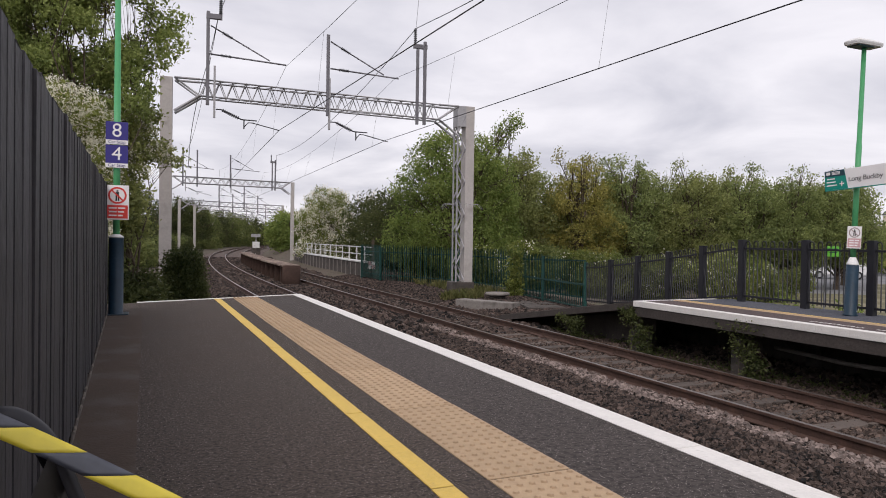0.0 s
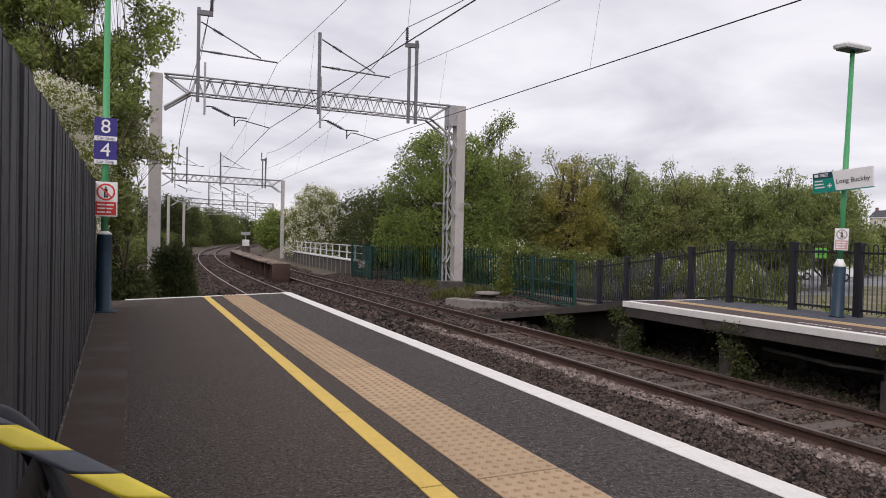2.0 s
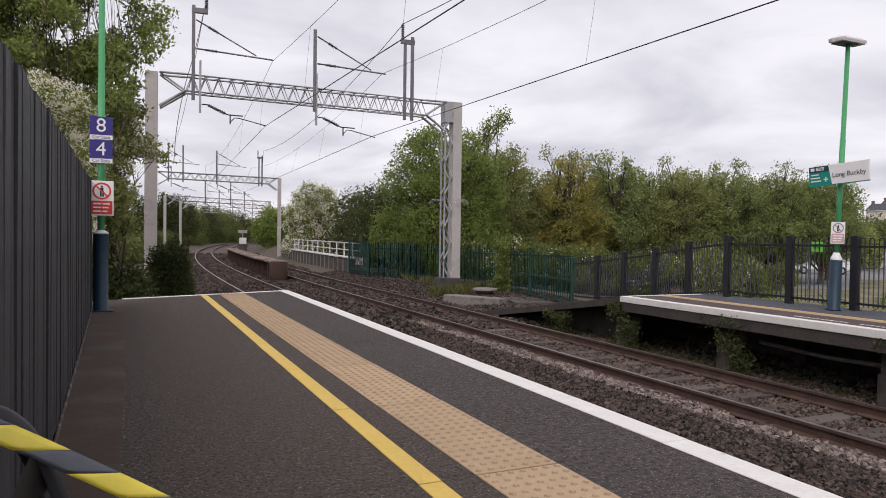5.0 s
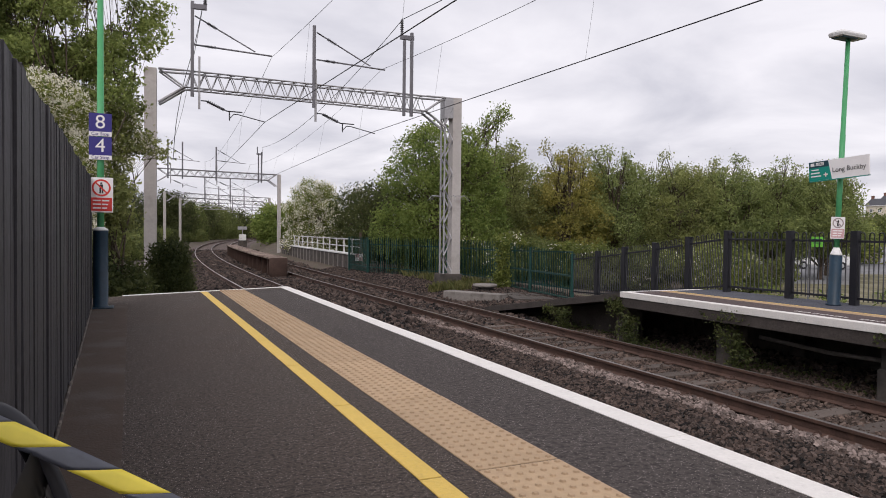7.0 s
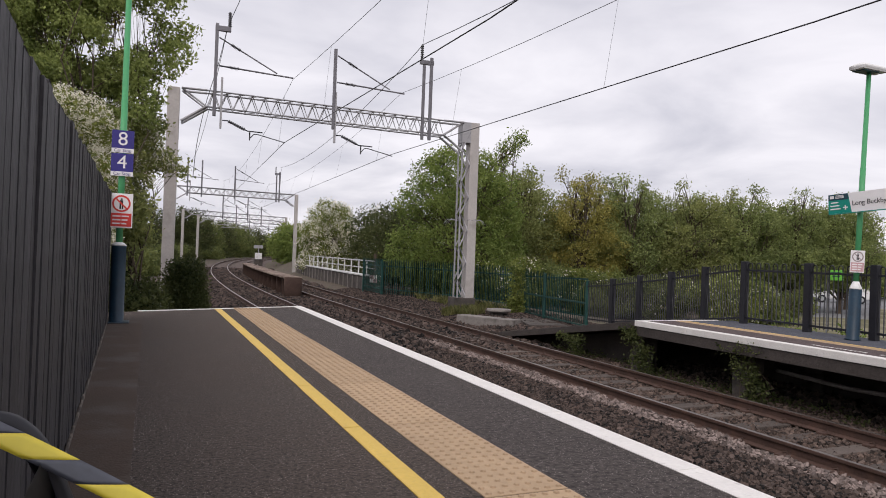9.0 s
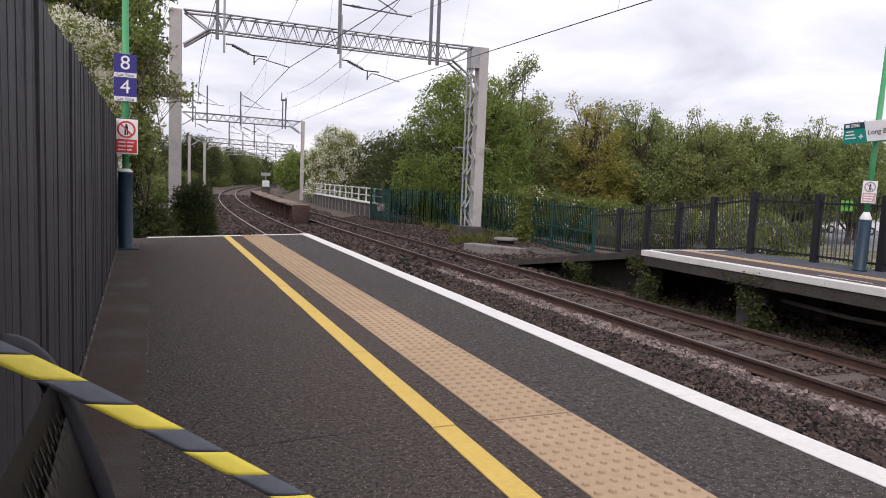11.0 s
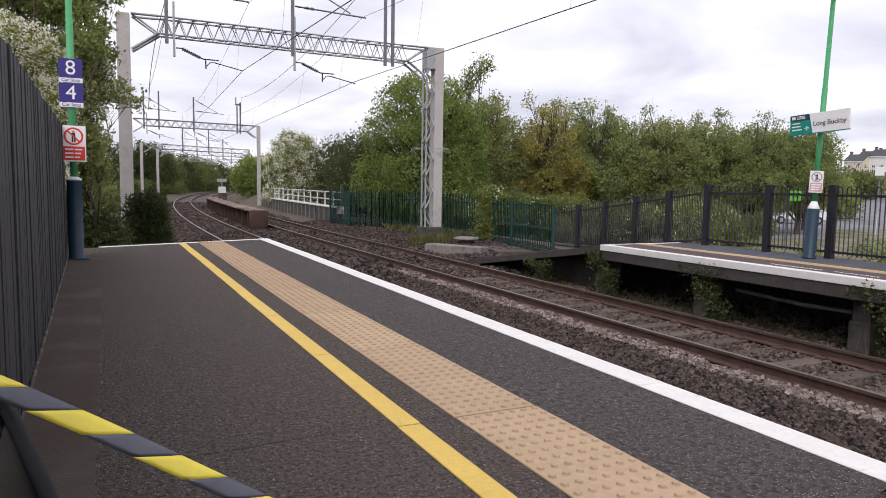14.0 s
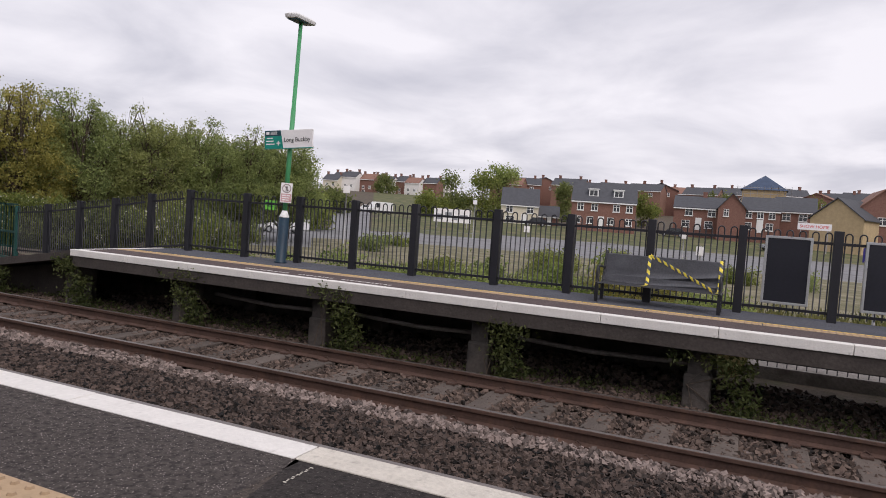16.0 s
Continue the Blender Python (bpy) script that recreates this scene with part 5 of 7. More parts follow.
def catenary(label, spans, r=0.011):
    """Wire through supports with a sag in each span: (point, sag to the next)."""
    pts = []
    for (p, sag), (q, _) in zip(spans, spans[1:]):
        p, q = Vector(p), Vector(q)
        for k in range(16):
            t = k / 16
            v = p.lerp(q, t)
            v.z -= sag * 4 * t * (1 - t)
            pts.append(v)
    pts.append(Vector(spans[-1][0]))
    bm = B(); tube(bm, pts, r, seg=5, cap=False)
    tagged(part("overhead_wire", bm, M["wire"], None), label, "wire", "overhead wires")
    return pts


LINES = [
    # contact wire, then the wire that carries it: (point, sag to the next)
    ([((1.1, -25, 4.35), 0.0), ((1.33, 9.0, 4.41), 0.0), ((1.33, 24.72, 4.84), 0.0), ((2.9, 64.0, 4.9), 0.0), ((bend(93) + 1.4, 93, 4.4), 0.0), ((bend(109) + 1.4, 109, 4.4), 0.0), ((bend(140) + 1.4, 140, 4.4), 0.0)],
     [((1.5, -25, 7.0), 0.75), ((1.5, 24.47, 7.01), 0.85), ((3.0, 64.0, 7.0), 0.7), ((bend(93) + 1.4, 93, 6.4), 0.4), ((bend(109) + 1.4, 109, 6.4), 0.6), ((bend(140) + 1.4, 140, 6.3), 0)]),
    ([((5.1, -25, 4.30), 0.0), ((5.13, 7.0, 4.40), 0.0), ((5.13, 24.42, 4.73), 0.0), ((6.5, 64.4, 4.9), 0.0), ((bend(94) + 4.8, 94, 4.4), 0.0), ((bend(110) + 4.8, 110, 4.4), 0.0), ((bend(140) + 4.8, 140, 4.4), 0.0)],
     [((5.4, -25, 7.0), 0.95), ((5.4, 24.32, 6.98), 0.85), ((6.9, 64.4, 7.0), 0.7), ((bend(94) + 4.8, 94, 6.4), 0.4), ((bend(110) + 4.8, 110, 6.4), 0.6), ((bend(140) + 4.8, 140, 6.3), 0)]),
]


def height_at(pts, y):
    """The point of a wire where it passes y."""
    for p, q in zip(pts, pts[1:]):
        if p.y <= y <= q.y:
            return p.lerp(q, (y - p.y) / (q.y - p.y))
    return pts[-1]


for con, cat in LINES:
    a = catenary("contact wire over the line", con, 0.011)
    b = catenary("sagging catenary wire over the line", cat, 0.007)
    bm = B()
    for k in range(15):
        y = -18 + 7.4 * k
        tube(bm, [height_at(a, y), height_at(b, y)], 0.003, seg=4, cap=False)
    tagged(part("dropper_wires", bm, M["wire"], None), "thin vertical droppers between two overhead wires", "wire", kind="stuff")
catenary("feeder wire carried on the gantry top", [((6.3, -25, 8.9), 1.3), ((6.3, 24.6, 8.98), 0.9), ((8.0, 64.4, 8.6), 0.9), ((13.0, 95.0, 8.0), 0)], 0.014)
catenary("feeder wire carried on the gantry top", [((-0.6, -25, 8.8), 0.9), ((-0.67, 25.0, 8.63), 0.9), ((0.3, 64.0, 8.6), 0)], 0.011)
wire("wire hanging down from the gantry top beside the mast", [(-0.67, 25.0, 8.63), (-0.94, 25.0, 7.28), (-1.28, 25.0, 5.93), (-1.51, 25.0, 4.6), (-1.6, 25.0, 3.4)], 0.011, 6)

# ---------------------------------------------------------------- trees and shrubs
def wisps(seed, w, z, n):
    rng = np.random.default_rng(seed)
    return [(rng.uniform(-w, w), rng.uniform(-w * 0.6, w * 0.6), z + rng.uniform(-0.9, 0.75), rng.uniform(0.2, 0.45), rng.uniform(0.2, 0.45), rng.uniform(0.25, 0.5)) for _ in range(n)]


def lobes_box(seed, x0, x1, y0, y1, z0, z1, n, r0, r1):
    rng = np.random.default_rng(seed)
    return [(x0 + (x1 - x0) * rng.random(), y0 + (y1 - y0) * rng.random(), z0 + (z1 - z0) * rng.random(), r0 + (r1 - r0) * rng.random(), r0 + (r1 - r0) * rng.random(), (r0 + (r1 - r0) * rng.random()) * 0.8) for _ in range(n)]


def dome_lobes(seed, w, d, base, h, n, r):
    """Clumps spread over an egg-shaped crown, hollow inside, with gaps between them."""
    rng = np.random.default_rng(seed)
    out = []
    for i in range(n):
        t = (i + 0.5) / n
        rad = math.sin(math.pi * (0.16 + 0.76 * t)) ** 0.65 * rng.uniform(0.78, 1.08)
        a = i * 2.39996 + rng.uniform(-0.4, 0.4)
        k = r * rng.uniform(0.7, 1.35) * (1.1 - 0.35 * t)
        out.append((0.5 * (w - r) * rad * math.cos(a), 0.5 * (d - r) * rad * math.sin(a), base + (h - base - k * 0.8) * t + rng.uniform(-0.2, 0.2), k * 1.15, k * 1.1, k * 0.8))
    return out


# beside the near platform
tree("ash_tree", "tall leafy tree rising behind the board fence", pose(-3.9, 17.6, -1.1), 8.0,
     lobes_box(11, -1.9, 0.75, -1.0, 1.2, 4.2, 9.2, 74, 0.30, 0.58)
     + [(1.15, 0, 6.25, 0.38, 0.35, 0.26), (1.5, 0.1, 6.7, 0.40, 0.4, 0.28), (1.25, 0.3, 7.1, 0.42, 0.4, 0.32), (1.62, 0.2, 7.25, 0.24, 0.3, 0.22), (1.05, 0, 7.7, 0.42, 0.4, 0.36), (1.3, 0.2, 8.3, 0.45, 0.4, 0.4), (0.95, 0.1, 5.6, 0.28, 0.3, 0.22)], "leaf_ash", 64000, 0.046, 21, 0.06)
tree("oak_tree", "large yellowish green tree behind the board fence", pose(-5.6, 18.8, -1.1), 8.5,
     lobes_box(12, -2.2, 1.3, -1.0, 1.2, 3.4, 9.4, 46, 0.42, 0.8), "leaf_gold", 50000, 0.055, 22, 0.09)
tree("hawthorn_bush", "hawthorn covered in white blossom behind the fence", pose(-4.15, 14.9, -1.1), 4.2,
     lobes_box(13, -0.9, 0.62, -0.5, 0.6, 2.0, 4.7, 18, 0.3, 0.5), "leaf_oak", 9000, 0.048, 23, 0.05, 9000, "bush", 2)
tree("hawthorn_bush", "flowering hawthorn branches hanging beside the mast", pose(-3.35, 17.4, -1.1), 4.0,
     lobes_box(14, -0.5, 0.35, -0.5, 0.6, 3.3, 5.0, 12, 0.28, 0.46) + [(0.72, 0, 4.2, 0.32, 0.3, 0.14), (1.0, 0, 3.95, 0.26, 0.3, 0.10)], "leaf_olive", 9500, 0.05, 24, 0.06, 2600, "bush", 2)
tree("hawthorn_bush", "dense green hawthorn below the blossom", pose(-3.6, 16.9, -1.2), 3.4,
     lobes_box(16, -1.0, 0.38, -0.6, 0.9, 0.5, 4.3, 38, 0.32, 0.5), "leaf_olive", 33000, 0.05, 27, 0.05, 0, "bush", 3)
tree("ivy_bush", "dense dark evergreen bush at the platform end", pose(-1.95, 19.4, -1.2), 2.1,
     [(0, 0, 0.75, 0.54, 0.5, 0.75), (-0.16, 0.1, 1.55, 0.38, 0.42, 0.46), (0.12, 0, 1.62, 0.36, 0.42, 0.42), (0.0, 0, 1.1, 0.55, 0.5, 0.7), (0.05, 0, 0.5, 0.52, 0.5, 0.6)], "ivy", 24000, 0.034, 25, 0.05, 0, "bush", 3)
tree("undergrowth", "low dark nettles and ivy below the platform end", pose(-3.2, 17.2, -1.2), 1.0,
     lobes_box(15, -1.4, 0.55, -1.0, 1.2, 0.1, 1.4, 24, 0.30, 0.5), "ivy", 22000, 0.05, 26, 0.03, 0, "bush", 3)

# beyond the far line
tree("birch_tree", "bushy green tree with a drooping top beyond the palisade", pose(12.0, 33.0, -1.1), 8.0,
     dome_lobes(31, 6.7, 4.4, 0.4, 8.1, 58, 0.9) + lobes_box(35, -1.6, 1.6, -0.8, 0.8, 0.8, 6.2, 10, 0.7, 1.0)
     + [(1.9, 0, 7.3, 0.62, 0.5, 0.5), (2.3, 0, 7.8, 0.55, 0.5, 0.5), (2.7, 0, 8.25, 0.5, 0.45, 0.5), (3.0, 0, 8.6, 0.42, 0.4, 0.42), (3.35, 0, 8.85, 0.34, 0.35, 0.3), (3.55, 0, 8.6, 0.2, 0.3, 0.42), (3.0, 0, 8.0, 0.25, 0.3, 0.5)], "leaf_bright", 64000, 0.068, 41, 0.18)
tree("hawthorn_tree", "hawthorn white with blossom beside the bridge", pose(11.4, 58.0, -0.9), 6.0,
     dome_lobes(32, 4.6, 4.6, 0.7, 6.2, 26, 0.85), "leaf_oak", 18000, 0.08, 42, 0.15, 7000)
tree("thorn_tree", "dark rounded thorn trees behind the handrail", pose(14.4, 53.0, -0.9), 5.4,
     dome_lobes(33, 6.0, 5.0, 0.3, 6.0, 32, 0.95) + lobes_box(36, -1.6, 1.6, -1.2, 1.2, 0.6, 3.8, 8, 0.9, 1.2), "ivy", 26000, 0.08, 43, 0.15, 900)
tree("thorn_tree", "dark thorn tree behind the palisade", pose(12.3, 43.0, -1.0), 5.4,
     dome_lobes(34, 5.0, 4.4, 0.3, 5.6, 30, 0.85) + lobes_box(37, -1.4, 1.4, -1.0, 1.0, 0.6, 3.6, 8, 0.8, 1.1), "ivy", 24000, 0.075, 44, 0.15)
kinds = ["leaf_wood", "leaf_olive", "leaf_wood", "leaf_gold", "leaf_olive", "leaf_wood", "leaf_wood", "leaf_olive", "leaf_wood", "leaf_wood", "leaf_olive", "leaf_wood", "leaf_olive", "leaf_wood"]
says = {"leaf_gold": "yellowish spring tree in the tree belt", "leaf_olive": "olive green tree in the tree belt", "leaf_wood": "green leafy tree in the tree belt"}
rng = random.Random(9)
for i, leaf in enumerate(kinds):
    t = i / (len(kinds) - 1)
    x, y = 15.5 + 22.0 * t + rng.uniform(-0.5, 0.5), 37.0 - 5.0 * t + (-0.9 if i % 2 else 1.5) + rng.uniform(-0.6, 0.6)
    gz = ground_h(x, y)
    top_z = 6.0 - 0.8 * t + rng.uniform(-0.4, 0.3)
    hh = top_z - gz
    w = 5.2 + rng.uniform(-0.6, 0.6)
    tree("woodland_tree", says[leaf], pose(x, y, gz), hh, dome_lobes(60 + i, w, w * 0.9, 0.7 if i < 9 else 2.0, hh, 40, 0.72) + lobes_box(90 + i, -w / 5, w / 5, -w / 6, w / 6, 1.4, hh - 2.0, 6, 0.7, 1.0) + wisps(700 + i, w * 0.3, hh - 0.2, 6), leaf, 30000, 0.07, 80 + i, 0.18, 0, "tree", 1, "tree belt")
tree("woodland_tree", "thin pale green tree with sky showing through", pose(41.5, 33.5, ground_h(41.5, 33.5)), 7.2, lobes_box(77, -2.6, 2.4, -1.6, 1.6, 1.6, 6.2, 18, 0.6, 1.0), "leaf_ash", 7000, 0.10, 97, 0.16, 0, "tree", 1, "tree belt")
for i in range(12):
    t = i / 11
    x, y = 13.5 + 12 * t, 30.0 - 4.5 * t + rng.uniform(-1, 1)
    gz = ground_h(x, y)
    kind = i % 4
    tree("shrub", "low shrub with pale blossom below the tree belt" if kind in (0, 2) else "green shrub below the tree belt", pose(x, y, gz), 2.2,
         lobes_box(120 + i, -1.4, 1.4, -0.9, 0.9, 0.2, 1.9 - 0.4 * t, 14, 0.4, 0.7), "leaf_oak" if kind in (0, 2) else "leaf_dark", 8000, 0.065, 140 + i, 0.07, (260, 60, 160, 0)[kind], "bush", 3, "shrubs")
# distance along the line
FAR = [(-9, 70, 8, 9, "ivy"), (-7, 92, 8, 9, "leaf_oak"), (-6, 112, 8.5, 10, "ivy"), (-1.5, 126, 9, 8, "ivy"), (2.2, 118, 8.6, 5, "ivy"), (4.8, 128, 8.8, 6, "ivy"), (7.2, 138, 8.0, 6, "leaf_dark"),
       (10, 150, 8.0, 7, "ivy"), (13.5, 160, 8.2, 7, "leaf_dark"), (17.5, 172, 8.2, 8, "leaf_dark"), (22, 186, 8.0, 8, "ivy"), (27, 200, 7.2, 9, "leaf_dark"), (32, 214, 6.4, 10, "leaf_dark"),
       (8, 172, 9.0, 10, "ivy"), (18, 192, 8.6, 12, "ivy"), (44, 220, 6.5, 13, "leaf_dark"), (54, 215, 7, 13, "leaf_dark"),
       (12.9, 84, 4.2, 4.6, "leaf_bright"), (14.6, 93, 4.4, 5.5, "leaf_oak"), (16.6, 80, 4.4, 6, "leaf_bright"), (18.5, 103, 4.2, 7, "leaf_oak"), (24, 118, 4.5, 9, "leaf_oak"), (-14, 52, 9, 9, "ivy")]
for i, (x, y, h, w, leaf) in enumerate(FAR):
    gz = ground_h(x, y)
    tree("distant_tree", "bushy tree on the bank of the curving line" if leaf == "leaf_bright" else "hazy dark green tree beside the curving line", pose(x, y, gz), h,
         dome_lobes(200 + i, w, w * 0.8, 0.4, h, 26, w * 0.17) + lobes_box(240 + i, -w / 4, w / 4, -w / 5, w / 5, 0.8, h * 0.6, 6, w * 0.15, w * 0.22), leaf, 9000, 0.16, 220 + i, 0.25, 0, "tree", 1, "distant trees")
for i, (x, y) in enumerate(((-3.6, 52), (-3.2, 62), (-2.6, 74), (-1.4, 88), (0.6, 102), (3.4, 114), (7.0, 128))):
    tree("lineside_scrub", "low dark scrub along the cutting side", pose(x, y, ground_h(x, y)), 2.2, lobes_box(260 + i, -1.2, 1.2, -5.0, 5.0, 0.2, 1.7, 16, 0.5, 0.9), "ivy" if i % 2 else "leaf_dark", 6000, 0.11, 280 + i, 0.05, 0, "bush", 3, "lineside scrub")

# ---------------------------------------------------------------- town beyond the car park
EYE2 = (-2.58, 0.35)


def out_at(az, dist):
    a = radians(az)
    return EYE2[0] + dist * math.sin(a), EYE2[1] + dist * math.cos(a)


def patch(name, az0, az1, r0, r1, lift, material, label, category):
    """A surface laid on the land over a sector."""
    na, nr = 24, 14
    verts, faces = [], []
    for j in range(nr + 1):
        for i in range(na + 1):
            x, y = out_at(az0 + (az1 - az0) * i / na, r0 + (r1 - r0) * j / nr)
            verts.append((x, y, ground_h(x, y) + lift))
    for j in range(nr):
        for i in range(na):
            q = j * (na + 1) + i
            faces.append((q, q + 1, q + na + 2, q + na + 1))
    return tagged(new(name, from_arrays(name, verts, faces, material)), label, category, kind="structure")


patch("car_park", 62, 112, 60, 104, 0.06, M["tarmac_far"], "pale grey tarmac of the station car park", "car park")
patch("road", 48, 62.5, 44, 90, 0.07, M["tarmac_far"], "grey road passing behind the station", "road")
patch("road", 56.5, 59.6, 88, 165, 0.07, M["tarmac_far"], "grey road climbing towards the terrace", "road")
patch("verge", 55, 112, 24, 60.5, 0.1, M["grass_dry"], "rough grass strip behind the railing", "verge")
patch("meadow", 63, 112, 103, 140, 0.08, M["grass"], "sloping grass bank below the houses", "meadow")
patch("meadow", 59.8, 70, 92, 250, 0.05, M["grass"], "grass field below the terrace", "meadow")
patch("verge", 48, 55, 24, 44.5, 0.1, M["grass_dry"], "rough grass beside the road", "verge")


def window_of(parent, x, y, z, w, h, name="window"):
    bm = B()
    for x0, x1, z0, z1 in ((-w / 2, w / 2, -h / 2, -h / 2 + 0.08), (-w / 2, w / 2, h / 2 - 0.08, h / 2), (-w / 2, -w / 2 + 0.08, -h / 2, h / 2), (w / 2 - 0.08, w / 2, -h / 2, h / 2), (-0.04, 0.04, -h / 2, h / 2), (-w / 2, w / 2, h * 0.12, h * 0.12 + 0.06)):
        box(bm, x0, -0.08, z0, x1, 0.02, z1)
    win = part(name, bm, M["upvc"], parent, "white framed window", m=pose(x, y, z))
    bm = B(); box(bm, -w / 2, -0.02, -h / 2, w / 2, 0.0, h / 2)
    part("pane", bm, M["window_glass"], win)
    bm = B(); box(bm, -w / 2 - 0.08, -0.12, -h / 2 - 0.1, w / 2 + 0.08, 0.0, -h / 2)
    part("sill", bm, M["upvc"], win)
    return win


def house(label, az, dist, width, depth, base, eaves, ridge, wall, roof, gable=False, wins=(), dormers=(), chimneys=(0.1,), door=None, turn=0.0, group="houses", lintel=True):
    x, y = out_at(az, dist)
    top = empty("house", pose(x, y, 0, 0, 0, -az + turn), label, "house", group)
    w = width / 2
    bm = B()
    box(bm, -w, 0, base - 6, w, depth, eaves)
    if gable:
        vs = [bm.verts.new(p) for p in ((-w, 0, eaves), (w, 0, eaves), (0, 0, ridge), (-w, depth, eaves), (w, depth, eaves), (0, depth, ridge))]
        bm.faces.new((vs[0], vs[1], vs[2])); bm.faces.new((vs[5], vs[4], vs[3]))
    else:
        vs = [bm.verts.new(p) for p in ((-w, 0, eaves), (-w, depth, eaves), (-w, depth / 2, ridge), (w, 0, eaves), (w, depth, eaves), (w, depth / 2, ridge))]
        bm.faces.new((vs[0], vs[2], vs[1])); bm.faces.new((vs[3], vs[4], vs[5]))
    part("wall", bm, wall, top)
    bm = B()
    o = 0.3
    t = 0.18
    if gable:
        slope = (ridge - eaves) / w
        prof = [(-w - o, eaves - o * slope), (0, ridge), (w + o, eaves - o * slope)]
        rows = [[bm.verts.new((px, yy, pz + dz)) for px, pz in prof for dz in (0.02, t)] for yy in (-o, depth + o)]
    else:
        slope = (ridge - eaves) / (depth / 2)
        prof = [(-o, eaves - o * slope), (depth / 2, ridge), (depth + o, eaves - o * slope)]
        rows = [[bm.verts.new((xx, py, pz + dz)) for py, pz in prof for dz in (0.02, t)] for xx in (-w - o * 0.5, w + o * 0.5)]
    a, b = rows
    for i, k in ((0, 2), (2, 4)):
        bm.faces.new((a[i + 1], a[k + 1], b[k + 1], b[i + 1]))
        bm.faces.new((a[i], b[i], b[k], a[k]))
        bm.faces.new((a[i], a[k], a[k + 1], a[i + 1]))
        bm.faces.new((b[i], b[i + 1], b[k + 1], b[k]))
    for i in (0, 4):
        bm.faces.new((a[i], a[i + 1], b[i + 1], b[i]))
    bmesh.ops.recalc_face_normals(bm, faces=bm.faces[:])
    rf = part("roof", bm, roof, top)
    for c in chimneys:
        cx, cy = (c * width - w, depth / 2) if not gable else (0.0, c * depth)
        bm = B(); box(bm, cx - 0.35, cy - 0.3, ridge - 0.6, cx + 0.35, cy + 0.3, ridge + 1.0, 0.03)
        box(bm, cx - 0.42, cy - 0.36, ridge + 0.85, cx + 0.42, cy + 0.36, ridge + 1.0)
        ch = part("chimney", bm, M["brick"], rf)
        bm = B(); cyl(bm, cx - 0.15, cy, ridge + 1.0, ridge + 1.35, 0.1, 0.08, 8); cyl(bm, cx + 0.15, cy, ridge + 1.0, ridge + 1.35, 0.1, 0.08, 8)
    for fx, z, ww, hh in wins:
        window_of(top, (fx - 0.5) * width, -0.01, base + z, ww, hh)
    for fx in dormers:
        cx = (fx - 0.5) * width
        zc = eaves + (ridge - eaves) * 0.42
        cy = depth / 2 * 0.42
        bm = B(); box(bm, cx - 0.8, cy - 0.9, zc - 0.5, cx + 0.8, cy + 1.2, zc + 0.75)
        box(bm, cx - 0.95, cy - 1.05, zc + 0.72, cx + 0.95, cy + 1.4, zc + 0.84)
        dm = part("dormer", bm, M["upvc"], rf, "white flat-topped dormer")
        bm = B(); box(bm, -0.62, -0.93, -0.35, -0.05, -0.9, 0.5); box(bm, 0.05, -0.93, -0.35, 0.62, -0.9, 0.5)
        g = new("pane", mesh_of(bm, "pane", M["window_glass"])); g.parent = rf; g.matrix_basis = pose(cx, cy, zc)
    if door is not None:
        cx = (door - 0.5) * width
        bm = B(); box(bm, cx - 0.5, -0.06, base, cx + 0.5, 0.02, base + 2.1, 0.01)
        part("door", bm, M["upvc"], top)
    bm = B(); box(bm, -w - 0.1, -0.32, eaves - 0.28, w + 0.1, -0.05, eaves - 0.1)
    if not gable:
        part("gutter", bm, M["upvc"], top)
    else:
        bm.free()
    return top


W2 = lambda xs, z, w=1.3, h=1.2: [(a, z, w, h) for a in xs]
house("cream rendered house with a dark slate roof", 71.9, 128, 6.8, 8, 0.15, 3.9, 7.0, M["render_cream"], M["slate"], False, W2((0.22, 0.78), 2.9) + W2((0.25,), 1.1, 1.6), (), (), 0.62)
house("low garage building beside the cream house", 74.3, 130, 3.6, 5, 0.2, 2.2, 4.0, M["brick"], M["slate"], False, (), (), (), 0.5)
house("long red brick house with two dormers in its slate roof", 78.6, 120, 10.6, 9, 0.6, 5.2, 8.4, M["brick"], M["slate"], False, W2((0.14, 0.36, 0.7, 0.9), 3.6, 1.1) + W2((0.1, 0.3, 0.62, 0.9), 1.4, 1.1), (0.33, 0.72), (), 0.47)
house("red brick house with a grey roof and white windows", 85.85, 128, 8.3, 8, 1.6, 5.4, 7.4, M["brick"], M["slate"], False, W2((0.3, 0.75), 3.0) + W2((0.25, 0.7), 1.0), (), (0.6,), 0.5)
house("red brick end house with a pitched roof", 88.2, 122, 4.2, 9, 1.8, 5.4, 7.8, M["brick"], M["slate"], True, W2((0.3,), 2.9, 0.8), (), (), None)
house("brick house with white windows beside a parking space", 90.2, 124, 5.8, 9, 1.8, 5.4, 7.6, M["brick"], M["slate"], False, W2((0.2, 0.5, 0.8), 2.9, 1.0) + W2((0.2, 0.75), 1.0, 1.1), (), (), 0.5)
house("dark roofed brick house behind the others", 92.5, 132, 6.4, 9, 1.8, 5.8, 8.3, M["brick"], M["slate"], False, W2((0.3, 0.7), 3.0), (), (), None)
house("buff stone house seen at its blank gable end", 95.2, 116, 7.4, 8, 1.4, 4.6, 7.5, M["stone_buff"], M["slate"], True, (), (), (), None, -22)
house("red brick gabled house with orange tiles", 98.0, 120, 8.0, 10, 1.6, 5.6, 9.2, M["brick"], M["tile_red"], True, W2((0.5,), 3.0), (), (), None, 10)
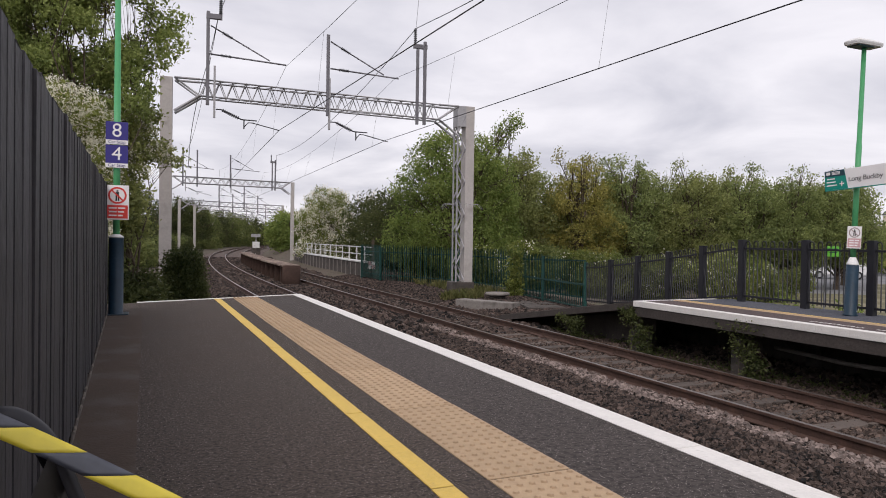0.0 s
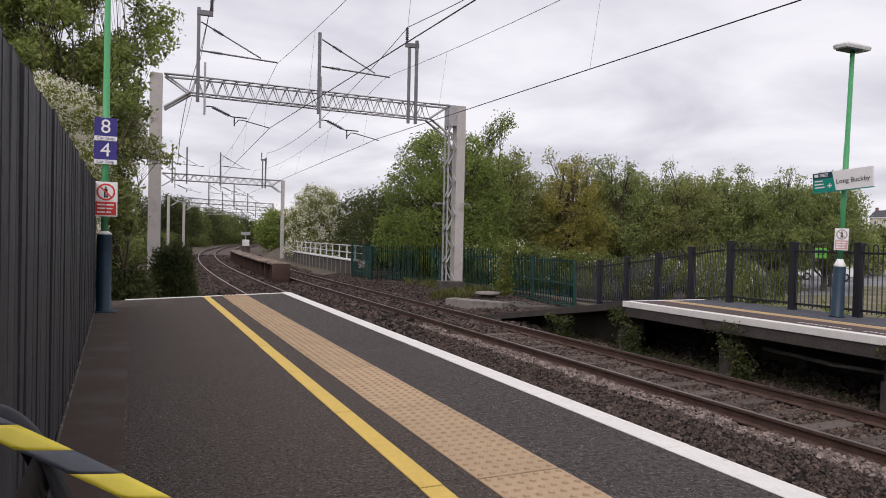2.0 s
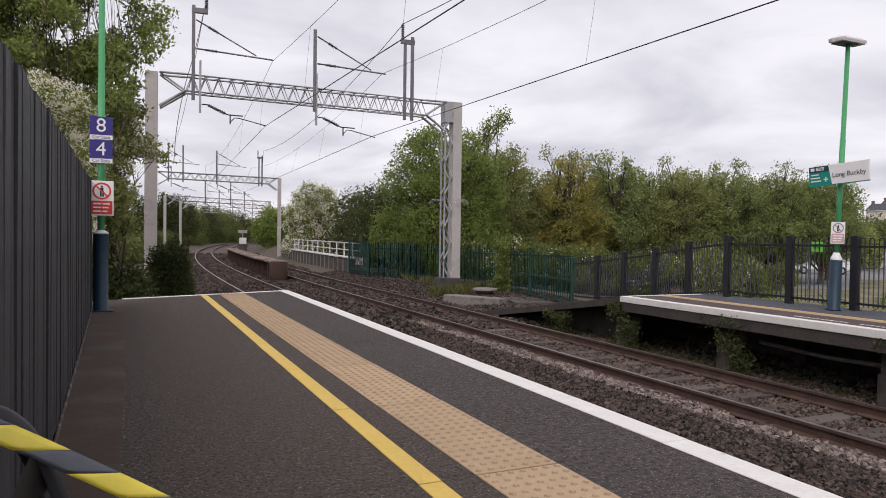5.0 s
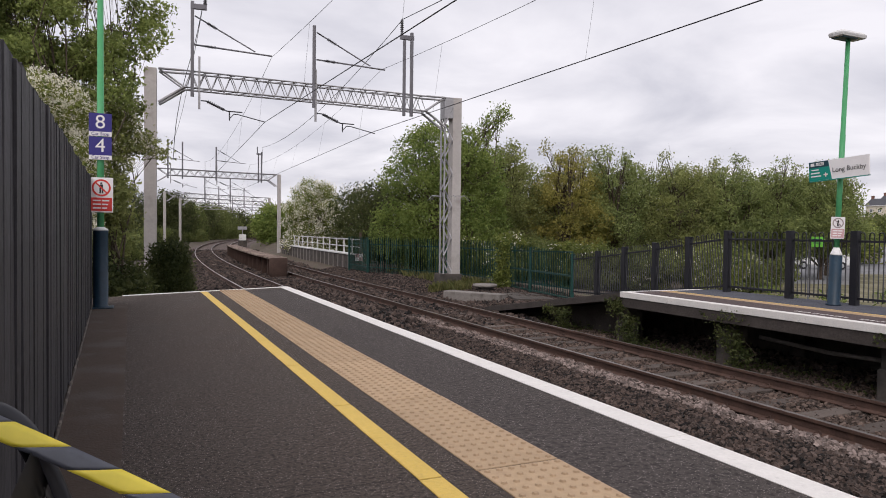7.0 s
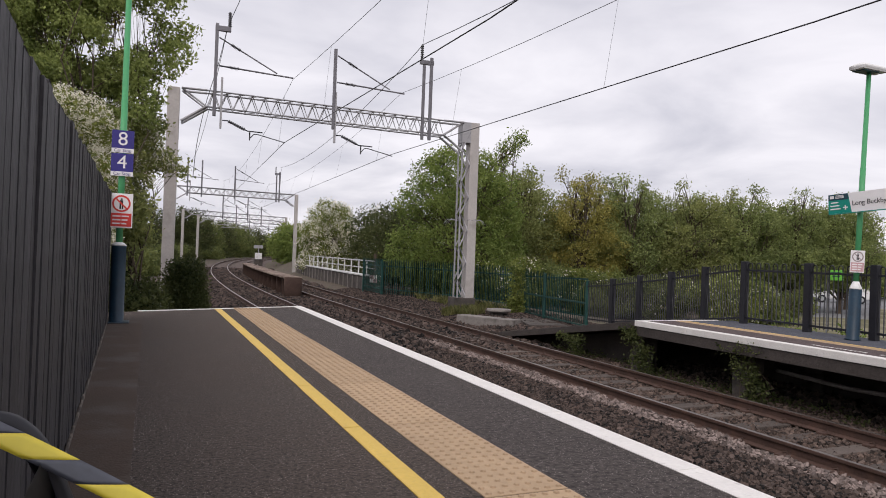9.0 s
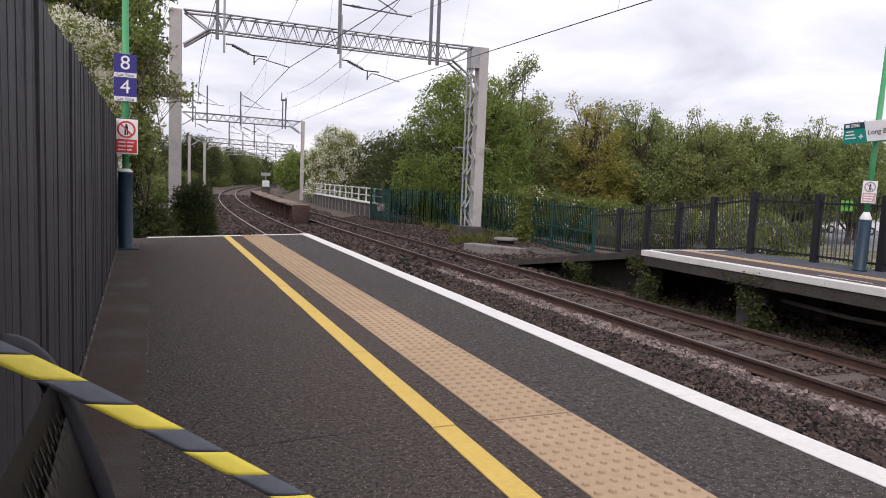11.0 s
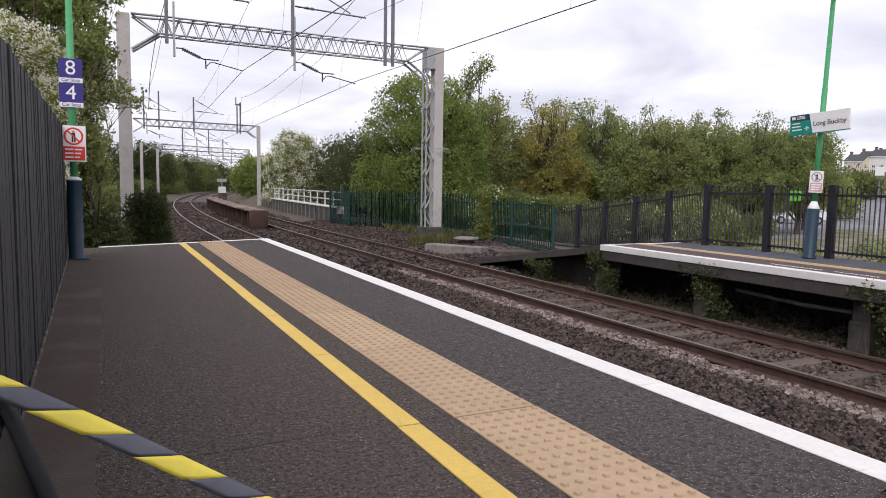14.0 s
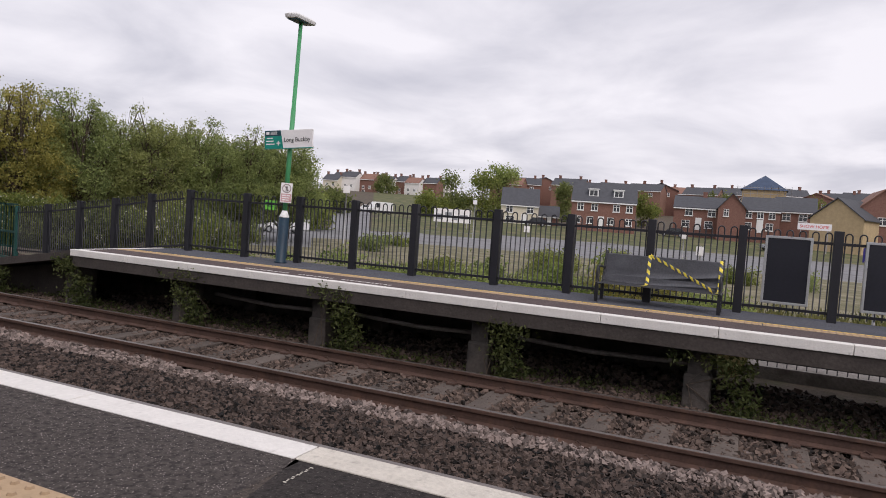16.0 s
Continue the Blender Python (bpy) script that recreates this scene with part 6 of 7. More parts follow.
# houses on the skyline
terrace = ["render_cream", "brick", "render_white", "render_white", "brick", "render_white", "render_white", "render_white", "brick", "render_white", "render_white", "brick", "render_white"]
for i, wm in enumerate(terrace):
    az = 56.2 + 0.74 * i
    dist = 240 + (i * 5) % 9
    x, y = out_at(az, dist)
    g = ground_h(x, y)
    gb = i in (3, 7, 10)
    up = 4.2 + 0.25 * (i % 3) - (i == 0) * 0.9
    house("white gabled terrace house on the hill" if "render" in wm else "brick terrace house on the hill", az, dist, 4.3 if gb else 5.4, 7, g, g + up, g + up + (1.7 if gb else 1.9), M[wm], M["slate" if i % 5 != 4 else "tile_red"], gb,
          W2((0.28, 0.72), 1.7, 0.9, 1.0) + W2((0.3,), 0.2, 1.1, 1.0), (), (0.06, 0.94) if not gb else (), None, -25, "terrace on the hill")
for i, az in enumerate((70.6, 72.2, 73.8, 75.6, 77.6, 79.7, 81.6, 82.9, 84.4, 85.8, 88.3, 92.2, 93.8, 95.4, 96.9, 98.5)):
    dist = 205 + (i * 7) % 20
    x, y = out_at(az, dist)
    g = 1.07 + (0.0625 + 0.004 * ((i * 5) % 4) / 3) * dist - 5.4
    house("brick house with a grey roof on the skyline", az, dist, 9.5, 8, g, g + 3.0, g + 5.0, M["brick"] if i % 3 else M["tile_red"], M["slate"] if i % 4 else M["tile_red"], i % 5 == 2, W2((0.25, 0.7), 1.8, 1.2, 1.0), (), (0.15, 0.8) if i % 2 else (0.4,), None, (i % 3 - 1) * 14, "houses on the skyline")
# roof frame under construction
x, y = out_at(90.3, 175)
g = 7.7
con = empty("building_shell", pose(x, y, g, 0, 0, -90), "unfinished house with blue roofing felt and scaffolding", "building")
bm = B()
tip = bm.verts.new((0, 3, 7.8))
crn = [bm.verts.new(p) for p in ((-5, -1, 4.2), (5, -1, 4.2), (5, 7, 4.2), (-5, 7, 4.2))]
for k in range(4):
    bm.faces.new((crn[k], crn[(k + 1) % 4], tip))
bm.faces.new(list(reversed(crn)))
part("roof", bm, mat("felt_blue", (0.05, 0.075, 0.13), 0.7, vary=0.3, scale=1.0), con, "blue felted pyramid roof")
bm = B(); box(bm, -4.6, -0.6, -6, 4.6, 6.6, 4.2)
part("wall", bm, M["stone_buff"], con)
bm = B()
for k in range(9):
    cyl(bm, -5.6 + 1.4 * k, -1.8, -2, 5.0, 0.05, seg=6)
for z in (1.6, 3.2, 4.6):
    tube(bm, [(-5.8, -1.8, z), (5.8, -1.8, z)], 0.05, seg=6)
part("scaffold", bm, M["galv"], con)


def billboard(az, dist, w, z0, z1, label, words=None):
    x, y = out_at(az, dist)
    top = empty("billboard", pose(x, y, 0, 0, 0, -az), label, "sign board")
    bm = B(); box(bm, -w / 2, 0, z0, w / 2, 0.1, z1, 0.02)
    part("board", bm, M["sign_white"], top)
    for k in (-0.4, 0.4):
        bm = B(); box(bm, k * w - 0.06, 0.1, z0 - 3, k * w + 0.06, 0.22, z1 - 0.1)
        part("leg", bm, M["galv"], top)
    if words:
        text_mesh(words, (z1 - z0) * 0.62, M["sign_red"], "wording", top, pose(0, -0.02, (z0 + z1) / 2, 90))
    else:
        bm = B()
        for x0, x1, q0, q1 in ((-0.42, -0.25, 0.2, 0.6), (-0.2, -0.02, 0.35, 0.75), (0.05, 0.14, 0.2, 0.5), (0.2, 0.42, 0.3, 0.6)):
            box(bm, x0 * w, -0.02, z0 + (z1 - z0) * q0, x1 * w, 0.0, z0 + (z1 - z0) * q1)
        part("print", bm, M["car_silver"], top, "grey printed shapes")
    return top


billboard(66.4, 108, 5.8, 0.0, 2.1, "large white hoarding with grey print beside the road")
billboard(93.85, 104, 4.0, 2.5, 3.4, "white banner with red wording by the new houses", "SHOW HOME")


def car(az, dist, length, height, paint, label, yaw=0.0, van=False):
    x, y = out_at(az, dist)
    top = empty("van" if van else "car", pose(x, y, ground_h(x, y) + 0.08, 0, 0, -az + yaw), label, "van" if van else "car")
    bm = B()
    L, H = length / 2, height
    prof = ([(-L, 0.35), (-L, 1.0), (-L * 0.86, 1.1), (-L * 0.55, H), (L * 0.98, H), (L, 0.35)] if van else
            [(-L, 0.35), (-L, 0.75), (-L * 0.5, 0.92), (-L * 0.22, H), (L * 0.55, H), (L * 0.9, 0.98), (L, 0.85), (L, 0.35)])
    a = [bm.verts.new((px, -0.85, pz)) for px, pz in prof]
    b = [bm.verts.new((px, 0.85, pz)) for px, pz in prof]
    bm.faces.new(a); bm.faces.new(list(reversed(b)))
    for k in range(len(prof)):
        q = (k + 1) % len(prof)
        bm.faces.new((a[k], b[k], b[q], a[q]))
    bmesh.ops.recalc_face_normals(bm, faces=bm.faces[:])
    bmesh.ops.bevel(bm, geom=bm.edges[:], offset=0.06, segments=2, affect="EDGES")
    part("body", bm, paint, top)
    bm = B()
    if van:
        box(bm, -L * 0.6, -0.87, 1.15, -L * 0.25, 0.87, H - 0.25)
    else:
        box(bm, -L * 0.28, -0.87, 0.95, L * 0.6, 0.87, H - 0.1)
    part("window", bm, M["window_glass"], top)
    for sx in (-0.62, 0.62):
        for sy in (-0.86, 0.7):
            bm = B(); tube(bm, [(sx * L, sy, 0.33), (sx * L, sy + 0.16, 0.33)], 0.33, seg=14)
            w_ = part("wheel", bm, M["sign_black"], top)
            bm = B(); tube(bm, [(sx * L, sy - 0.01, 0.33), (sx * L, sy + 0.17, 0.33)], 0.19, seg=12)
            part("rim", bm, M["alu"], w_)
    return top


car(51.4, 94, 4.2, 1.5, M["car_silver"], "silver car on the road behind the station", 15)
car(52.6, 66, 4.8, 2.1, M["car_white"], "white van parked beside the road", 20, True)
car(60.4, 128, 4.8, 2.2, M["car_white"], "white van coming down the road", 35, True)
car(59.2, 150, 4.2, 1.45, M["car_white"], "white car on the road up the hill", 0)
car(91.4, 112, 4.3, 1.6, M["car_silver"], "silver car parked by the brick houses", 8)
car(73.2, 122, 4.2, 1.5, M["car_dark"], "dark car outside the cream house", 5)
car(84.0, 122, 4.2, 1.5, M["car_dark"], "dark car in front of the brick house", 0)

# trees of the town
for i, (az, dist, h, w, leaf) in enumerate([(66.6, 140, 9.5, 9, "leaf_dark"), (68.6, 138, 9.5, 9, "leaf_oak"), (70.2, 142, 11.5, 8, "leaf_ash"), (75.3, 170, 9.5, 7, "leaf_dark"), (87.1, 172, 13.2, 6, "leaf_dark"),
                                            (60.8, 232, 6, 8, "leaf_dark"), (94.4, 190, 8, 9, "leaf_oak"), (97.8, 180, 9, 8, "leaf_dark"), (56.6, 120, 3.5, 7, "leaf_dark"), (54.6, 80, 3.0, 7, "leaf_oak"), (81.8, 165, 7.5, 6, "leaf_oak"), (64.6, 130, 5, 7, "leaf_oak")]):
    x, y = out_at(az, dist)
    g = ground_h(x, y)
    tree("town_tree", "rounded green tree between the houses", pose(x, y, g), h, lobes_box(300 + i, -w / 2, w / 2, -w / 3, w / 3, 0.8, h * 0.9, 14, w * 0.15, w * 0.25), leaf, 3600, 0.25, 320 + i, 0.2, 0, "tree", 1, "town trees")
# thin posts about the car park
for az, dist, h in ((84.9, 62, 3.0), (86.2, 45, 2.2), (72.6, 60, 2.4), (68.2, 88, 5.0), (57.6, 52, 4.5), (63.6, 70, 3.0)):
    x, y = out_at(az, dist)
    g = ground_h(x, y)
    t_ = empty("sign_pole", pose(x, y, g, 0, 0, -az), "thin grey pole with a small plate in the car park", "pole", "car park poles")
    bm = B(); cyl(bm, 0, 0, -0.1, h, 0.05, seg=8)
    part("pole", bm, M["galv"], t_)
    bm = B(); box(bm, -0.25, -0.08, h - 0.6, 0.25, -0.05, h - 0.05, 0.01)
    part("plate", bm, M["sign_white"], t_)

# ---------------------------------------------------------------- behind the railing
gs = empty("green_sign", pose(8.78, 9.43, 0, 0, 0, -40), "small bright green notice on a grey post behind the railing", "sign")
bm = B(); cyl(bm, -0.06, 0, -1.2, 1.1, 0.014, seg=8)
part("post", bm, M["galv"], gs)
bm = B(); box(bm, -0.05, -0.04, 0.93, 0.19, -0.025, 1.12, 0.004)
gb_ = part("board", bm, M["sign_green"], gs)
bm = B(); box(bm, -0.02, -0.045, 1.06, 0.15, -0.04, 1.08); box(bm, 0.0, -0.045, 1.0, 0.13, -0.04, 1.015)
part("lettering_bars", bm, M["sign_dark"], gb_)

def weeds(name, label, region, count, height, leaf, seed, zfun):
    rng = np.random.default_rng(seed)
    x0, x1, y0, y1 = region
    px = x0 + (x1 - x0) * rng.random(count)
    py = y0 + (y1 - y0) * rng.random(count)
    keep = np.array([noise.noise((a * 0.9, b * 0.9, seed)) > -0.15 for a, b in zip(px, py)])
    px, py = px[keep], py[keep]
    n = len(px)
    pz = np.array([zfun(a, b) for a, b in zip(px, py)])
    h = height * (0.4 + 0.9 * rng.random(n))
    a = rng.random(n) * 6.283
    dx, dy = np.cos(a), np.sin(a)
    lean = rng.normal(size=(n, 2)) * 0.3 * h[:, None]
    w = 0.012 + 0.012 * rng.random(n)
    v = np.stack([np.stack([px - dx * w, py - dy * w, pz], 1), np.stack([px + dx * w, py + dy * w, pz], 1), np.stack([px + lean[:, 0] * 0.4 + dx * w, py + lean[:, 1] * 0.4 + dy * w, pz + h * 0.6], 1), np.stack([px + lean[:, 0], py + lean[:, 1], pz + h], 1)], 1).reshape(-1, 3)
    i = np.arange(n) * 4
    f = np.concatenate([np.stack([i, i + 1, i + 2], 1), np.stack([i, i + 2, i + 3], 1)])
    return tagged(new(name, from_arrays(name, v, f, M[leaf])), label, "weeds", kind="stuff")


weeds("tall_grass", "tall dry grass and stalks behind the railing", (12.0, 26, -12, 0.4), 9000, 0.6, "grass_blade", 32, lambda x, y: ground_h(x, y))
weeds("tall_grass", "tall dry grass and stalks behind the railing", (8.9, 26, 0.4, 15), 25000, 0.6, "grass_blade", 31, lambda x, y: ground_h(x, y))
for i, (x, y, h, leaf) in enumerate([(10.2, 9.6, 0.8, "leaf_bright"), (11.4, 5.2, 1.4, "leaf_ash"), (10.3, 3.4, 1.7, "leaf_bright"), (10.0, 2.2, 1.9, "leaf_gold"), (11.0, 11.4, 1.1, "leaf_bright"), (13.2, 7.4, 1.0, "leaf_ash"), (10.6, 13.6, 2.1, "leaf_oak"), (12.4, 4.2, 1.2, "leaf_ash"), (13.6, 2.6, 1.1, "leaf_gold"), (11.8, 1.0, 1.3, "leaf_ash"), (14.8, 5.0, 1.2, "leaf_oak"), (12.0, 8.8, 1.3, "leaf_ash"), (16.2, 9.0, 1.3, "leaf_oak"), (15.5, 1.2, 1.1, "leaf_ash"), (18.0, 4.0, 1.3, "leaf_dark")] ):
    g = ground_h(x, y)
    tree("bramble", "straggly bramble and elder growing behind the railing", pose(x, y, g), h, lobes_box(400 + i, -0.9, 0.9, -0.7, 0.7, 0.2, h * 0.85, 10, 0.22, 0.4), leaf, 3200, 0.045, 420 + i, 0.03, 300 if i in (0, 5, 6) else 0, "bush", 4, "brambles")

rng2 = random.Random(44)
for i in range(16):
    x, y = out_at(rng2.uniform(58, 100), rng2.uniform(24, 56))
    g = ground_h(x, y)
    h = rng2.uniform(0.7, 1.5)
    tree("scrub_bush", "low scrub growing on the rough verge", pose(x, y, g), h, lobes_box(600 + i, -1.3, 1.3, -0.9, 0.9, 0.1, h * 0.8, 9, 0.3, 0.55), ("leaf_olive", "leaf_oak", "leaf_wood")[i % 3], 2600, 0.07, 640 + i, 0.03, 0, "bush", 3, "scrub")

weeds("tall_grass", "tangled dry stalks close behind the railing", (8.9, 12.8, 0.4, 9.0), 15000, 0.55, "straw", 37, lambda x, y: ground_h(x, y))
weeds("grass_tufts", "yellowish grass tufts round the mast footing", (7.2, 8.3, 22.6, 24.1), 900, 0.3, "grass_blade", 35, lambda x, y: ground_h(x, y) + 0.02)
weeds("grass_tufts", "thin weeds along the foot of the palisade", (8.6, 10.2, 24.5, 33.0), 1500, 0.28, "grass_blade", 36, lambda x, y: ground_h(x, y) + 0.02)

# ---------------------------------------------------------------- ivy and weeds under the far platform
for i, (y, x, top, w) in enumerate([(12.0, 6.30, -0.14, 0.32), (9.25, 6.35, -0.10, 0.42), (6.25, 6.3, -0.06, 0.40), (3.55, 6.35, -0.2, 0.34), (0.62, 6.4, -0.3, 0.30), (14.2, 6.3, -0.52, 0.34), (-1.6, 6.4, -0.5, 0.4)]):
    iv = empty("ivy", pose(x, y, -0.10), "ivy climbing a pier to the platform edge", "ivy", "ivy clumps")
    rng = np.random.default_rng(500 + i)
    lob = [(-0.03, rng.normal() * 0.2, top - 0.05 - 0.06 * (k % 2), 0.07, w * 0.8, 0.06) for k in range(3)]
    lob += [(0.0, -0.16 - 0.04 * k + rng.normal() * 0.09, top - 0.06 - 0.14 * k, 0.08 + 0.015 * k, w * (0.72 - 0.05 * k), 0.10) for k in range(7)]
    lob += [(0.05, rng.normal() * 0.5, -1.12, 0.16, 0.35, 0.06) for k in range(3)]
    v, f = leaf_cloud(rng, lob, 1700, 0.032)
    lv = new("leaves", from_arrays("leaves", v, f, M["ivy"])); lv.parent = iv
    for k in range(2):
        bm = B(); tube(bm, [(0.0, rng.normal() * 0.2, -1.2), (0.03, rng.normal() * 0.2, -0.7), (0.0, rng.normal() * 0.15, top - 0.12)], 0.008, 0.004, 5)
        part("stem", bm, M["bark"], iv)
v, f = leaf_cloud(np.random.default_rng(77), [(6.75 + 0.15 * math.sin(k), -4 + k * 0.85, -1.12, 0.26, 0.45, 0.06) for k in range(24)], 5500, 0.03)
tagged(new("ground_ivy", from_arrays("ground_ivy", v, f, M["ivy"])), "ivy and weeds trailing over the ballast edge", "ivy", kind="stuff")


# ---------------------------------------------------------------- benches
def bench(m, label, length=1.78, arms=True, sunk=0.0):
    """Slotted steel bench: runs along +x, faces -y."""
    top = empty("bench", m, label, "bench", "platform benches")
    prof = [(-0.42, 0.435), (-0.36, 0.45), (-0.05, 0.43), (0.02, 0.45), (0.06, 0.55), (0.12, 0.74), (0.155, 0.845)]
    if arms:
        prof += [(0.16, 0.86), (0.19, 0.87)]
    bm = B()
    a = [bm.verts.new((-length / 2, py, pz)) for py, pz in prof]
    b = [bm.verts.new((length / 2, py, pz)) for py, pz in prof]
    for k in range(len(prof) - 1):
        bm.faces.new((a[k], b[k], b[k + 1], a[k + 1]))
    bmesh.ops.solidify(bm, geom=bm.faces[:], thickness=0.004)
    bmesh.ops.recalc_face_normals(bm, faces=bm.faces[:])
    part("sheet", bm, M["bench_metal"] if arms else M["bench_brown"], top, "slotted grey steel sheet")
    # rows of short staggered slots up the back
    bm = B()
    slots = 0 if arms else 1
    y0, z0, y1, z1 = 0.064, 0.565, 0.150, 0.83
    up = Vector((0, y1 - y0, z1 - z0)).normalized()
    out = Vector((0, -up.z, up.y))
    for i in range((int(length / 0.017) - 4) * slots):
        for j in range(8):
            c0 = Vector((-length / 2 + 0.045 + i * 0.017, y0, z0)) + up * (0.018 + j * 0.036 + (0.018 if i % 2 else 0)) + out * 0.0012
            if c0.z > z1 - 0.02:
                continue
            vs = [bm.verts.new(c0 + Vector((sx, 0, 0)) + up * sz) for sx, sz in ((-0.003, -0.011), (0.003, -0.011), (0.003, 0.011), (-0.003, 0.011))]
            bm.faces.new(vs)
    if slots:
        tagged(part("perforation", bm, M["sign_black"], top, "dark slots through the sheet"), kind="stuff")
    else:
        bm.free()
    for sx in (-length / 2, length / 2):
        bm = B()
        tube(bm, bezier([(sx, -0.44, 0.43), (sx, -0.05, 0.42), (sx, 0.045, 0.50), (sx, 0.095, 0.666), (sx, 0.126, 0.759), (sx, 0.154, 0.833), (sx, 0.178, 0.873), (sx, 0.213, 0.895), (sx, 0.26, 0.88)], 5), 0.0175, seg=12)
        part("end_frame", bm, M["black_metal"], top)
        if not arms:
            continue
        bm = B(); tube(bm, bezier([(sx, 0.10, 0.64), (sx, -0.2, 0.68), (sx, -0.42, 0.66), (sx, -0.45, 0.45)], 5), 0.018, seg=8)
        part("armrest", bm, M["black_metal"], top)
    for sx in (-length / 2, length / 2):
        for py in (-0.4, 0.02):
            bm = B(); box(bm, sx - 0.025, py - 0.025, sunk, sx + 0.025, py + 0.025, 0.44, 0.006)
            part("leg", bm, M["black_metal"], top)
    bm = B(); box(bm, -0.02, -0.4, 0.40, 0.02, 0.03, 0.425)
    part("brace", bm, M["black_metal"], top)
    return top


def tape(pts, width, label, stripe=0.11, side=Vector((0, 0, 1)), lead=0.0, slant=None, bulge=Vector()):
    """Striped barrier tape along points: slanted yellow lengths on a dark band."""
    top = empty("barrier_tape", pose(0, 0, 0), label, "tape", "barrier tapes")
    P = [Vector(p) for p in bezier(pts, 8)]
    acc = [0.0]
    for a, b in zip(P, P[1:]):
        acc.append(acc[-1] + (b - a).length)
    def at(s):
        s = min(max(s, 0.0), acc[-1])
        k = max(i for i in range(len(acc)) if acc[i] <= s + 1e-9)
        k = min(k, len(P) - 2)
        return P[k].lerp(P[k + 1], (s - acc[k]) / max(1e-6, acc[k + 1] - acc[k]))
    s, k = lead - stripe, 0
    whole = stripe
    slant = -0.8 * width if slant is None else slant
    while s < acc[-1]:
        stripe = whole * (1.03 if k % 2 else 0.97)
        bm = B()
        rows = []
        for i in range(7):
            s0 = s + stripe * i / 6
            rows.append([bm.verts.new(at(s0 + slant * v) + side * (width * v) + bulge * (1 - 4 * v * v)) for v in (-0.5, -0.25, 0.0, 0.25, 0.5)])
        for a, b in zip(rows, rows[1:]):
            for c in range(4):
                if (b[c].co - a[c].co).length + (b[c + 1].co - a[c + 1].co).length > 1e-5:
                    bm.faces.new((a[c], b[c], b[c + 1], a[c + 1])).smooth = True
        bmesh.ops.remove_doubles(bm, verts=bm.verts[:], dist=1e-6)
        bmesh.ops.solidify(bm, geom=bm.faces[:], thickness=0.0008)
        part("yellow_length" if k % 2 else "black_length", bm, M["tape_yellow" if k % 2 else "tape_black"], top)
        s += stripe
        k += 1
    return top


# far platform bench, taped off, against the railing
bench(pose(8.14, 1.58, -0.205, 0, 0, -90), "dark slotted steel bench taped off on the far platform", 1.70, True, 0.16)
tape([(8.31, 1.77, 0.68), (8.24, 1.77, 0.55), (8.13, 1.77, 0.27), (7.71, 1.77, 0.25)], 0.05, "yellow and black tape round the far bench", 0.06, Vector((0, 1, 0)))
tape([(8.26, 1.76, 0.68), (8.05, 1.27, 0.47), (7.71, 0.80, 0.265)], 0.05, "yellow and black tape slanting across the far bench", 0.06, Vector((0, 0, 1)))
tape([(8.31, 0.76, 0.69), (8.24, 0.76, 0.55), (8.13, 0.76, 0.27), (7.71, 0.76, 0.25)], 0.05, "yellow and black tape round the bench end", 0.06, Vector((0, 1, 0)))
# near bench beside the board fence
bench(pose(-2.839, 0.70, -0.02, 0, 0, 90), "dark slotted steel bench beside the board fence", 1.8, False)
tape([(-3.11, 1.565, 0.905), (-3.03, 1.565, 0.859), (-2.93, 1.565, 0.797), (-2.83, 1.565, 0.732), (-2.69, 1.565, 0.637), (-2.55, 1.565, 0.542), (-2.40, 1.565, 0.44)], 0.032,
     "yellow and black barrier tape tied round the near bench", 0.0785, Vector((0.42, 0.45, 0.74)), 0.072, 0.066, Vector((0, -0.002, 0)))


# ---------------------------------------------------------------- poster cases
for y0 in (0.21, -1.04):
    ps_ = empty("poster_case", pose(8.40, y0, 0, 0, 0, -90), "dark empty poster case in an aluminium frame on the railing", "poster case", "poster cases")
    w, z0, z1 = 0.61, 0.14, 1.11
    bm = B(); box(bm, 0.02, 0, z0 + 0.02, w - 0.02, 0.03, z1 - 0.02)
    part("panel", bm, M["poster_dark"], ps_, "dark glazed panel")
    for nm, q in (("frame_side", (0, -0.012, z0, 0.035, 0.045, z1)), ("frame_side", (w - 0.035, -0.012, z0, w, 0.045, z1)), ("frame_rail", (0.03, -0.012, z0, w - 0.03, 0.045, z0 + 0.035)), ("frame_rail", (0.03, -0.012, z1 - 0.035, w - 0.03, 0.045, z1))):
        bm = B(); box(bm, *q, 0.004)
        part(nm, bm, M["alu"], ps_)
bs = empty("blue_sign", pose(14.0, -2.0, -1.2, 0, 0, -98), "small blue sign on a post in the car park", "sign")
bm = B(); box(bm, -0.3, 0, 1.9, 0.3, 0.02, 2.2, 0.004)
part("board", bm, M["sign_blue"], bs)
bm = B(); cyl(bm, 0, 0.04, -0.3, 2.2, 0.03, seg=8)
part("post", bm, M["galv"], bs)

# lineside clutter
lc = empty("concrete_trough", pose(7.30, 20.45, -0.95, 0, 0, -62), "low concrete block and lid beside the mast", "concrete block")
bm = B(); box(bm, -1.1, -0.25, -0.3, 1.1, 0.25, 0.14, 0.03)
part("block", bm, M["concrete"], lc)
lc2 = empty("inspection_cover", pose(8.55, 22.1, -0.98), "round pale concrete cover on a low drum", "cover")
bm = B(); lathe(bm, [(0.28, -0.3), (0.28, 0.20)], 20)
part("drum", bm, M["dark_concrete"], lc2)
bm = B(); lathe(bm, [(0.42, 0.20), (0.44, 0.23), (0.42, 0.29)], 20)
part("lid", bm, M["concrete"], lc2)
slabs = empty("concrete_paving", pose(0, 0, 0), "worn concrete slabs laid level beside the mast", "paving")
srng = random.Random(71)
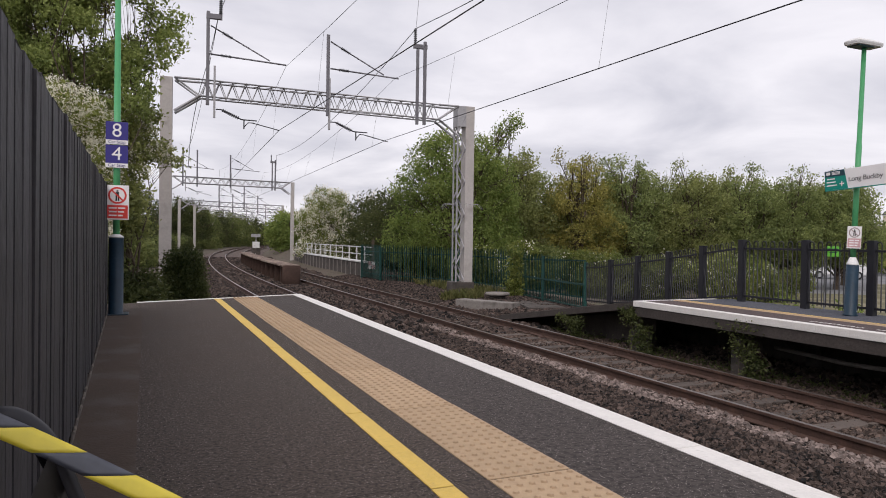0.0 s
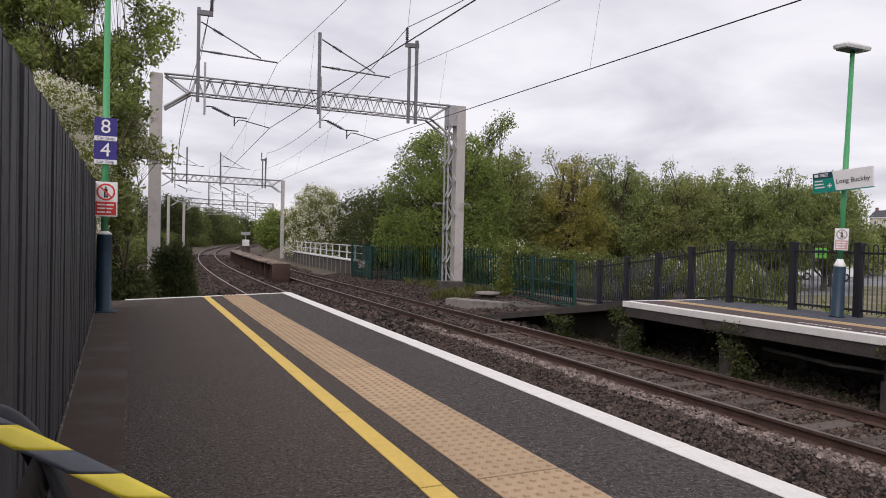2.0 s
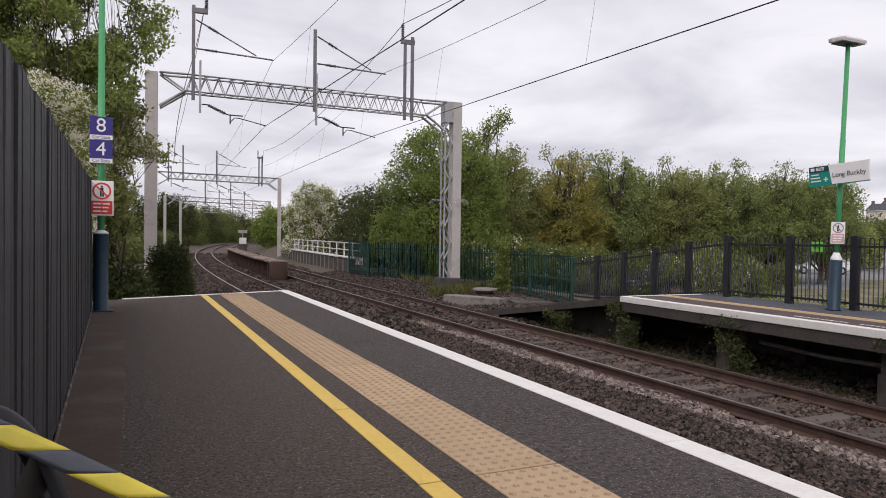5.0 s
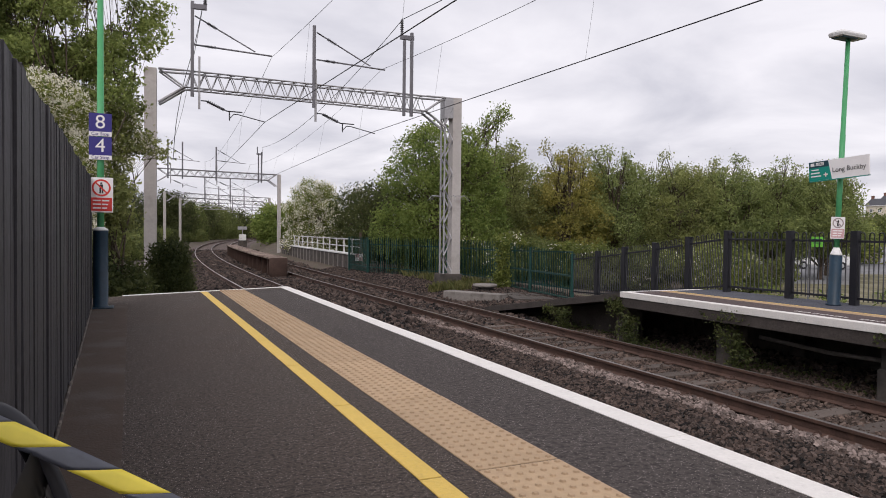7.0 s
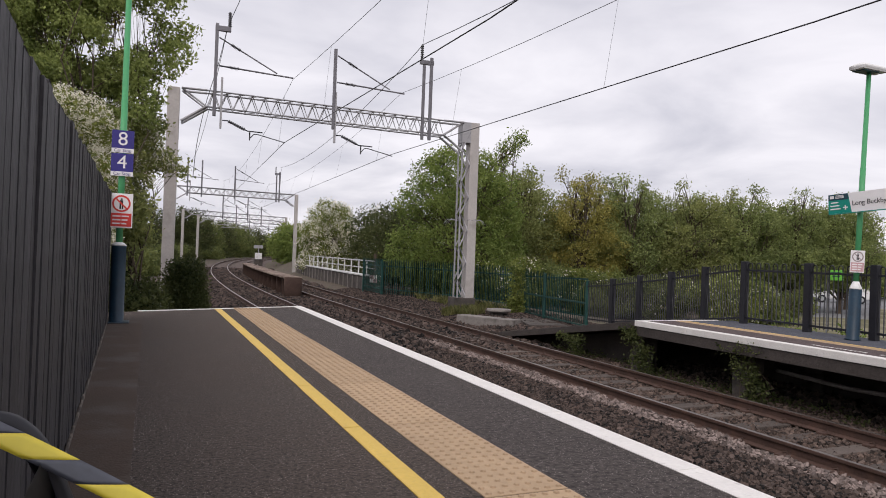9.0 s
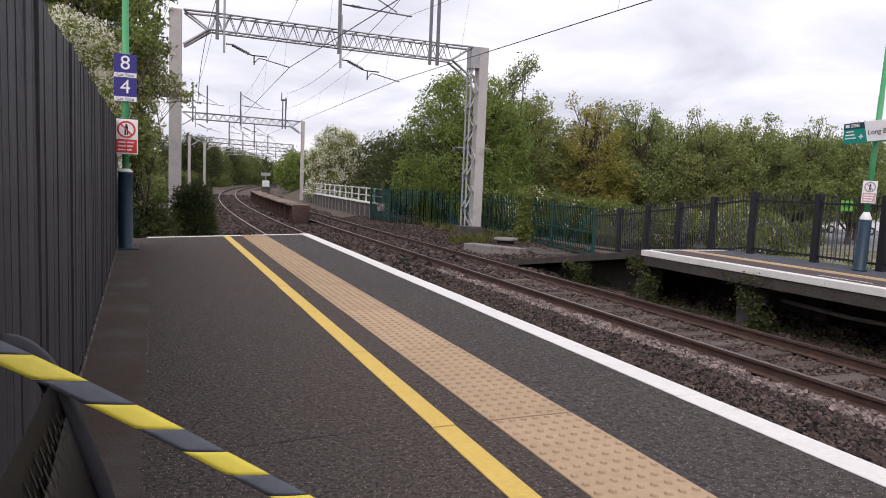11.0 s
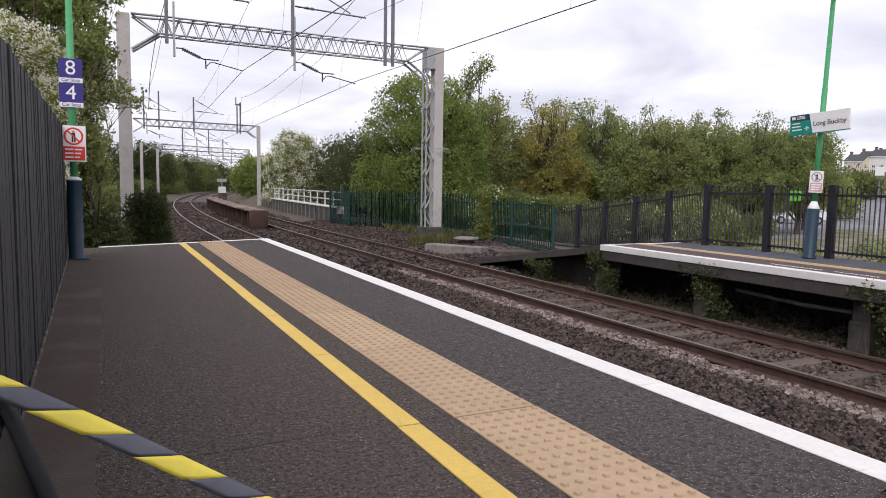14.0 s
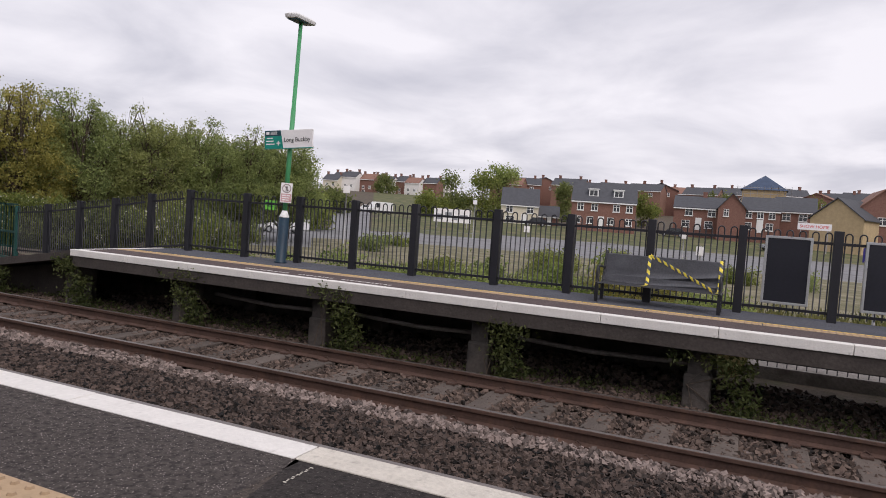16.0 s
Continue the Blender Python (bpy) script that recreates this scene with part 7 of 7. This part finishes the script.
for k, (sx, sy, sw, sl) in enumerate(((7.95, 20.1, 0.62, 0.95), (8.60, 20.2, 0.60, 0.9), (9.25, 20.3, 0.62, 0.85), (8.0, 21.1, 0.62, 0.9), (8.68, 21.15, 0.62, 0.85), (9.3, 21.3, 0.6, 0.9), (8.3, 19.15, 0.62, 0.9), (8.98, 19.2, 0.62, 0.9))):
    bm = B(); box(bm, -sw / 2, -sl / 2, -0.12, sw / 2, sl / 2, 0.0, 0.012)
    part("slab", bm, M["dark_concrete"], slabs, m=pose(sx, sy, -0.90 + srng.uniform(-0.015, 0.02), srng.uniform(-1, 1), srng.uniform(-1, 1), -12 + srng.uniform(-4, 4)))
tree("climbing_shrub", "leafy green shrub growing up the palisade", pose(9.72, 23.0, -1.05), 1.9, [(0, 0, 0.35, 0.36, 0.25, 0.35), (0.05, 0, 0.8, 0.25, 0.2, 0.3), (-0.05, 0, 1.25, 0.2, 0.18, 0.3), (0.08, 0, 1.65, 0.2, 0.2, 0.25), (-0.12, 0, 1.8, 0.16, 0.2, 0.16)], "leaf_oak", 2400, 0.05, 333, 0.025, 0, "bush", 2)
bm = B(); box(bm, 0, -0.02, 0.84, 1, 0.03, 0.90); box(bm, 0, -0.02, 0.10, 1, 0.03, 0.15)
ga, gb2 = Vector((10.05, 23.0, -0.97)), Vector((9.4, 18.05, -0.88))
part("gate_rail", bm, M["palisade"], pal, m=Matrix.Translation(ga) @ Matrix.Rotation(math.atan2(gb2.y - ga.y, gb2.x - ga.x), 4, "Z") @ Matrix.Diagonal(((gb2 - ga).length, 1, 0.92, 1)))
ws = empty("warning_marker", pose(10.0, 23.6, -1.0, 0, 0, -20), "red and white striped marker by the palisade", "marker")
for k in range(3):
    bm = B(); box(bm, -0.16 + 0.12 * k, -0.02, 0.05, -0.10 + 0.12 * k, 0.0, 0.5)
    part("stripe", bm, M["sign_paled_red"] if k != 1 else M["sign_white"], ws)
rw = empty("red_white_board", pose(8.45, 36.6, -0.5, 0, 0, -10), "red and white chequered board at the bridge end", "sign")
for i in range(2):
    for j in range(2):
        bm = B(); box(bm, -0.2 + 0.2 * i, -0.02, 0.2 * j, 0.2 * i, 0.0, 0.2 + 0.2 * j)
        part("square", bm, M["sign_paled_red"] if (i + j) % 2 else M["sign_white"], rw)
tp = empty("timber_post", pose(8.95, 38.0, -1.1), "weathered timber post beyond the end of the handrail", "post")
bm = B(); box(bm, -0.07, -0.07, 0.0, 0.07, 0.07, 2.15, 0.015)
part("shaft", bm, M["bark"], tp)
sb = empty("lineside_cabinet", pose(10.2, 92.0, -0.75), "pale lineside cabinet with a sign above", "cabinet")
bm = B(); box(bm, -0.4, -0.4, 0.52, 0.4, 0.4, 1.3, 0.03)
part("body", bm, M["white_metal"], sb)
bm = B(); box(bm, -0.5, -0.5, -0.4, 0.5, 0.5, 0.52, 0.04)
part("plinth", bm, M["dark_concrete"], sb, "dark brick plinth")
bm = B(); box(bm, -0.6, -0.05, 1.9, 0.55, 0.05, 2.3); box(bm, -0.05, 0, 1.0, 0.05, 0.06, 2.0)
part("sign", bm, M["galv"], sb)

st = empty("stair_railing", pose(9.2, -1.0, -0.95, 0, 0, -90), "black railing of the steps below the far platform", "railing")
for z in (0.12, 0.62):
    bm = B(); box(bm, -1.2, -0.012, z, 1.2, 0.012, z + 0.03)
    part("rail", bm, M["black_metal"], st)
for k in range(18):
    bm = B(); cyl(bm, -1.15 + 0.135 * k, 0, 0.05, 0.65, 0.009, seg=6)
    part("bar", bm, M["black_metal"], st)
bm = B(); tube(bm, [(-1.2, -0.3, 0.25), (1.2, -0.3, 0.75)], 0.02)
part("handrail", bm, M["black_metal"], st)
bm = B(); box(bm, -1.3, 0.1, -0.3, 1.3, 2.5, 0.02)
part("landing", bm, M["concrete"], st, "pale concrete landing")
